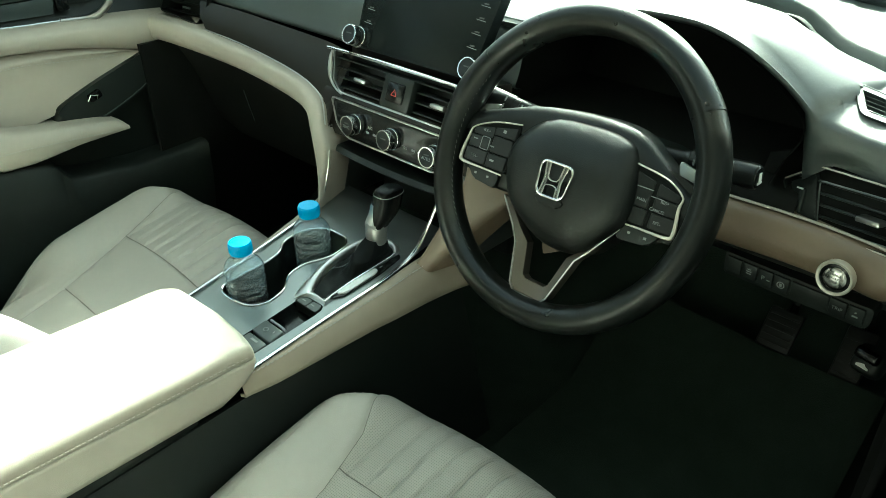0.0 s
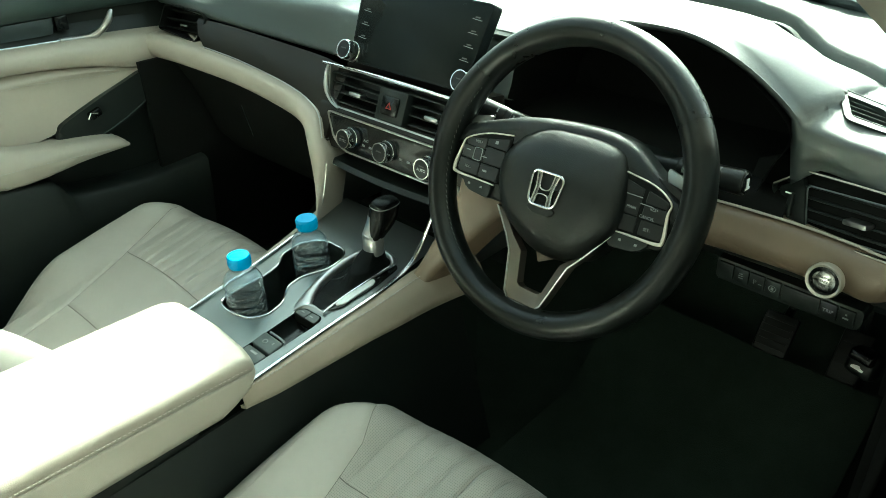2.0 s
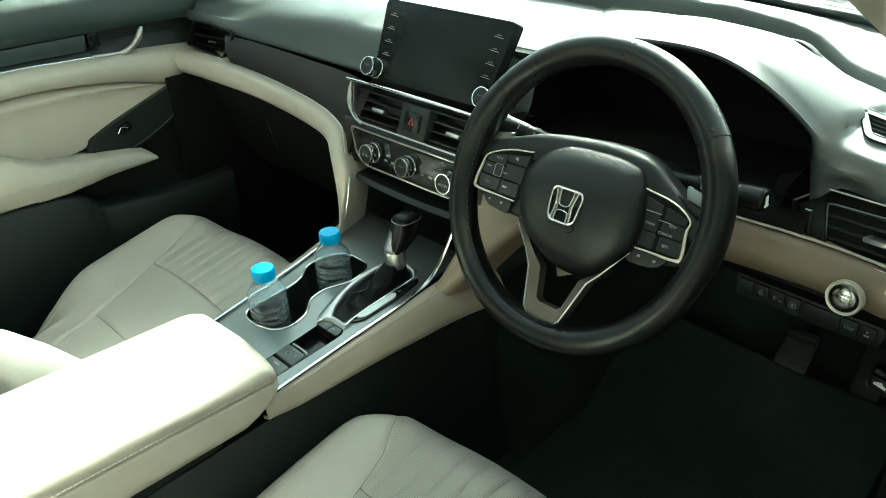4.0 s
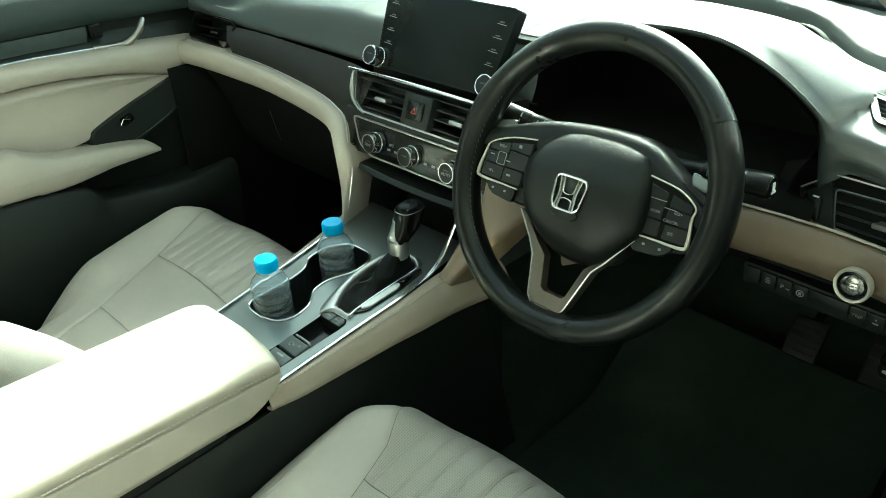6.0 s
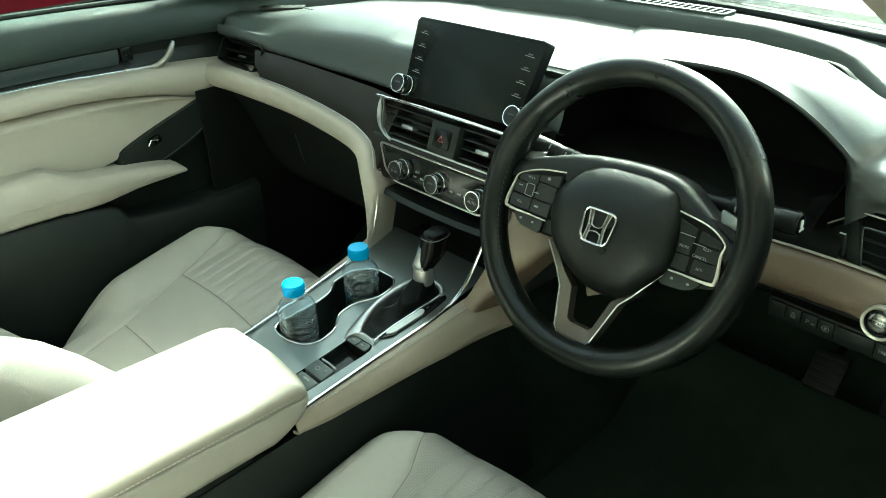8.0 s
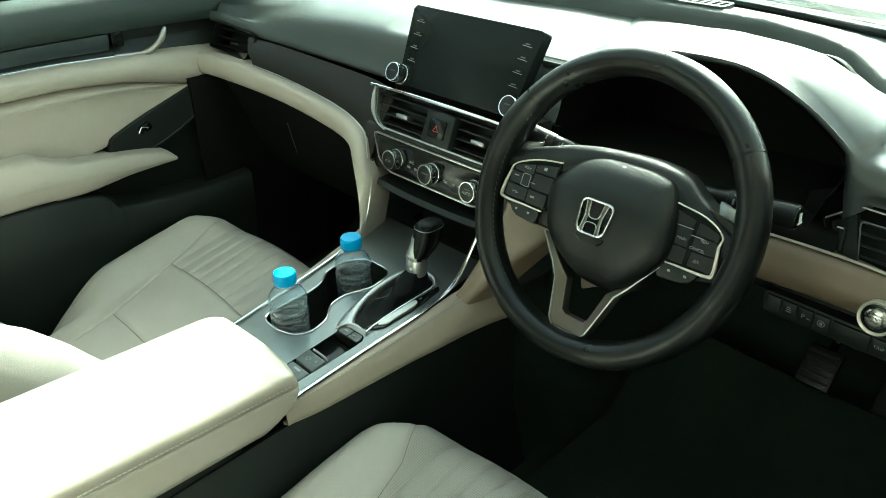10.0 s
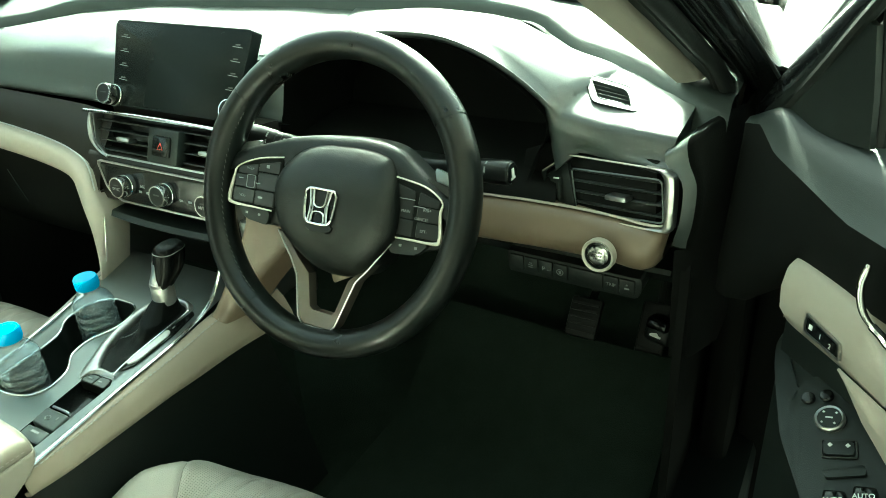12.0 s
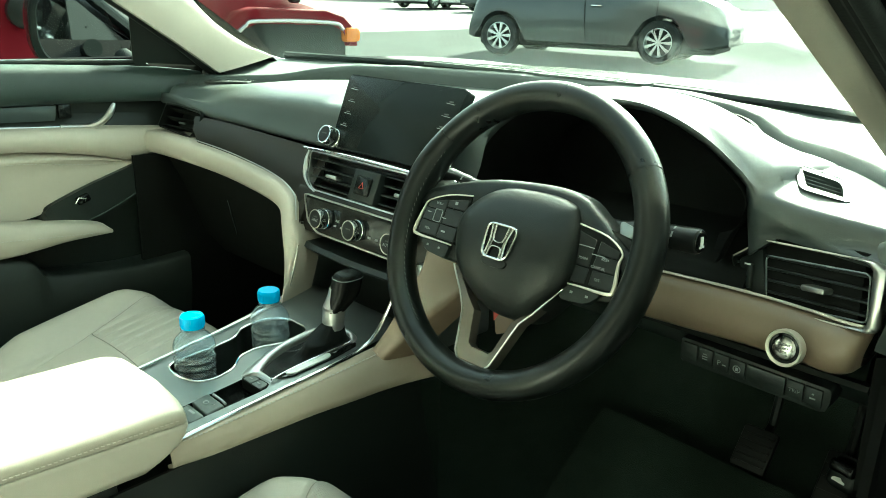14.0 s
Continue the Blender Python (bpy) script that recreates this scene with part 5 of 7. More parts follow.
# drive mode keys in their dark bezel
db = cpart("drive_buttons", plate(rounded([(0.0530, -0.2215), (0.0510, -0.2150), (0.0600, -0.2055), (0.0900, -0.2045), (0.0955, -0.2120), (0.0955, -0.2205)][::-1], 0.002, 3), 0.012, plate_at(0, 0.0010), 0.0005, 1), MATT, "dark bezel with two drive mode keys", smooth=False)
for k, key in enumerate(([(0.0555, -0.2200), (0.0540, -0.2155), (0.0615, -0.2078), (0.0728, -0.2075), (0.0728, -0.2200)], [(0.0744, -0.2200), (0.0744, -0.2075), (0.0890, -0.2066), (0.0932, -0.2128), (0.0932, -0.2198)])):
    cpart("drive_key", plate(rounded(key[::-1], 0.002, 3), 0.004, plate_at(0, 0.0020), 0.0004, 1), GREYKEY, "grey drive mode key", parent=db, smooth=False)
    cpart("mark", rbox(0.006, 0.0014, 0.0004, plate_at(0, 0.0028) @ Matrix.Translation((0.064 + 0.017 * k, -0.2140, 0)), 0), DIMMARK, parent=db)
pk = cpart("parking_switch", plate(rounded([(0.0565, -0.2910), (0.0560, -0.2690), (0.0945, -0.2690), (0.0952, -0.2925)][::-1], 0.003, 3), 0.012, plate_at(0, 0.0022) @ Matrix.Translation((0, -0.28, 0)) @ Matrix.Rotation(radians(4), 4, "X") @ Matrix.Translation((0, 0.28, 0)), 0.0020, 3), GREYKEY, "grey electric parking brake switch")
cpart("bright_edge", tube([(p.x, p.y, top_z(p.y) + 0.0032) for p in smooth_line([(0.0640, -0.2665, 0), (0.0760, -0.2662, 0), (0.0860, -0.2664, 0), (0.0940, -0.2672, 0)], 12)], 0.0016, 8), SATIN, "silver far edge", parent=pk)
cpart("mark", rim_of([(0.072 + 0.0040 * math.cos(k * math.pi / 6), -0.2805 + 0.0035 * math.sin(k * math.pi / 6)) for k in range(12)], 0.0009, 0.0005, plate_at(0, 0.0026)), DIMMARK, parent=pk)
cpart("mark", rbox(0.0012, 0.004, 0.0006, plate_at(0, 0.0026) @ Matrix.Translation((0.085, -0.278, 0)), 0), DIMMARK, parent=pk)
hb = cpart("hold_switch", plate(rounded([(0.0590, -0.3130), (0.0575, -0.2948), (0.0945, -0.2950), (0.0950, -0.3130)][::-1], 0.003, 3), 0.012, plate_at(0, 0.0006), 0.0016, 2), GREYKEY, "grey brake hold switch")
cpart("mark", rbox(0.012, 0.0030, 0.0006, plate_at(0, 0.0009) @ Matrix.Translation((0.076, -0.3010, 0)), 0), DIMMARK, parent=hb)
# chrome side lines
lft = smooth_line([(x, y, top_z(y) + 0.002) for x, y in LEFT[:5]] + [(-0.106, -0.042, 0.640), (-0.1075, -0.030, 0.672), (-0.111, -0.019, 0.705)], 34)
rgt = smooth_line([(x, y, top_z(y) + 0.002) for x, y in RIGHT[:5]] + [(0.104, -0.040, 0.640), (0.116, -0.015, 0.700), (0.126, 0.0, 0.735)], 30)
cpart("chrome_line", tube(lft, 0.0030, 8, radii=[0.0030] * 22 + [0.0020 - 0.0001 * k for k in range(12)]), CHROME, "chrome edge line")
cpart("chrome_line", tube(rgt, 0.0034, 8, squash=0.7), CHROME, "chrome edge line")
# padded sides
def side(line, s):
    rows = []
    for p in line:
        f = max(0, (p.y + 0.345) / 0.36)
        w = 0.012 + 0.040 * f
        h = 0.016 + 0.034 * f + 0.010 * max(0, 1 - f / 0.5)
        rows.append([p + Vector((s * 0.002, 0, 0.0)), p + Vector((s * (0.25 * w + 0.002), 0, 0.0)), p + Vector((s * 0.5 * w, 0, -0.12 * h)), p + Vector((s * 0.75 * w, 0, -0.35 * h)), p + Vector((s * 0.95 * w, 0, -0.75 * h)), p + Vector((s * w, 0, -h)), p + Vector((s * (w - 0.012), 0, -h - 0.006))])
    return rows


rl = smooth_line([(x, y, top_z(y)) for x, y in [(0.112, -0.350), (0.1155, -0.318), (0.116, -0.29), (0.114, -0.20), (0.113, -0.13), (0.110, -0.070), (0.112, -0.02), (0.12, 0.03)]], 30)
cpart("side_pad", grid(side(rl, 1), thick=0.004), SHADEVINYL, "cream stitched side pad", angle=80)
ll = smooth_line([(x, y, top_z(y)) for x, y in [(-0.059, -0.352), (-0.0675, -0.29), (-0.084, -0.173), (-0.098, -0.095), (-0.1105, -0.045), (-0.117, -0.02)]], 24)
cpart("side_pad", grid(side(ll, -1), thick=0.004), CREAM, "cream stitched side pad", angle=80)
cpart("base", span(-0.075, 0.115, -0.80, 0.08, 0.22, 0.535, 0.01), CARPET, "black carpeted console base")
cpart("side_skirt", grid([[(0.112, -0.70, 0.55), (0.116, -0.34, 0.565), (0.142, 0.0, 0.575)], [(0.135, -0.70, 0.26), (0.145, -0.34, 0.26), (0.165, 0.05, 0.26)]], thick=0.005), BLACK, "black lower skirt")
for i in range(52):
    y = -0.335 + 0.0062 * i
    x = float(np.interp(y, [p.y for p in rl], [p.x for p in rl])) + 0.006 + 0.016 * max(0, (y + 0.345) / 0.36)
    cpart("stitch", tube([(x, y, top_z(y) - 0.0012), (x + 0.0003, y + 0.0038, top_z(y) - 0.0010)], 0.0008, 5), THREAD)

# ---- armrest ----
arm = thing("armrest", "padded cream centre armrest with stitched edge", "armrest", at=(0.042, -0.55, 0.58))
A0 = Vector(arm.location)
outline = [(-0.060, -0.342), (-0.046, -0.326), (0.04, -0.3205), (0.105, -0.3245), (0.1305, -0.3310), (0.1295, -0.36), (0.128, -0.60), (0.127, -0.82), (-0.056, -0.82), (-0.060, -0.60)]
o = rounded(outline, 0.008, 4)
acx, acy = 0.04, -0.56


def inset(dx, dy, z):
    """The outline drawn in; above the band it rises slightly towards the back."""
    line = [(x + (dx if x < acx else -dx) * min(1, abs(x - acx) / 0.06), y + (dy if y < acy else -dy) * min(1, abs(y - acy) / 0.2)) for x, y in o]
    return [Vector((x, y, z + (0.034 * (-0.335 - y) if z > 0.615 else 0))) - A0 for x, y in line]


rows = [inset(*d) for d in ((0.03, 0.065, 0.578), (0.004, 0.046, 0.581), (0.001, 0.030, 0.590), (0.0, 0.012, 0.601), (0.0, 0.003, 0.611), (0.0, 0.0, 0.619), (0.0, 0.0, 0.6236), (0.0012, 0.0012, 0.6246), (0.004, 0.004, 0.6240))]
part("side_band", grid(rows, close_v=True), CREAM, arm, "cream vinyl side band", angle=70)
rows = [inset(*d) for d in ((0.004, 0.004, 0.6243), (0.0008, 0.0008, 0.6250), (0.0002, 0.0002, 0.6268), (0.0008, 0.0008, 0.6325), (0.0030, 0.0030, 0.6385), (0.009, 0.009, 0.6430), (0.022, 0.022, 0.6458), (0.04, 0.04, 0.6470))]
rows.append([Vector((acx, p.y + A0.y, p.z + A0.z + 0.0012)) - A0 for p in rows[-1]])
part("lid_pad", grid(rows, close_v=True), LIDCREAM, arm, "padded cream lid, colour dimmed against the sun", angle=70)
part("hinge_box", span(-0.09, 0.07, -0.25, 0.145, -0.05, 0.02, 0.006), BLACK, arm, "black box under the lid")
for i in range(84):
    y = -0.342 - 0.0056 * i
    z = 0.6300 + 0.034 * (-0.335 - y)
    part("stitch", tube([Vector((0.1292, y, z)) - A0, Vector((0.1292, y - 0.0034, z + 0.0004)) - A0], 0.0007, 5), CREAM, arm)

# ---- gear lever ----
gear = thing("gear_lever", "black and silver automatic gear lever in a leather boot", "gear lever", at=(0.052, -0.115, 0.615))
G0 = Vector(gear.location)
base_loop = [Vector((x, y, top_z(y) + 0.001)) for x, y in boot]
neck = Vector((0.060, -0.082, 0.650))
rows = []
for j in range(29):
    f = j / 28
    row = []
    for i, p in enumerate(base_loop):
        d = Vector((p.x - 0.060, p.y + 0.120, 0)).normalized()
        q = p.lerp(neck + d * 0.0145, f ** 0.9)
        slack = math.sin(math.pi * f) * max(0, -d.y)
        q.z = p.z + (neck.z - p.z) * f ** 1.5 - 0.004 * math.sin(math.pi * f) ** 2
        q += d * 0.005 * slack * math.sin(9.5 * f + 1.4 * math.sin(2.2 * d.x))
        q.z += 0.0045 * slack * math.sin(12 * f + 2.5 * d.x)
        row.append(q - G0)
    rows.append(row)
part("boot", grid(rows, close_v=True), BOOTHIDE, gear, "creased black leather boot", angle=80)
for k in range(4, 24):
    a, b = rows[k][4], rows[k + 1][4]
    part("stitch", tube([a + Vector((0, -0.0004, 0.0012)), a.lerp(b, 0.6) + Vector((0, -0.0004, 0.0012))], 0.0006, 5), DIMMARK, gear)
part("neck", lathe([(0.0140, -0.008), (0.0150, -0.003), (0.0150, 0.0175), (0.0144, 0.0185), (0.0144, 0.0195), (0.0148, 0.0205), (0.0145, 0.024), (0, 0.024)], Matrix.Translation(neck - G0) @ Matrix.Rotation(radians(4), 4, "Y"), 32), SATIN, gear, "satin silver neck")
# sections of the knob: height, centre x and y, half width, half depth
KNOB_ROWS = ((0.668, 0.0612, -0.0810, 0.0143, 0.0143), (0.673, 0.0622, -0.0780, 0.0150, 0.0162), (0.680, 0.0640, -0.0725, 0.0158, 0.0190), (0.688, 0.0652, -0.0675, 0.0162, 0.0206), (0.700, 0.0658, -0.0640, 0.0162, 0.0206), (0.7115, 0.0660, -0.0615, 0.0158, 0.0202), (0.7150, 0.0662, -0.0610, 0.0150, 0.0194), (0.7180, 0.0664, -0.0612, 0.0128, 0.0170), (0.7198, 0.0664, -0.0614, 0.0090, 0.0125), (0.7204, 0.0664, -0.0615, 0.0030, 0.0040))


def knob_point(z, a, out=0.0):
    """A point of the knob's skin at a height and an angle."""
    zs = [r[0] for r in KNOB_ROWS]
    cx_, cy_, hx_, hy_ = [float(np.interp(z, zs, [r[k] for r in KNOB_ROWS])) for k in (1, 2, 3, 4)]
    c, s = math.cos(a), math.sin(a)
    return Vector((cx_ + (hx_ + out) * math.copysign(abs(c) ** 0.72, c), cy_ + (hy_ + out) * math.copysign(abs(s) ** 0.72, s), z)) - G0


rows = [[knob_point(z, 2 * math.pi * k / 40) for k in range(40)] for z in (0.668, 0.672, 0.678, 0.684, 0.690, 0.696, 0.702, 0.708, 0.7115, 0.7135, 0.7150, 0.7168, 0.7180, 0.7190, 0.7198, 0.7204)]
bm = grid(rows, close_v=True)
bm.verts.ensure_lookup_table()
bm.faces.new(bm.verts[-40:])
bm.faces.new(bm.verts[:40])
part("knob", bm, KNOB, gear, "polished black leather knob", angle=60)
part("cap_line", tube([knob_point(0.7112, 2 * math.pi * k / 40, 0.0001) for k in range(40)], 0.0006, 6, True), SATIN, gear, "thin silver line round the knob top")
rows = []
for j in range(13):
    z = 0.669 + 0.0295 * j / 12
    a0, a1 = radians(float(np.interp(j, [0, 4, 12], [150, 186, 212]))), radians(float(np.interp(j, [0, 2, 5, 12], [318, 290, 272, 262])))
    rows.append([knob_point(z, a0 + (a1 - a0) * k / 20, 0.0005) for k in range(21)])
part("knob_front", grid(rows, thick=0.0006), SATIN, gear, "satin silver front of the knob", angle=60)

# ---- water bottles ----
def bottle(x, y, z0, cap_z, fill, turn):
    b = thing("water_bottle", "clear ribbed plastic water bottle with a blue cap", "bottle", "bottles in the console", at=(x, y, z0))
    H = cap_z - z0
    low = [(0.0, 0.004), (0.012, 0.003), (0.0190, 0.0), (0.0240, 0.002), (0.0262, 0.007)]
    top = [(0.0228, H - 0.0370), (0.0256, H - 0.0338), (0.0268, H - 0.0295), (0.0266, H - 0.0240), (0.0245, H - 0.0180), (0.0206, H - 0.0128), (0.0160, H - 0.0088), (0.0138, H - 0.0070), (0.0132, H - 0.0048), (0.0150, H - 0.0042), (0.0150, H - 0.0028), (0.0130, H - 0.0022), (0.0128, H + 0.0020)]
    n = max(2, round((H - 0.037 - 0.007) / 0.0105))
    step = (H - 0.037 - 0.007) / n
    mid = []
    for k in range(n):
        z = 0.007 + step * k
        mid += [(0.0262, z + 0.18 * step), (0.0267, z + 0.38 * step), (0.0260, z + 0.58 * step), (0.0232, z + 0.78 * step), (0.0228, z + 0.90 * step)]
    prof = low + mid + top
    fz = H * fill
    rf = float(np.interp(fz, [p[1] for p in prof[3:]], [p[0] for p in prof[3:]]))
    wet = [p for p in prof if p[1] < fz] + [(rf, fz)]
    dry = [(rf, fz + 0.0002)] + [p for p in prof[3:] if p[1] > fz]
    part("bottle_body", lathe(dry + [(max(0.004, r - 0.0006), z) for r, z in dry[::-1]], Matrix.Rotation(turn, 4, "Z"), 48), PET, b, "clear plastic shoulder and neck", angle=70)
    part("water", lathe(wet + [(rf - 0.003, fz - 0.0006), (0.0, fz - 0.0006)], Matrix(), 48), WATER, b, "water in the ribbed lower body, paled for sunlight inside it", angle=70)
    part("cap", lathe([(0.0146, -0.001), (0.0152, 0.001), (0.0152, 0.013), (0.0140, 0.0152), (0.0, 0.0156)], Matrix.Translation((0, 0, H)), 48), CAP, b, "sky blue screw cap")
    for k in range(40):
        a = 2 * math.pi * k / 40
        part("cap_rib", rbox(0.0007, 0.0010, 0.0105, Matrix.Translation((0.01525 * math.cos(a), 0.01525 * math.sin(a), H + 0.0068)) @ Matrix.Rotation(a, 4, "Z"), 0), CAP, b)
    return b


bottle(-0.024, -0.243, top_z(-0.243) - 0.068, 0.6625, 0.28, 0.3)
bottle(-0.038, -0.120, top_z(-0.12) - 0.069, 0.6625, 0.28, 1.1)

# ---- front seats ----
def seat(cx, front, z_front, hide, vs, mid, seams, label, back_y, bulge, far):
    s = thing("car_seat", label, "seat", "front seats", at=(cx, front - 0.3, 0.25))
    S0 = Vector(s.location)
    W, L = 0.462, 0.50

    def height(u, v):
        """u across from -1 to 1, v back from the front edge in metres."""
        z = z_front - 0.20 * v
        au = abs(u)
        if au > 0.50:
            f = min(1, (au - 0.50) / 0.28)
            z += 0.020 * f * f * (3 - 2 * f) * min(1.0, v / 0.06)
        if au > 0.80:
            z -= 0.060 * ((au - 0.80) / 0.20) ** 2.2
        if v > 0.26 and au > 0.55:
            z -= 0.075 * min(1.3, (v - 0.26) / 0.15) ** 1.6 * min(1, (au - 0.55) / 0.2)
        if v < 0.075:
            z -= 0.052 * (1 - v / 0.075) ** 2.4
        if au < 0.5:
            z += 0.006 * math.cos(au * math.pi)
        return z

    def front_edge(u):
        return 0.030 * abs(u) ** 2.5 + 0.055 * max(0, abs(u) - 0.72) / 0.28

    def point(u, v):
        lift = 0.0
        if abs(u) < 0.62 and v < vs:
            # fluted front panel
            lift = -0.0045 * max(0, math.cos(2 * math.pi * (u * W / 2) / 0.030)) ** 6 * min(1, v / 0.03)
        vv = v + front_edge(u) * max(0, 1 - v / 0.35)
        full = 0.014 * math.sin(math.pi * min(1, v / 0.45)) * max(0, (abs(u) - 0.6) / 0.4)
        return Vector((cx + u * W / 2 + math.copysign(full, u), front - vv, height(u, v) + lift)) - S0

    def seam_u(v):
        """The seam between insert and bolster."""
        return float(np.interp(v, [0.0, 0.03, 0.10, 0.18, 0.32, 0.5], seams))

    def patch(u0, u1, v0, v1, nu, nv):
        rows = []
        for j in range(nv + 1):
            v = v0 + (v1 - v0) * j / nv
            a, b = u0(v), u1(v)
            row = []
            for i in range(nu + 1):
                t = i / nu
                p = point(a + (b - a) * t, v)
                edge = min(t * abs(b - a) * W / 2, (1 - t) * abs(b - a) * W / 2, (v - v0) if v0 > 0 else 1, (v1 - v))
                p.z -= 0.0030 * max(0, 1 - edge / 0.008) ** 2 * min(1, max(0, (v - 0.015) / 0.03))
                row.append(p)
            rows.append(row)
        return grid(rows)

    for sg in (-1, 1):
        a = (lambda v, sg=sg: sg * seam_u(v)) if sg > 0 else (lambda v: -1.0)
        b = (lambda v: 1.0) if sg > 0 else (lambda v: -seam_u(v))
        part("bolster", patch(a, b, 0.0, L, 26, 60), LEATHER, s, "smooth leather side bolster", angle=80)
        for i in range(70):
            v = 0.030 + 0.0058 * i
            u = sg * float(np.interp(v, [0.03, 0.036, 0.050, 0.080, 0.15, 0.5], [seam_u(0.03) + 0.02, 0.80, 0.845, 0.86, 0.83, 0.76]))
            p, q = point(u, v), point(u, v + 0.0034)
            part("stitch", tube([p + Vector((0, 0, 0.0002)), q + Vector((0, 0, 0.0002))], 0.0006, 5), THREAD, s)
    L_, R_ = (lambda v: -seam_u(v)), (lambda v: seam_u(v))
    part("fluted_panel", patch(L_, R_, 0.0, vs, 90, 30), hide, s, "fluted leather front panel", angle=80)
    part("insert", patch(L_, R_, vs, mid, 60, 40), hide, s, "leather seat insert", angle=80)
    part("insert", patch(L_, R_, mid, L, 60, 40), hide, s, "leather seat insert", angle=80)
    # sunken seams between the panels
    for v in (vs, mid):
        part("seam", tube([point(-seam_u(v) + 2 * seam_u(v) * i / 30, v) + Vector((0, 0, -0.0029)) for i in range(31)], 0.0009, 6), SEAM, s, "dark cross seam")
    for sg in (-1, 1):
        part("seam", tube([point(sg * seam_u(L * j / 50), L * j / 50) + Vector((0, 0, -0.0032)) for j in range(4, 50)], 0.0006, 6), SEAM, s, "dark bolster seam")
    # front and side skirts of the cushion
    rows = []
    for i in range(41):
        u = -1 + 2 * i / 40
        p = point(u, 0.0)
        rows.append([p, p + Vector((0, -0.004, -0.02)), p + Vector((0, -0.03, -0.06)), p + Vector((0, -0.08, -0.13))])
    part("front_skirt", grid(rows), LEATHER, s, angle=80)
    for sg in (-1, 1):
        rows = []
        for j in range(25):
            v = L * j / 24
            p = point(sg, v)
            rows.append([p, p + Vector((sg * 0.004, 0, -0.03)), p + Vector((-sg * 0.004, 0, -0.07)), p + Vector((-sg * 0.02, 0, -0.13))])
        part("side_skirt", grid(rows), LEATHER, s, angle=80)
    part("seat_base", span(-0.19, 0.19, -0.22, 0.12, 0.0, 0.10, 0.02), BLACK, s, "black seat base and rails")
    part("side_shield", join(span(-0.245, -0.225, -0.25, 0.02, 0.03, 0.10, 0.008), span(0.225, 0.245, -0.25, 0.02, 0.03, 0.10, 0.008)), BLACK, s, "black plastic side shields")
    # backrest
    rows_c, rows_l, rows_r, sewn = [], [], [], []
    for j in range(81):
        h = j / 80
        z = 0.34 + 0.68 * h
        wid = 0.205
        y_mid = back_y - 0.80 * (z - 0.40)
        bul = bulge * float(np.interp(z, [0.34, 0.45, 0.52, 0.60, 0.645, 0.68, 0.72, 0.80, 1.02], [0.70, 1.10, 1.18, 1.22, 1.19, 1.04, 0.82, 0.58, 0.30]))

        def bp(u):
            au = abs(u)
            f = max(0, (au - 0.5) / 0.5)
            y = y_mid + bul * (far if u < 0 else 1.0) * (math.sin(min(1, f / 0.7) * math.pi / 2) ** 1.5) - 0.075 * max(0, (f - 0.6) / 0.4) ** 2.2
            return Vector((cx + u * wid, y, z)) - S0
        sewn.append(bp(0.80))
        rows_c.append([bp(-0.52 + 1.04 * i / 16) for i in range(17)])
        rows_l.append([bp(-1) + Vector((0.004, -0.20, 0)), bp(-1) + Vector((0, -0.06, 0))] + [bp(-1 + 0.478 * i / 40) for i in range(41)])
        rows_r.append([bp(0.522 + 0.478 * i / 40) for i in range(41)] + [bp(1) + Vector((0, -0.06, 0)), bp(1) + Vector((-0.004, -0.20, 0))])
    part("back_insert", grid(rows_c), hide, s, "leather back insert", angle=80)
    part("back_bolster", grid(rows_l), LEATHER, s, "leather back bolster", angle=80)
    part("back_bolster", grid(rows_r), LEATHER, s, "leather back bolster", angle=80)
    line = smooth_line(sewn, 120)
    for a, b in zip(line[0:80:2], line[1:81:2]):
        part("stitch", tube([a + Vector((0, 0.0006, 0)), b + Vector((0, 0.0006, 0))], 0.0008, 5), DIMMARK, s)
    shell = []
    for j in range(9):
        h = j / 8
        z = 0.40 + 0.62 * h
        wid = 0.205
        y_mid = back_y - 0.80 * h * 0.62
        shell.append([Vector((cx + u * wid, y_mid + (-0.005 if abs(u) > 0.95 else -0.10), z)) - S0 for u in (-1, -0.9, -0.5, 0, 0.5, 0.9, 1)])
    part("back_shell", grid(shell), BLACK, s, "black back shell", angle=80)
    return s


seat(0.360, -0.150, 0.527, PERF, 0.150, 0.290, (0.79, 0.755, 0.615, 0.545, 0.50, 0.50), "grey-beige leather driver's seat with perforated fluted cushion", -0.66, 0.075, 1.0)
seat(-0.362, -0.028, 0.522, LEATHER, 0.178, 0.318, (0.72, 0.69, 0.62, 0.54, 0.35, 0.25), "grey-beige leather passenger seat with a fluted cushion", -0.505, 0.150, 0.40)

# ---- pedals and footwell ----
def pedal(x, y, z, w, h, label, lean):
    p = thing("pedal", label, "pedal", "pedals", at=(x, y, z))
    m = Matrix.Rotation(radians(-lean), 4, "X")
    part("pad", rbox(w, 0.014, h, m, 0.005), RUBBER, p, "ribbed rubber pad")
    for k in range(5):
        part("rib", rbox(w * 0.85, 0.004, 0.004, m @ Matrix.Translation((0, -0.009, (k - 2) * h / 6)), 0), RUBBER, p)
    part("arm", tube([m @ Vector((0, 0.006, 0)), m @ Vector((0, 0.03, 0.05)), (0, 0.10, 0.22)], 0.007, 8), BLACK, p, "steel pedal arm")


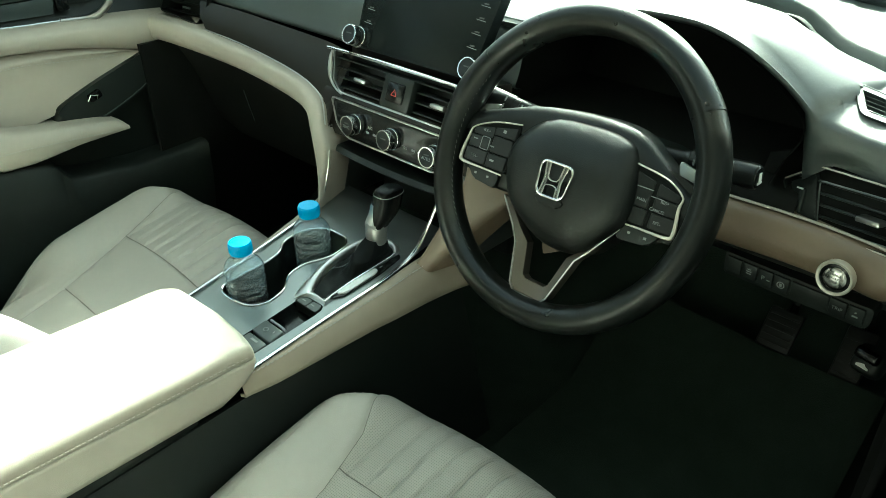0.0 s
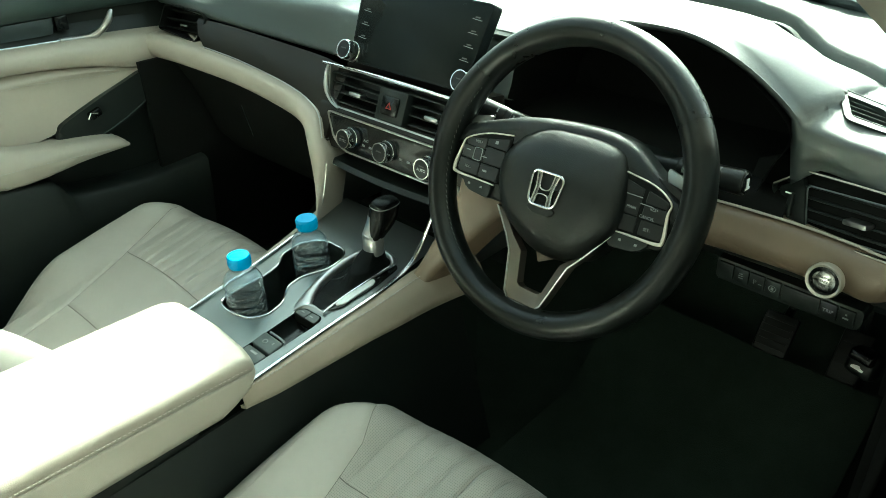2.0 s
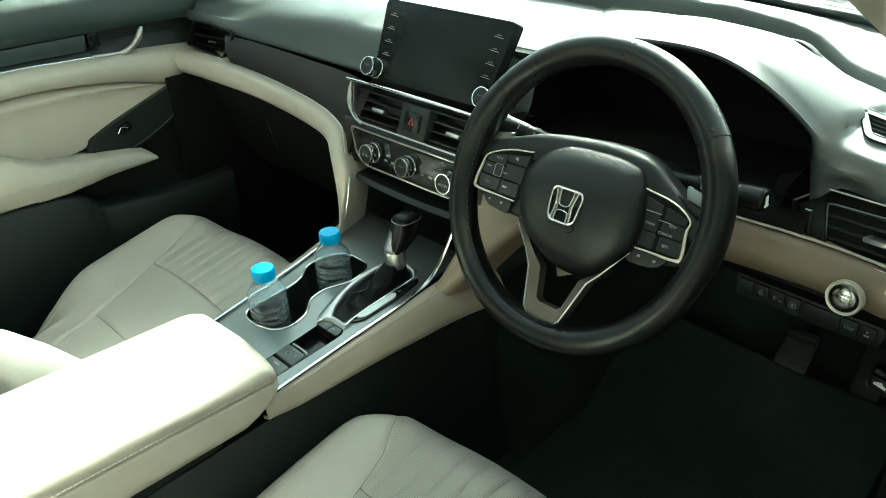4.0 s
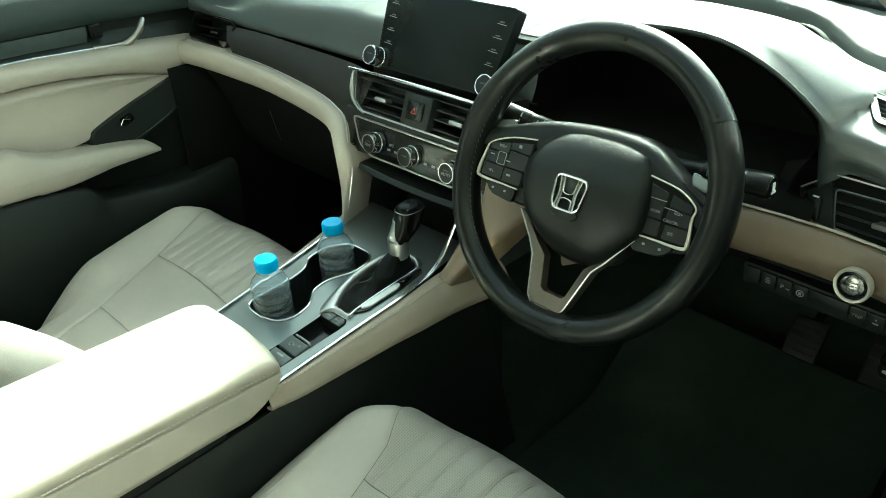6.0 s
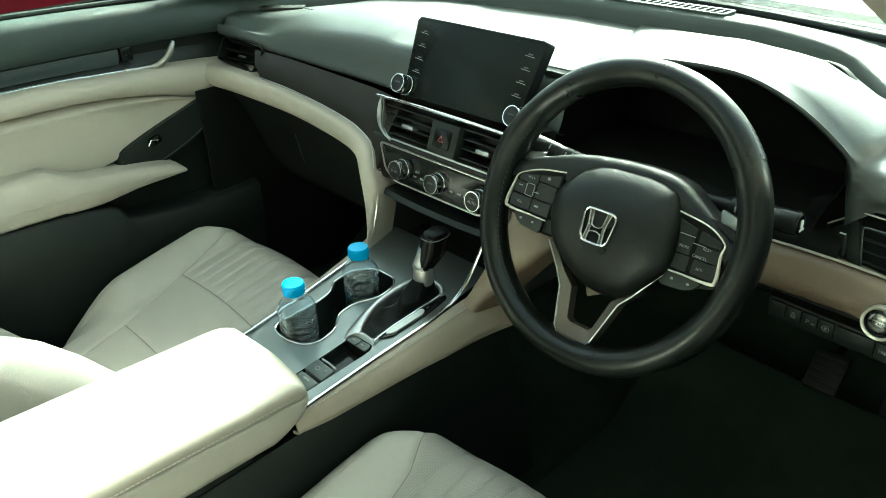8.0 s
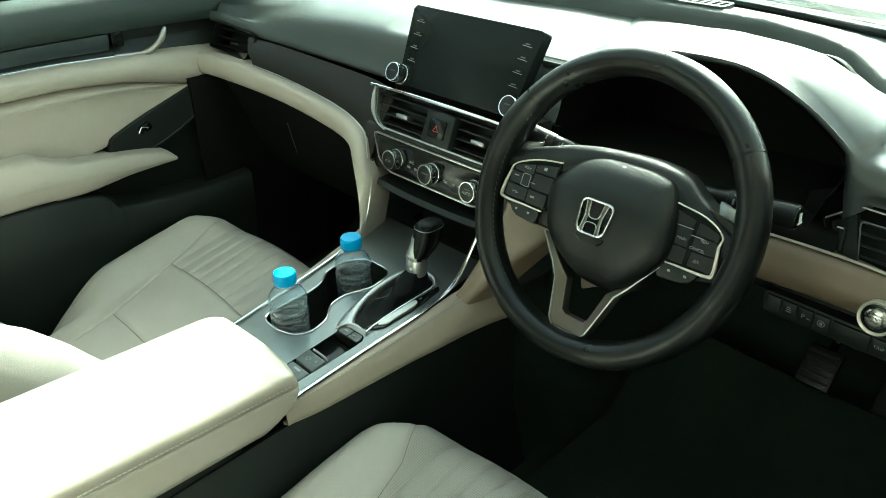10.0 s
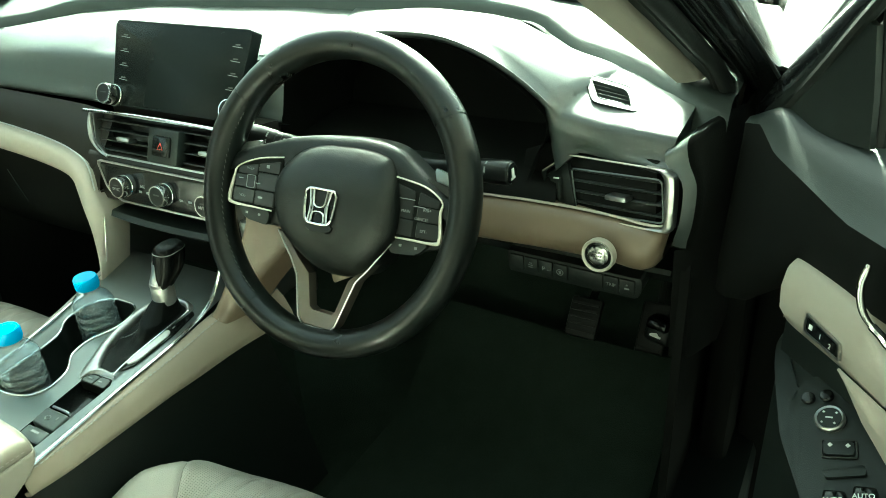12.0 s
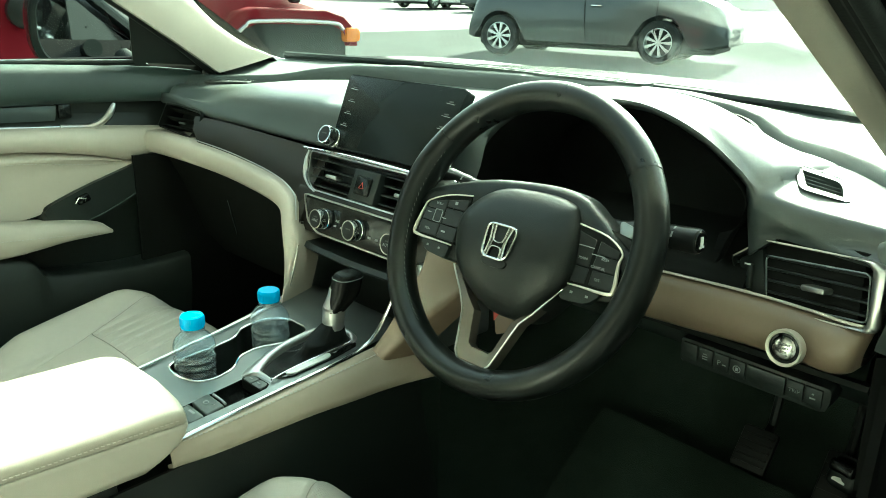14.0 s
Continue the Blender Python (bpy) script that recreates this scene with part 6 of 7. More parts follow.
pedal(0.480, 0.365, 0.455, 0.052, 0.066, "black rubber brake pedal on a steel arm", 40)
pedal(0.575, 0.43, 0.40, 0.046, 0.12, "tall black accelerator pedal", 35)
rel = thing("bonnet_release", "black bonnet release lever with a pale mark", "lever", at=(0.614, 0.30, 0.510))
rm = facing((0, 0, 0), (-0.25, -0.85, 0.45))
part("housing", rbox(0.042, 0.042, 0.03, rm @ Matrix.Translation((0, 0, -0.012)), 0.010, 3), BLACK, rel)
part("handle", rbox(0.034, 0.017, 0.014, rm @ Matrix.Translation((0, 0.008, 0.006)), 0.005, 3), GLOSS, rel, "shiny black pull handle")
part("mark", plate(rounded([(-0.012, -0.003), (0.012, -0.003), (0.012, 0.001), (0.006, 0.002), (0.002, 0.006), (-0.006, 0.004), (-0.012, 0.001)], 0.001, 2), 0.0006, rm @ Matrix.Translation((0, -0.009, 0.005)) @ Matrix.Scale(0.75, 4), 0), MARK, rel, "pale car outline mark")
# kick panels share the glovebox's near-black, with footwell shade in the colour
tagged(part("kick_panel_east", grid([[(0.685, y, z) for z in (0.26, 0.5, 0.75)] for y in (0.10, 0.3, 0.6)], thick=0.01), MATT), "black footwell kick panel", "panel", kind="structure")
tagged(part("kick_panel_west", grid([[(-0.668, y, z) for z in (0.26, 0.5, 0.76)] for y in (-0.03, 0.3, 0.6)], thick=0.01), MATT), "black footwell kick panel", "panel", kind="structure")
tagged(part("floor_mat", grid([[(x, y, 0.268 + 0.004 * math.sin(9 * x) + max(0, y - 0.22) * 0.7) for x in [0.20 + 0.44 * i / 10 for i in range(11)]] for y in (-0.2, 0.0, 0.15, 0.22, 0.3, 0.4)], thick=0.006), CARPET), "black carpet floor mat in the driver's footwell", "floor mat")
tagged(part("floor_mat", grid([[(x, y, 0.268 + 0.004 * math.sin(9 * x) + max(0, y - 0.22) * 0.7) for x in [-0.62 + 0.42 * i / 10 for i in range(11)]] for y in (-0.1, 0.0, 0.15, 0.22, 0.3, 0.4)], thick=0.006), CARPET), "black carpet floor mat in the passenger footwell", "floor mat")

# ---- passenger door (closed) ----
pd = thing("passenger_door", "closed car door with black top, cream insert and armrest", "car door", at=(-0.74, -0.4, 0.3))
P0 = Vector(pd.location)


def ppart(name, bm, mat, label="", parent=None, **k):
    bmesh.ops.translate(bm, vec=-P0, verts=bm.verts)
    return part(name, bm, mat, parent or pd, label, **k)


def strip_between(a, b, n, shape):
    """A moulded strip between two lines in (y, z); shape: (share from a to b, x)."""
    pa, pb = smooth_line([(0, y, z) for y, z in a], n), smooth_line([(0, y, z) for y, z in b], n)
    return grid([[(x, p.y + (q.y - p.y) * f, p.z + (q.z - p.z) * f) for f, x in shape] for p, q in zip(pa, pb)])


SILL = [(-0.95, 0.945), (-0.5, 0.942), (-0.2, 0.938), (0.05, 0.925), (0.15, 0.915)]
UP = [(-0.95, 0.868), (-0.34, 0.869), (-0.127, 0.866), (0.0, 0.862), (0.15, 0.855)]
CHR = [(-0.95, 0.828), (-0.352, 0.832), (-0.176, 0.825), (-0.08, 0.820), (0.0, 0.814), (0.06, 0.808)]
BAND = [(-0.95, 0.790), (-0.367, 0.788), (-0.231, 0.785), (-0.113, 0.769), (-0.022, 0.746), (0.06, 0.742)]
ppart("upper_trim", strip_between(SILL, UP, 30, ((0, -0.76), (0.0, -0.705), (0.2, -0.690), (0.7, -0.685), (1, -0.692), (1, -0.71))), DOORTOP, "dark grained door top", angle=80)
ppart("recess", strip_between(UP, CHR, 30, ((-0.05, -0.70), (0.0, -0.712), (0.5, -0.715), (1, -0.700))), BLACK, "dark recess round the handle")
ppart("inlay", strip_between([(-0.95, 0.866), (-0.34, 0.866), (-0.150, 0.864)], [(-0.95, 0.836), (-0.34, 0.838), (-0.155, 0.834)], 20, ((0, -0.712), (0.03, -0.700), (0.5, -0.697), (0.97, -0.700), (1, -0.712))), INLAY, "satin grey inlay strip")
ppart("inlay_end", span(-0.705, -0.694, -0.148, -0.125, 0.838, 0.866, 0.003), GLOSS, "gloss black inlay end")
chrome = smooth_line([(-0.690, y, z) for y, z in ((-0.95, 0.828), (-0.352, 0.832), (-0.2, 0.827), (-0.118, 0.822))], 20)
ppart("chrome_strip", tube(chrome, 0.0035, 8, squash=0.6), CHROME, "chrome strip along the door")
ppart("handle", tube(smooth_line([(-0.689, -0.150, 0.824), (-0.684, -0.100, 0.822), (-0.676, -0.080, 0.829), (-0.670, -0.064, 0.845), (-0.672, -0.052, 0.864)], 16), 0.006, 10, radii=[0.0045] * 5 + [0.0065] * 8 + [0.006, 0.005, 0.003]), SATIN, "satin silver door pull")
ppart("cream_band", strip_between(CHR, BAND, 40, ((0, -0.70), (0.02, -0.682), (0.15, -0.668), (0.5, -0.662), (0.85, -0.668), (1.0, -0.680), (1.0, -0.70))), CREAM, "rounded cream band", angle=80)
LOWIN = [(-0.95, 0.62), (-0.42, 0.660), (-0.30, 0.655), (-0.213, 0.665), (-0.196, 0.682), (-0.114, 0.714), (-0.022, 0.742)]
BAND2 = [(-0.95, 0.789), (-0.60, 0.788), (-0.48, 0.787), (-0.367, 0.786), (-0.231, 0.784), (-0.113, 0.768), (-0.024, 0.746)]
ppart("insert", strip_between(BAND2, LOWIN, 40, ((0, -0.70), (0.01, -0.690), (0.10, -0.676), (0.16, -0.674), (0.2, -0.677), (0.5, -0.678), (1.0, -0.676))), CREAM, "soft cream door insert", angle=80)
for i in range(62):
    y = -0.48 + 0.0068 * i
    z = float(np.interp(y, [-0.48, -0.37, -0.233, -0.102, -0.057], [0.770, 0.768, 0.765, 0.749, 0.747]))
    ppart("stitch", tube([(-0.6745, y, z), (-0.6745, y + 0.004, z)], 0.0007, 5), THREAD)
sw = [(-0.213, 0.662), (-0.196, 0.682), (-0.114, 0.714), (-0.022, 0.744), (0.032, 0.746), (0.030, 0.725), (0.011, 0.705), (-0.041, 0.672), (-0.100, 0.645), (-0.143, 0.630), (-0.21, 0.640)]
pm = Matrix(((0, 0, 1, -0.664), (1, 0, 0, 0), (0, 1, 0, 0), (0, 0, 0, 1)))
panel = ppart("switch_panel", plate(rounded(sw, 0.012, 4), 0.03, pm, 0.009, 4), BLACK, "black window switch panel")
ppart("panel_line", tube([(-0.6635, y, z) for y, z in [(p.x, p.y) for p in smooth_line([(0.022, 0.738, 0), (0.012, 0.716, 0), (-0.034, 0.682, 0), (-0.098, 0.653, 0), (-0.150, 0.637, 0)], 20)]], 0.0011, 6), INLAY, "soft ridge line of the panel", parent=panel)
ppart("window_switch", rbox(0.012, 0.026, 0.016, Matrix.Translation((-0.660, -0.135, 0.688)) @ Matrix.Rotation(radians(20), 4, "X"), 0.004), GLOSS, "window switch with chrome edge", parent=panel)
ppart("switch_edge", tube([(-0.652, -0.152, 0.683), (-0.650, -0.146, 0.694), (-0.652, -0.132, 0.690), (-0.652, -0.136, 0.682)], 0.0012, 6), CHROME, parent=panel)
top = smooth_line([(-0.626, y, z) for y, z in ((-0.95, 0.70), (-0.409, 0.697), (-0.352, 0.695), (-0.324, 0.682), (-0.281, 0.668), (-0.177, 0.654), (-0.118, 0.642), (-0.100, 0.630))], 40)
bot = smooth_line([(-0.618, y, z) for y, z in ((-0.95, 0.62), (-0.394, 0.614), (-0.330, 0.610), (-0.279, 0.609), (-0.230, 0.614), (-0.188, 0.619), (-0.130, 0.622), (-0.102, 0.624))], 40)
rows = []
for p, q in zip(top, bot):
    rows.append([Vector((-0.69, p.y, p.z - 0.004)), p + Vector((-0.02, 0, 0.0)), p + Vector((-0.006, 0, -0.001)), p.lerp(q, 0.1) + Vector((0.003, 0, 0)), p.lerp(q, 0.5) + Vector((0.006, 0, 0)), p.lerp(q, 0.9) + Vector((0.002, 0, 0)), q + Vector((-0.008, 0, 0)), Vector((-0.69, q.y, q.z))])
ppart("arm_pad", grid(rows), CREAM, "cream stitched door armrest", angle=80)
for i in range(44):
    y = -0.43 + 0.0066 * i
    z = float(np.interp(y, [-0.429, -0.294, -0.143], [0.648, 0.644, 0.631]))
    ppart("stitch", tube([(-0.6115, y, z), (-0.6115, y + 0.004, z)], 0.0007, 5), THREAD)
lowp = [(-0.95, 0.62), (-0.432, 0.614), (-0.263, 0.597), (-0.221, 0.560), (-0.15, 0.548), (-0.065, 0.540), (0.06, 0.545)]
floor_l = [(-0.95, 0.30), (-0.432, 0.30), (-0.3, 0.30), (-0.2, 0.30), (-0.1, 0.30), (0.0, 0.30), (0.06, 0.30)]
ppart("lower_panel", strip_between(lowp, floor_l, 40, ((0, -0.70), (0.0, -0.640), (0.03, -0.630), (0.3, -0.632), (1.0, -0.66))), BLACK, "black lower door with pocket", angle=60)
ppart("back_panel", span(-0.712, -0.700, -0.95, 0.06, 0.30, 0.80, 0.004), BLACK, "dark inner door skin")
ppart("outer_skin", grid([[(x, y, z) for z, x in ((0.25, -0.80), (0.5, -0.86), (0.75, -0.87), (0.90, -0.83), (0.945, -0.775))] for y in (-0.95, -0.5, 0.0, 0.25)], thick=0.004), PAINT_OWN, "painted outer door skin")
gl = ppart("window_pane", grid([[(-0.755, y, 0.93), (-0.70, y + d, 1.15), (-0.61, y + 2 * d, 1.37)] for y, d in ((-0.93, 0.0), (-0.5, -0.0), (0.02, -0.10))], thick=0.003), WINDOW, "clear side window")
gl.visible_shadow = False
ppart("window_seal", tube([(-0.742, -0.95, 0.946), (-0.742, -0.3, 0.943), (-0.735, 0.02, 0.935)], 0.006, 8), RUBBER, "black window seal")
ppart("window_frame", tube(smooth_line([(-0.735, 0.20, 0.93), (-0.70, 0.03, 1.08), (-0.66, -0.10, 1.22), (-0.62, -0.25, 1.36), (-0.60, -0.9, 1.40)], 20), 0.016, 8), BLACK, "black window frame")
ppart("corner_sail", grid([[(-0.722, 0.16, 0.925), (-0.705, 0.03, 1.04)], [(-0.735, 0.02, 0.935), (-0.722, 0.015, 1.05)]], thick=0.006), BLACK, "black triangular corner cover")

# passenger side mirror
lm = thing("side_mirror", "black-framed door mirror outside the passenger window", "mirror", "door mirrors", at=(-0.96, 0.02, 0.995))
mm = Matrix.Rotation(radians(84), 4, "Z") @ Matrix.Rotation(radians(2), 4, "X") @ Matrix.Diagonal((0.98, 1.12, 1.15, 1.0))
rows = []
for d, s in ((0.0, 1.0), (0.02, 1.04), (0.06, 0.98), (0.10, 0.75), (0.125, 0.35), (0.13, 0.05)):
    rows.append([mm @ Vector((0.115 * s * math.copysign(abs(math.cos(t)) ** 0.65, math.cos(t)), d, 0.082 * s * math.copysign(abs(math.sin(t)) ** 0.7, math.sin(t)))) for t in [2 * math.pi * k / 32 for k in range(32)]])
part("housing", grid(rows, close_v=True), PAINT_DARK, lm, "glossy dark mirror housing", angle=70)
ring = [2 * math.pi * k / 32 for k in range(32)]
rows = [[mm @ Vector((0.118 * s * math.copysign(abs(math.cos(t)) ** 0.65, math.cos(t)), y, 0.085 * s * math.copysign(abs(math.sin(t)) ** 0.7, math.sin(t)))) for t in ring] for s, y in ((1.0, 0.0), (0.99, -0.006), (0.88, -0.006), (0.83, 0.006))]
part("bezel", grid(rows, close_v=True), BLACK, lm, "broad black mirror bezel", angle=60)
rows = [[mm @ Vector((0.100 * s * math.copysign(abs(math.cos(t)) ** 0.65, math.cos(t)), 0.003, 0.072 * s * math.copysign(abs(math.sin(t)) ** 0.7, math.sin(t)))) for t in ring] for s in (1.0, 0.02)]
part("mirror_pane", grid(rows, close_v=True), MIRROR, lm, "mirror glass")
part("foot", tube([(0.11, 0.03, -0.06), (0.17, 0.03, -0.075), (0.21, 0.02, -0.08)], 0.022, 10), BLACK, lm, "black mirror foot")

# ---- driver's door (open) ----
dd = thing("driver_door", "open car door with cream band and black switch panel", "car door", at=(0.72, 0.098, 0.0))
dd.rotation_euler = (0, 0, radians(-45.4))
# local frame: x along the door to its free end, y outward, z up


def opart(name, bm, mat, label="", parent=None, **k):
    return part(name, bm, mat, parent or dd, label, **k)


UPE = [(-0.018, 0.902), (0.012, 0.920), (0.060, 0.914), (0.12, 0.914), (0.25, 0.918), (0.6, 0.925), (1.02, 0.93)]
rows = []
for p in smooth_line([(x, 0, z) for x, z in UPE], 44):
    zb = 0.812 if p.x > 0.1 else 0.72 + 0.92 * max(0, p.x)
    zc = float(np.interp(p.x, [-0.018, 0.012, 0.046, 0.15, 0.30, 1.02], [0.899, 0.908, 0.893, 0.873, 0.868, 0.872]))
    yc = float(np.interp(p.x, [-0.018, 0.012, 0.046, 0.15], [0.012, 0.006, -0.002, -0.010]))
    rows.append([(p.x, 0.085, p.z), (p.x, 0.045, p.z + 0.002), (p.x, 0.036, p.z), (p.x, 0.5 * (0.036 + yc), 0.5 * (p.z + zc) + 0.003), (p.x, yc + 0.006, zc + 0.004), (p.x, yc + 0.001, zc - 0.002), (p.x, yc + 0.001, zc - 0.010), (p.x, 0.003, zb + 0.03), (p.x, 0.004, zb - 0.01), (p.x, 0.03, zb - 0.02)])
rows.insert(0, [(x - 0.002, 0.04, min(z, 0.895)) for x, y, z in rows[0]])
opart("upper_trim", grid([r[:6] for r in rows]), DASH, "dark grained door top", angle=80)
# lower part of the same moulding, darkened in colour for its shaded side
opart("shaded_face", grid([r[5:] for r in rows]), MATT, "face below the door top, its shade put into matt black", angle=80)
rows = []
for p, q in zip(smooth_line([(0.090, 0, 0.803), (0.100, 0, 0.810), (0.172, 0, 0.807), (0.195, 0, 0.790), (0.245, 0, 0.783), (0.5, 0, 0.78), (1.0, 0, 0.78)], 60),
                smooth_line([(0.088, 0, 0.742), (0.100, 0, 0.738), (0.160, 0, 0.736), (0.195, 0, 0.733), (0.245, 0, 0.730), (0.5, 0, 0.725), (1.0, 0, 0.72)], 60)):
    rows.append([p + Vector((0, 0.04, 0)), p + Vector((0, 0.006, 0)), p.lerp(q, 0.1) + Vector((0, -0.003, 0)), p.lerp(q, 0.4) + Vector((0, -0.006, 0)), p.lerp(q, 0.8) + Vector((0, -0.003, 0)), q + Vector((0, 0.005, 0)), q + Vector((0, 0.04, 0))])
opart("cream_band", grid(rows), CREAM, "rounded cream band", angle=80)
opart("band_end", grid([[(0.089, 0.04, z), (0.086, 0.015, z), (0.090, 0.002, z)] for z in (0.742, 0.77, 0.80)]), CREAM, "cream end of the band")
ms = opart("memory_switches", plate(rounded([(0.128, 0.770), (0.166, 0.7645), (0.1695, 0.752), (0.129, 0.755)], 0.002), 0.004, Matrix(((1, 0, 0, 0), (0, 0, -1, -0.007), (0, 1, 0, 0), (0, 0, 0, 1))), 0.001, 1), GLOSS, "gloss black seat memory switches")
opart("switch_frame", rim_of(rounded([(0.1265, 0.772), (0.168, 0.7665), (0.172, 0.7505), (0.127, 0.753)], 0.002), 0.002, 0.003, Matrix(((1, 0, 0, 0), (0, 0, -1, -0.0075), (0, 1, 0, 0), (0, 0, 0, 1)))), SATIN, "satin frame", parent=ms)
FM = Matrix(((1, 0, 0, 0), (0, 0, -1, -0.0085), (0, 1, 0, 0), (0, 0, 0, 1)))
text("lettering", "1", 0.007, FM @ Matrix.Translation((0.148, 0.7605, 0)), MARK, ms)
text("lettering", "2", 0.007, FM @ Matrix.Translation((0.160, 0.7585, 0)), MARK, ms)
opart("mark", rbox(0.004, 0.0006, 0.005, Matrix.Translation((0.136, -0.0085, 0.763)), 0), MARK, parent=ms)
hp = smooth_line([(0.186, -0.015, 0.855), (0.186, -0.018, 0.835), (0.192, -0.016, 0.815), (0.206, -0.011, 0.803), (0.25, -0.008, 0.794), (0.5, -0.006, 0.79)], 40)
opart("handle", tube(hp[:22], 0.006, 10, radii=[0.0018, 0.0028, 0.003] + [0.0031] * 12 + [0.003, 0.003, 0.0029, 0.0028, 0.0027, 0.0025, 0.0024]), CHROME, "chrome pull handle")
opart("chrome_strip", tube(hp[21:], 0.0035, 8), CHROME, "chrome strip")
opart("handle_recess", plate(rounded([(0.20, 0.86), (0.40, 0.87), (0.42, 0.80), (0.225, 0.80)], 0.02), 0.02, Matrix(((1, 0, 0, 0), (0, 0, -1, 0.0035), (0, 1, 0, 0), (0, 0, 0, 1))), 0.002), BLACK, "dark handle recess")
# lower inner panel, front edge and the tilted switch plinth
opart("inner_panel", grid([[(x, 0.030, z) for z in (0.22, 0.5, 0.745)] for x in (0.070, 0.5, 1.0)], thick=0.006), BLACK, "dark moulded inner panel", angle=60)
opart("insert", grid([[(x, 0.002 - 0.002 * math.sin(math.pi * f), z0 + (z1 - z0) * f) for f in (0, 0.25, 0.5, 0.75, 1)] for x, z0, z1 in ((0.165, 0.735, 0.737), (0.20, 0.705, 0.734), (0.252, 0.675, 0.730), (0.4, 0.64, 0.727), (1.0, 0.62, 0.72))]), CREAM, "cream door insert")
w = Vector((0.0, 0.866, 0.5))
org = Vector((0.186, 0.0, 0.677))
SP = Matrix((Vector((1, 0, 0)), w, Vector((1, 0, 0)).cross(w))).transposed().to_4x4()
SP = Matrix.Translation(org) @ SP
opart("arm_base", plate(rounded([(-0.137, 0.042), (-0.118, 0.020), (-0.098, 0.004), (-0.039, -0.036), (0.012, -0.058), (0.20, -0.135), (0.20, 0.03), (0.062, 0.020), (-0.02, 0.050), (-0.06, 0.062)], 0.010, 3), 0.22, SP @ Matrix.Translation((0, 0, -0.004)), 0.006, 3), BLACK, "dark moulded door arm")
plinth = opart("switch_plinth", plate(rounded([(-0.064, -0.002), (-0.066, 0.018), (-0.062, 0.040), (-0.020, 0.032), (0.062, 0.004), (0.20, -0.03), (0.20, -0.10), (0.06, -0.085), (0.012, -0.055), (-0.049, -0.018)], 0.008, 3), 0.05, SP, 0.004), BLACK, "black armrest switch panel")
opart("mirror_knob", lathe([(0.0128, 0), (0.0130, 0.004), (0.0118, 0.0055), (0.0105, 0.005), (0.0102, 0.004)], SP @ Matrix.Translation((-0.019, 0.005, 0)), 32), SATIN, "mirror adjuster with silver ring", parent=plinth)
opart("knob_face", lathe([(0.0102, 0.003), (0.010, 0.0048), (0, 0.005)], SP @ Matrix.Translation((-0.019, 0.005, 0)), 28), BLACK, parent=plinth)
for k in range(4):
    a = radians(45 + 90 * k + 40)
    opart("mark", rbox(0.0018, 0.0018, 0.0005, SP @ Matrix.Translation((-0.019 + 0.0075 * math.cos(a), 0.005 + 0.0075 * math.sin(a), 0.0052)), 0), MARK, parent=plinth)
opart("mark", rbox(0.006, 0.0014, 0.0005, SP @ Matrix.Translation((-0.019, 0.005, 0.0052)) @ Matrix.Rotation(radians(40), 4, "Z"), 0), MARK, parent=plinth)
for x, y in ((-0.049, 0.006), (-0.040, 0.019)):
    opart("round_button", lathe([(0.0062, 0), (0.0062, 0.003), (0.005, 0.0042), (0, 0.0044)], SP @ Matrix.Translation((x, y, 0)), 20), GLOSS, parent=plinth)
opart("lock_switch", plate(rounded([(-0.006, -0.014), (0.011, 0.005), (0.022, -0.004), (0.005, -0.022)], 0.003), 0.006, SP @ Matrix.Translation((0, 0, 0.004)), 0.0015), BLACK, "lock switch", parent=plinth)
opart("lock_frame", rim_of(rounded([(-0.009, -0.014), (0.011, 0.008), (0.0255, -0.004), (0.005, -0.0255)], 0.003), 0.0015, 0.003, SP @ Matrix.Translation((0, 0, 0.002))), DARKTRIM, parent=plinth)
for x, y in ((0.002, -0.012), (0.012, -0.002)):
    opart("mark", rbox(0.003, 0.003, 0.0005, SP @ Matrix.Translation((x, y, 0.0043)), 0), MARK, parent=plinth)
opart("window_lock", plate(rounded([(0.016, -0.032), (0.033, -0.004), (0.042, -0.009), (0.023, -0.036)], 0.003), 0.006, SP @ Matrix.Translation((0, 0, 0.004)), 0.0015), BLACK, "window lock switch", parent=plinth)
for k in range(2):
    au = opart("window_switch", rbox(0.018, 0.020, 0.012, SP @ Matrix.Translation((0.046 + 0.012 * k, -0.045 + 0.020 * k, 0.004)) @ Matrix.Rotation(radians(45), 4, "Z"), 0.003), GLOSS, "window switch", parent=plinth)
    text("lettering", "AUTO", 0.006, SP @ Matrix.Translation((0.046 + 0.012 * k, -0.045 + 0.020 * k, 0.0105)) @ Matrix.Rotation(radians(50), 4, "Z"), MARK, plinth)
opart("outer_skin", grid([[(x, y, z) for z, y in ((0.20, 0.09), (0.5, 0.15), (0.75, 0.155), (0.90, 0.12), (0.945, 0.075))] for x in (0.04, 0.3, 0.7, 1.05)], thick=0.004), PAINT_OWN, "painted outer door skin")
opart("front_edge", grid([[(0.070, 0.030, z), (0.055, 0.045, z), (0.042, 0.09, z), (0.040, 0.150, z)] for z in (0.22, 0.5, 0.75, 0.90)], thick=0.004), RUBBER, "black front edge of the door", angle=60)
# matt black puts the door-jamb shadow into the colour of these blocks
tagged(part("hinge_pillar", join(span(0.695, 0.735, 0.235, 0.42, 0.2, 0.90, 0.015), span(0.735, 0.90, 0.30, 0.60, 0.12, 0.90, 0.02)), MATT), "hinge pillar in the door opening, blackened for its shadow", "pillar", kind="structure")
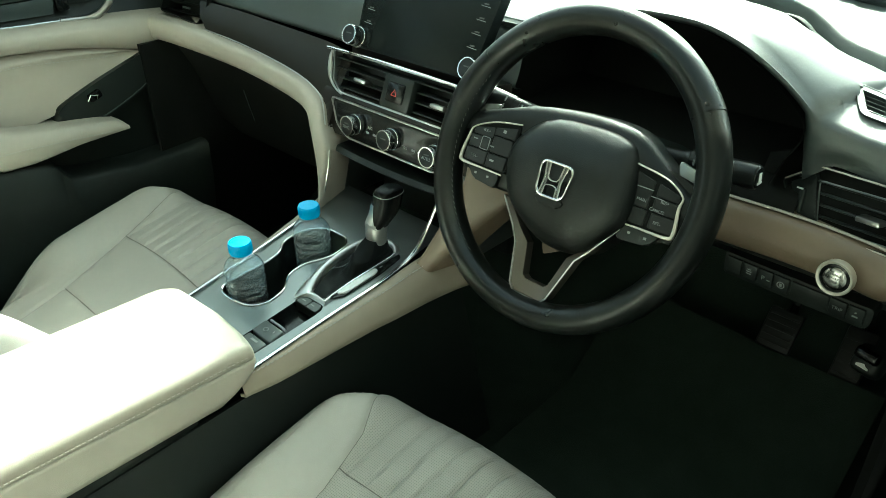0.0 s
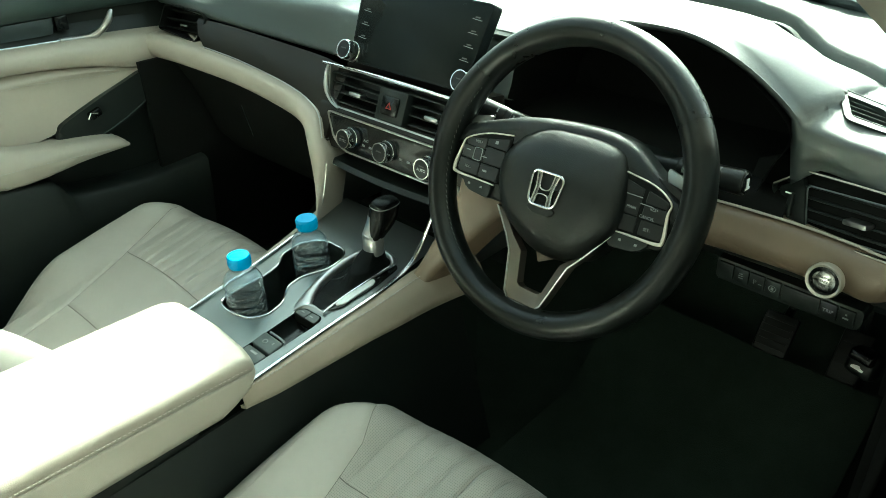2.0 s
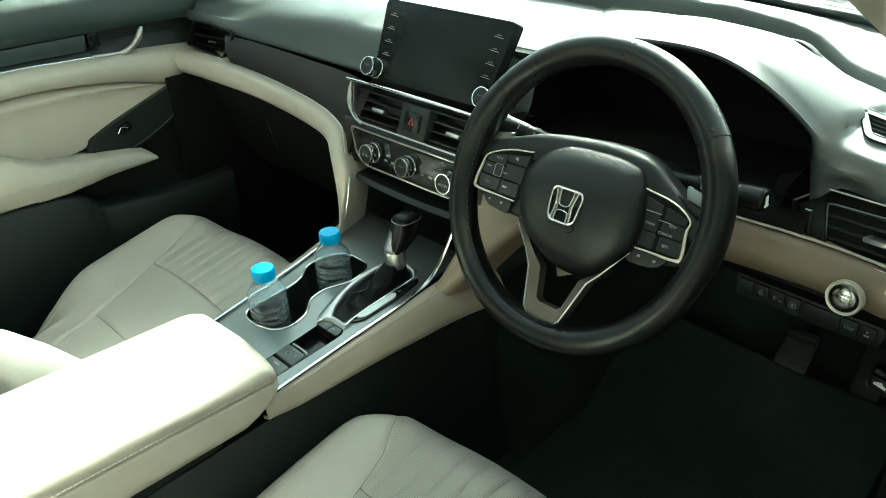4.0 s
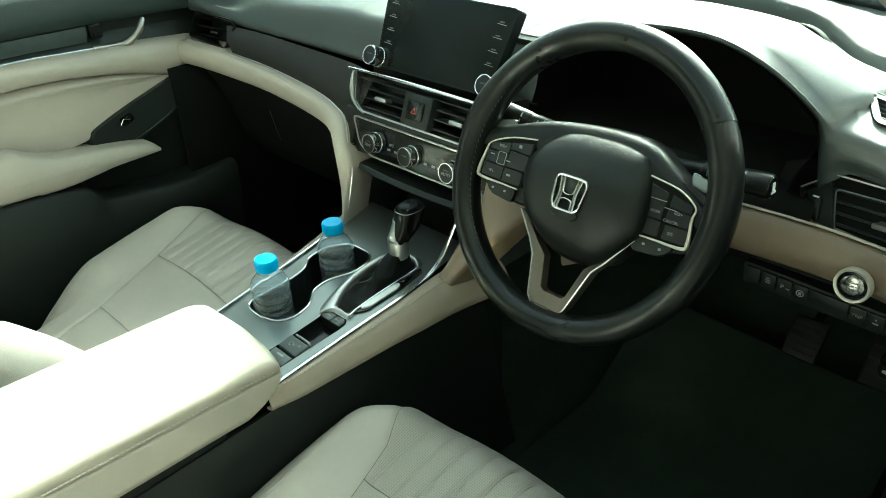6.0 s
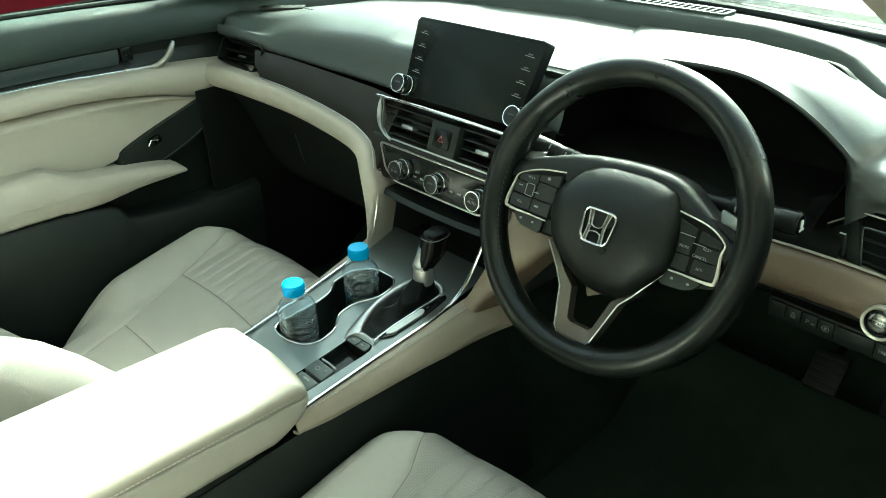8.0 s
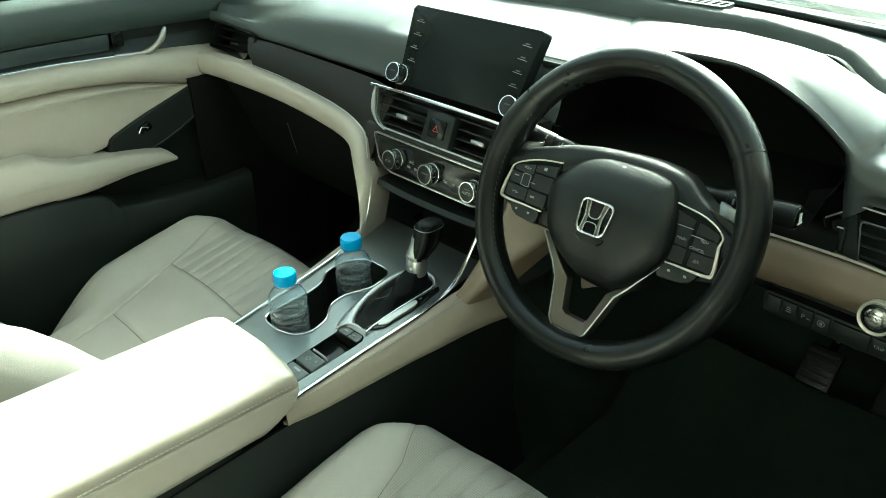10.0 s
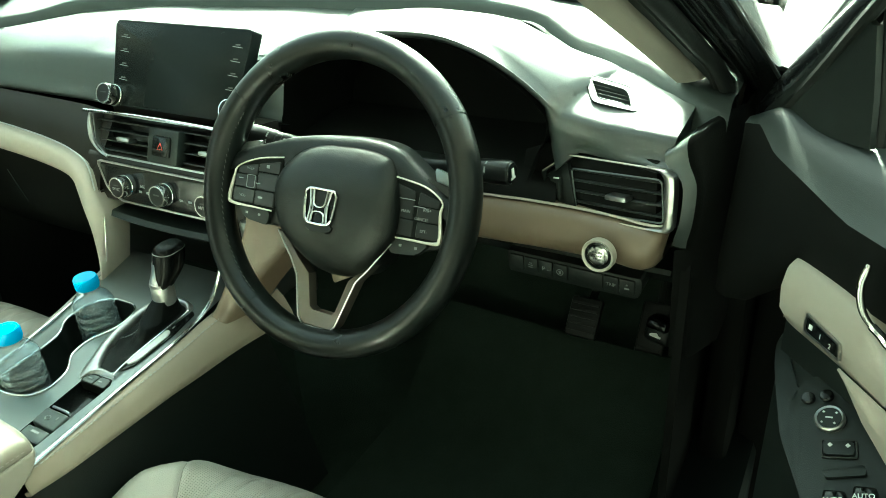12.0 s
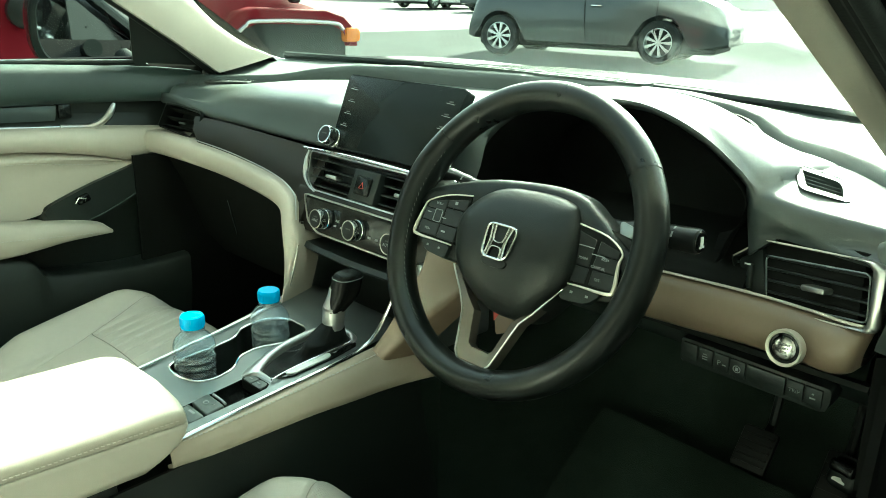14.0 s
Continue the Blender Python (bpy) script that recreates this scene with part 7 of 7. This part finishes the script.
# window frame, corner cover and glass
FR = smooth_line([(-0.030, 0.055, 0.895), (0.030, 0.052, 0.965), (0.085, 0.048, 1.035), (0.20, 0.03, 1.16), (0.34, 0.0, 1.30), (0.55, -0.03, 1.39), (1.0, -0.03, 1.40)], 30)
opart("window_frame", tube(FR, 0.016, 10, squash=1.4), PAINT_DARK, "glossy black window frame")
opart("frame_seal", tube([p + Vector((0.012, -0.018, -0.010)) for p in FR], 0.006, 8), RUBBER, "black frame seal")
opart("corner_cover", grid([[(-0.02, 0.040, 0.905), (0.03, 0.038, 0.955), (0.082, 0.036, 1.02)], [(0.05, 0.036, 0.908), (0.07, 0.036, 0.95), (0.095, 0.036, 1.01)], [(0.118, 0.036, 0.915), (0.112, 0.036, 0.955), (0.100, 0.036, 1.01)]], thick=0.006), BLACK, "black triangular corner cover")
opart("corner_post", tube([(0.116, 0.045, 0.912), (0.098, 0.042, 1.03)], 0.006, 8), RUBBER)
g2 = opart("window_pane", grid([[(0.12, 0.062, 0.92), (0.105, 0.055, 1.03), (0.20, 0.035, 1.14)], [(0.5, 0.062, 0.93), (0.5, 0.045, 1.15), (0.5, -0.02, 1.37)], [(1.0, 0.062, 0.93), (1.0, 0.04, 1.15), (1.0, -0.02, 1.37)]], thick=0.003), WINDOW, "clear side window")
g2.visible_shadow = False
opart("bright_sill", tube([(0.115, 0.05, 0.929), (0.5, 0.048, 0.936), (1.0, 0.048, 0.94)], 0.004, 8), CHROME, "chrome strip below the window")
dm = thing("side_mirror", "dark bronze door mirror beside the open door", "mirror", "door mirrors", at=(0.93, 0.250, 0.900))
mm = Matrix.Rotation(radians(-20), 4, "Z")
rows = []
for d, s in ((0.0, 1.0), (0.02, 1.04), (0.06, 0.98), (0.10, 0.75), (0.125, 0.35), (0.13, 0.05)):
    rows.append([mm @ Vector((0.115 * s * math.copysign(abs(math.cos(t)) ** 0.65, math.cos(t)), d, 0.085 * s * math.copysign(abs(math.sin(t)) ** 0.7, math.sin(t)))) for t in [2 * math.pi * k / 32 for k in range(32)]])
part("housing", grid(rows, close_v=True), PAINT_OWN, dm, "dark bronze mirror housing", angle=70)
rows = [[mm @ Vector((0.105 * s * math.copysign(abs(math.cos(t)) ** 0.65, math.cos(t)), 0.004, 0.075 * s * math.copysign(abs(math.sin(t)) ** 0.7, math.sin(t)))) for t in [2 * math.pi * k / 32 for k in range(32)]] for s in (1.0, 0.02)]
part("mirror_pane", grid(rows, close_v=True), MIRROR, dm, "mirror glass")
part("foot", tube([(-0.04, 0.05, -0.06), (-0.06, 0.0, -0.08), (-0.075, -0.06, -0.08)], 0.022, 10), BLACK, dm, "black mirror foot")

# ---- wipers ----
def wiper(x0, x1, lift):
    w_ = thing("wiper", "black windscreen wiper with thin arm", "wiper", "wipers", at=(x0, base_y(x0) + 0.045, BASE_Z + 0.01))
    W0 = Vector(w_.location)
    pts = [(x0 + (x1 - x0) * f, base_y(x0 + (x1 - x0) * f) + 0.060 - 0.01 * f, BASE_Z - 0.004 + lift * f) for f in [k / 10 for k in range(11)]]
    part("arm", tube([Vector(p) - W0 + Vector((0, 0, 0.006)) for p in pts[:8]], 0.004, 6), BLACK, w_, "thin black arm")
    part("blade", tube([Vector(p) - W0 + Vector((0, -0.008, 0.002)) for p in pts[3:]], 0.005, 6), RUBBER, w_, "black rubber blade")


wiper(0.56, 0.02, 0.002)
wiper(-0.05, -0.52, 0.002)


# ---- parked cars ----
def road_wheel(name, r, w, m, parent, spokes=10, rim_mat=ALLOY):
    loop = [(r * 0.66, -w / 2), (r * 0.90, -w / 2), (r * 0.98, -w * 0.40), (r, -w * 0.25), (r, w * 0.25), (r * 0.98, w * 0.40), (r * 0.90, w / 2), (r * 0.66, w / 2)]
    bm = grid([[(a * math.cos(2 * math.pi * k / 36), a * math.sin(2 * math.pi * k / 36), b) for k in range(36)] for a, b in loop], close_u=True, close_v=True)
    bmesh.ops.transform(bm, matrix=m, verts=bm.verts)
    tyre = part(name, bm, RUBBER, parent, "black tyre")
    part("rim", lathe([(r * 0.68, -w * 0.3), (r * 0.68, w * 0.45), (r * 0.62, w * 0.48), (r * 0.60, w * 0.3), (r * 0.60, -w * 0.2), (0.02, -w * 0.2)], m, 32), rim_mat, tyre, "alloy rim")
    for k in range(spokes):
        a = 2 * math.pi * k / spokes
        part("spoke", plate([(r * 0.08, -r * 0.03), (r * 0.62, -r * 0.085), (r * 0.62, r * 0.085), (r * 0.08, r * 0.03)], 0.02, m @ Matrix.Rotation(a, 4, "Z") @ Matrix.Translation((0, 0, w * 0.42)), 0.004, 1), rim_mat, tyre)
    part("hub_cap", lathe([(r * 0.14, w * 0.38), (r * 0.13, w * 0.46), (0, w * 0.47)], m, 16), rim_mat, tyre)
    # dark disc stands in for the shade behind the spokes
    part("inner_shade", lathe([(r * 0.6, -w * 0.15), (0.0, -w * 0.15)], m, 24), RUBBER, tyre)
    return tyre


def car(label, at, turn, length, width, profile, belt, roof, paint, wheels, wr, windows=True, extra=None, spokes=10):
    """A parked car: lofted body, glasshouse, wheels, lamps. profile: (share of length, height of bonnet or belt line); the nose at x = +length / 2."""
    c = thing("parked_car", label, "car", "parked cars", at=at)
    c.rotation_euler = (0, 0, turn)
    L, W = length, width
    rows = []
    xs = [k / 40 for k in range(41)]
    for f in xs:
        x = (f - 0.5) * L
        top = float(np.interp(f, [p[0] for p in profile], [p[1] for p in profile]))
        end = min(1, (0.04 + min(f, 1 - f)) / 0.12) ** 0.5
        hw = W / 2 * (0.80 + 0.20 * end)
        low = 0.22 + 0.12 * (1 - end)
        for wx in wheels:
            d = abs(x - wx)
            if d < wr * 1.18:
                low = max(low, math.sqrt((wr * 1.18) ** 2 - d * d) + wr * 0.92)
        rows.append([(x, -hw * 0.9, low), (x, -hw, low + 0.03), (x, -hw * 1.0, max(low + 0.05, 0.45 * top + 0.1)), (x, -hw * 0.985, max(low + 0.06, top - 0.10)), (x, -hw * 0.93, top - 0.02), (x, -hw * 0.7, top), (x, 0, top + 0.015), (x, hw * 0.7, top), (x, hw * 0.93, top - 0.02), (x, hw * 0.985, max(low + 0.06, top - 0.10)), (x, hw, max(low + 0.05, 0.45 * top + 0.1)), (x, hw, low + 0.03), (x, hw * 0.9, low)])
    bm = grid(rows, close_v=True)
    bm.verts.ensure_lookup_table()
    bm.faces.new(bm.verts[:13])
    bm.faces.new(bm.verts[-13:])
    body = part("body", bm, paint, c, "painted body", angle=45)
    part("underbody", span(-L * 0.46, L * 0.46, -W * 0.42, W * 0.42, 0.16, 0.40, 0.05), RUBBER, c, "dark underbody")
    rows = []
    for f, z, s in roof:
        x = (f - 0.5) * L
        zb = float(np.interp(f, [p[0] for p in profile], [p[1] for p in profile])) - 0.01
        hw = W / 2
        rows.append([(x, -hw * 0.94, zb), (x, -hw * s, z - 0.06), (x, -hw * s * 0.9, z), (x, 0, z + 0.02), (x, hw * s * 0.9, z), (x, hw * s, z - 0.06), (x, hw * 0.94, zb)])
    part("glasshouse", grid(rows), TINT, c, "dark tinted windows", angle=50)
    rows2 = [[(p[0], p[1] * 1.01, p[2] + 0.012) for p in r[1:6]] for r in rows[1:-1]]
    part("roof", grid(rows2, thick=0.01), paint, c, "painted roof")
    for sgn in (-1, 1):
        for f in [r[0] for r in roof[1:-1]][::2]:
            i = [r[0] for r in roof].index(f)
            part("window_post", tube([(rows[i][0][0], sgn * W / 2 * 0.95, rows[i][0][2]), (rows[i][1][0], sgn * abs(rows[i][1][1]) * 1.01, rows[i][1][2])], 0.035, 6), paint, c)
    for wx in wheels:
        for sgn in (-1, 1):
            road_wheel("wheel", wr, 0.2, Matrix.Translation((wx, sgn * (W / 2 - 0.10), wr)) @ Matrix.Rotation(radians(-90 * sgn), 4, "X"), c, spokes)
    if extra:
        extra(c, L, W)
    return c


def hatch_bits(c, L, W):
    for s in (-1, 1):
        out_m = Matrix(((1, 0, 0, 0), (0, 0, s, s * W * 0.488), (0, 1, 0, 0), (0, 0, 0, 1)))
        lamp = part("headlamp", plate(rounded([(1.24, 0.93), (1.34, 0.85), (1.62, 0.74), (1.90, 0.68), (1.93, 0.72), (1.70, 0.86), (1.45, 0.95)], 0.02)[::s], 0.20, out_m @ Matrix.Rotation(radians(9), 4, "Y"), 0.012, 2), LAMPGLASS, c, "clear headlamp")
        part("lamp_bowl", lathe([(0.05, 0.0), (0.045, 0.012), (0, 0.02)], out_m @ Matrix.Translation((1.52, 0.84, -0.035)), 16), CHROME, lamp, "bright round reflector")
        part("door_line", tube([(-0.05, s * W * 0.502, 0.35), (-0.08, s * W * 0.505, 0.85)], 0.006, 5), RUBBER, c)
        part("door_line", tube([(0.95, s * W * 0.502, 0.35), (0.98, s * W * 0.503, 0.85)], 0.006, 5), RUBBER, c)
        part("door_handle", rbox(0.16, 0.03, 0.03, Matrix.Translation((0.10, s * W * 0.507, 0.78)), 0.01), CHROME, c)
        part("door_mirror", rbox(0.10, 0.20, 0.13, Matrix.Translation((L * 0.22, s * W * 0.57, 0.98)), 0.03), PAINT_GREY, c)


HATCH_P = [(0, 0.55), (0.02, 0.80), (0.06, 0.92), (0.3, 0.97), (0.66, 1.00), (0.80, 0.98), (0.90, 0.90), (0.96, 0.78), (0.985, 0.64), (1.0, 0.45)]
HATCH_R = [(0.03, 0.93, 0.92), (0.10, 1.35, 0.80), (0.25, 1.50, 0.78), (0.45, 1.52, 0.78), (0.60, 1.44, 0.78), (0.80, 0.98, 0.88)]


def on_ground(x, y):
    return (x, y, ground_z(x, y))


car("charcoal hatchback with multi-spoke alloy wheels parked across the way", on_ground(-6.11, 9.87), radians(17), 3.95, 1.70, HATCH_P, 0.9, HATCH_R, PAINT_GREY, (-1.43, 1.03), 0.305, extra=hatch_bits, spokes=9)


def jeep_bits(c, L, W):
    for s in (-1, 1):
        out_m = Matrix(((1, 0, 0, 0), (0, 0, s, s * W * 0.5), (0, 1, 0, 0), (0, 0, 0, 1)))
        flare = [(1.16, 0.60), (1.24, 0.86), (1.33, 0.955), (1.42, 0.975), (1.80, 0.970), (1.90, 0.945), (1.97, 0.885), (1.985, 0.80), (1.92, 0.80), (1.90, 0.885), (1.83, 0.915), (1.42, 0.920), (1.35, 0.895), (1.28, 0.82), (1.22, 0.60)]
        fl = part("front_wing", plate(flare[::s], 0.30, out_m @ Matrix.Translation((0, 0, 0.035)), 0.016, 3), PAINT_RED, c, "red front wing over the wheel")
        part("wing_edge", tube([out_m @ Vector((p.x, p.y, 0.036)) for p in smooth_line([(1.23, 0.66, 0), (1.29, 0.82, 0), (1.36, 0.892, 0), (1.43, 0.916, 0), (1.82, 0.911, 0), (1.89, 0.882, 0)], 24)], 0.010, 8), SATIN, fl, "pale lip of the wing")
        part("wheel_arch", plate([(1.20, 0.45), (1.28, 0.82), (1.38, 0.92), (1.84, 0.92), (1.93, 0.86), (1.94, 0.45)][::s], 0.10, out_m @ Matrix.Translation((0, 0, 0.008)), 0.01, 1), RUBBER, c, "dark wheel arch lining")
        part("indicator", rbox(0.09, 0.10, 0.075, Matrix.Translation((1.945, s * W * 0.5, 0.855)), 0.02), ORANGE, c, "amber corner lamp")
        part("bonnet_catch", rbox(0.05, 0.05, 0.08, Matrix.Translation((1.66, s * W * 0.485, 1.035)), 0.015), BLACK, c, "black bonnet catch")
        part("hinge_latch", lathe([(0.06, 0), (0.06, 0.03), (0.03, 0.05), (0, 0.05)], Matrix.Translation((0.5, s * W * 0.5, 0.94)) @ Matrix.Rotation(radians(-90 * s), 4, "X"), 16), BLACK, c, "round black cap")
    part("bumper", rbox(0.24, W * 0.98, 0.20, Matrix.Translation((L * 0.50, 0, 0.58)), 0.09, 4), RUBBER, c, "black front bumper")


JEEP_P = [(0, 0.7), (0.01, 1.05), (0.05, 1.10), (0.45, 1.12), (0.60, 1.10), (0.70, 1.08), (0.90, 1.04), (0.97, 0.98), (0.99, 0.90), (1.0, 0.70)]
JEEP_R = [(0.02, 1.08, 0.94), (0.05, 1.70, 0.86), (0.25, 1.76, 0.86), (0.45, 1.76, 0.86), (0.58, 1.70, 0.86), (0.68, 1.06, 0.90)]
car("bright red off-roader with black bumper parked alongside", on_ground(-3.05, -0.22), radians(90), 4.0, 1.70, JEEP_P, 1.1, JEEP_R, PAINT_RED, (-1.0, 1.50), 0.36, extra=jeep_bits, spokes=6)
SED_P = [(0, 0.6), (0.03, 0.88), (0.16, 0.95), (0.3, 0.95), (0.68, 0.92), (0.9, 0.78), (0.98, 0.62), (1.0, 0.45)]
SED_R = [(0.13, 0.94, 0.92), (0.28, 1.36, 0.78), (0.45, 1.44, 0.76), (0.58, 1.38, 0.76), (0.76, 0.90, 0.88)]
for i, (x, y, a, p, lab) in enumerate(((-22.0, 22.0, 95, PAINT_WHITE, "white saloon parked far off"), (-18.8, 22.6, 97, PAINT_GREY, "grey saloon parked far off"), (-15.6, 23.2, 95, PAINT_WHITE, "white saloon in a far row"), (-12.2, 23.6, 96, PAINT_DARK, "black saloon in a far row"))):
    car(lab, on_ground(x, y), radians(a), 4.3, 1.72, SED_P, 0.9, SED_R, p, (-1.3, 1.3), 0.31, spokes=8)
car("grey off-roader with mesh alloy wheels parked ahead", on_ground(0.30, 10.7), radians(188), 4.4, 1.85, [(0, 0.8), (0.03, 1.0), (0.3, 1.08), (0.65, 1.05), (0.85, 0.98), (0.97, 0.85), (1.0, 0.6)], 1.0,
    [(0.04, 1.02, 0.92), (0.10, 1.55, 0.82), (0.3, 1.66, 0.82), (0.5, 1.66, 0.82), (0.6, 1.58, 0.82), (0.74, 1.06, 0.9)], PAINT_GREY, (-1.38, 1.38), 0.40, spokes=14)

tagged(part("road", grid([[(x, y, ground_z(x, y) + 0.006) for y in (3.5, 8.0, 13.2 + 0.45 * (x + 12))] for x in (-12.0, -9.0, 0.0, 12.0, 30.0)], thick=0.003), ROAD), "dark asphalt lane ahead of the car", "road", kind="structure")
# low kerb and pale wall far off that close the car park
bm = join(span(-60, 60, 0, 0.3, -1.0, 3.2, 0.02), span(-60, 60, -0.05, 0.35, 3.2, 3.4, 0.02))
bmesh.ops.transform(bm, matrix=Matrix.Translation((-25, 34, ground_z(-25, 34))) @ Matrix.Rotation(radians(40), 4, "Z"), verts=bm.verts)
tagged(part("wall_north", bm, CONCRETE), "pale concrete boundary wall", "wall", kind="structure")

# unseen building added behind the camera, to cut light from the driver's side
light_block = thing("building", "unseen dark stone building added to block side light", "building", at=(3.2, -4.0, 0.0))
part("wall", span(0.0, 0.4, -9.0, 4.6, -0.3, 9.0, 0.02), STONE, light_block, "stone wall of the added building")
part("wall", span(-8.5, 0.0, -3.4, -3.0, -0.3, 9.0, 0.02), STONE, light_block, "stone return wall of the added building")
for k in range(5):
    wn_ = part("window", span(-0.03, 0.02, -8.0 + 2.5 * k, -6.8 + 2.5 * k, 1.0, 2.4, 0.01), BLACK, light_block, "dark framed window of the added building")
    part("pane", span(-0.035, -0.028, -7.95 + 2.5 * k, -6.85 + 2.5 * k, 1.05, 2.35, 0.0), TINT, wn_)

# paved strip on the driver's side: each slab set with open joints
pave = tagged(part("pavement", grid([[(x, y, ground_z(x, y) + 0.004) for y in (-3.2, 0.0, 4.0)] for x in (1.05, 2.0, 3.15)], thick=0.002), STONE), "slab paving beside the car, greyed down for shade", "pavement", kind="structure")
slab_mesh = None
for i in range(4):
    for j in range(17):
        x, y = 1.32 + 0.525 * i, -2.95 + 0.41 * j + 0.20 * (i % 2)
        m = Matrix.Translation((x, y, ground_z(x, y) + 0.012))
        if slab_mesh is None:
            ob = part("slab", rbox(0.515, 0.40, 0.02, Matrix.Rotation(math.atan(SLOPE * UPHILL.y), 4, "X") @ Matrix.Rotation(-math.atan(SLOPE * UPHILL.x), 4, "Y"), 0.006, 1), SLAB, pave)
            slab_mesh = ob.data
        else:
            ob = bpy.data.objects.new("slab", slab_mesh)
            scene.collection.objects.link(ob)
            ob.parent = pave
        ob.matrix_world = m
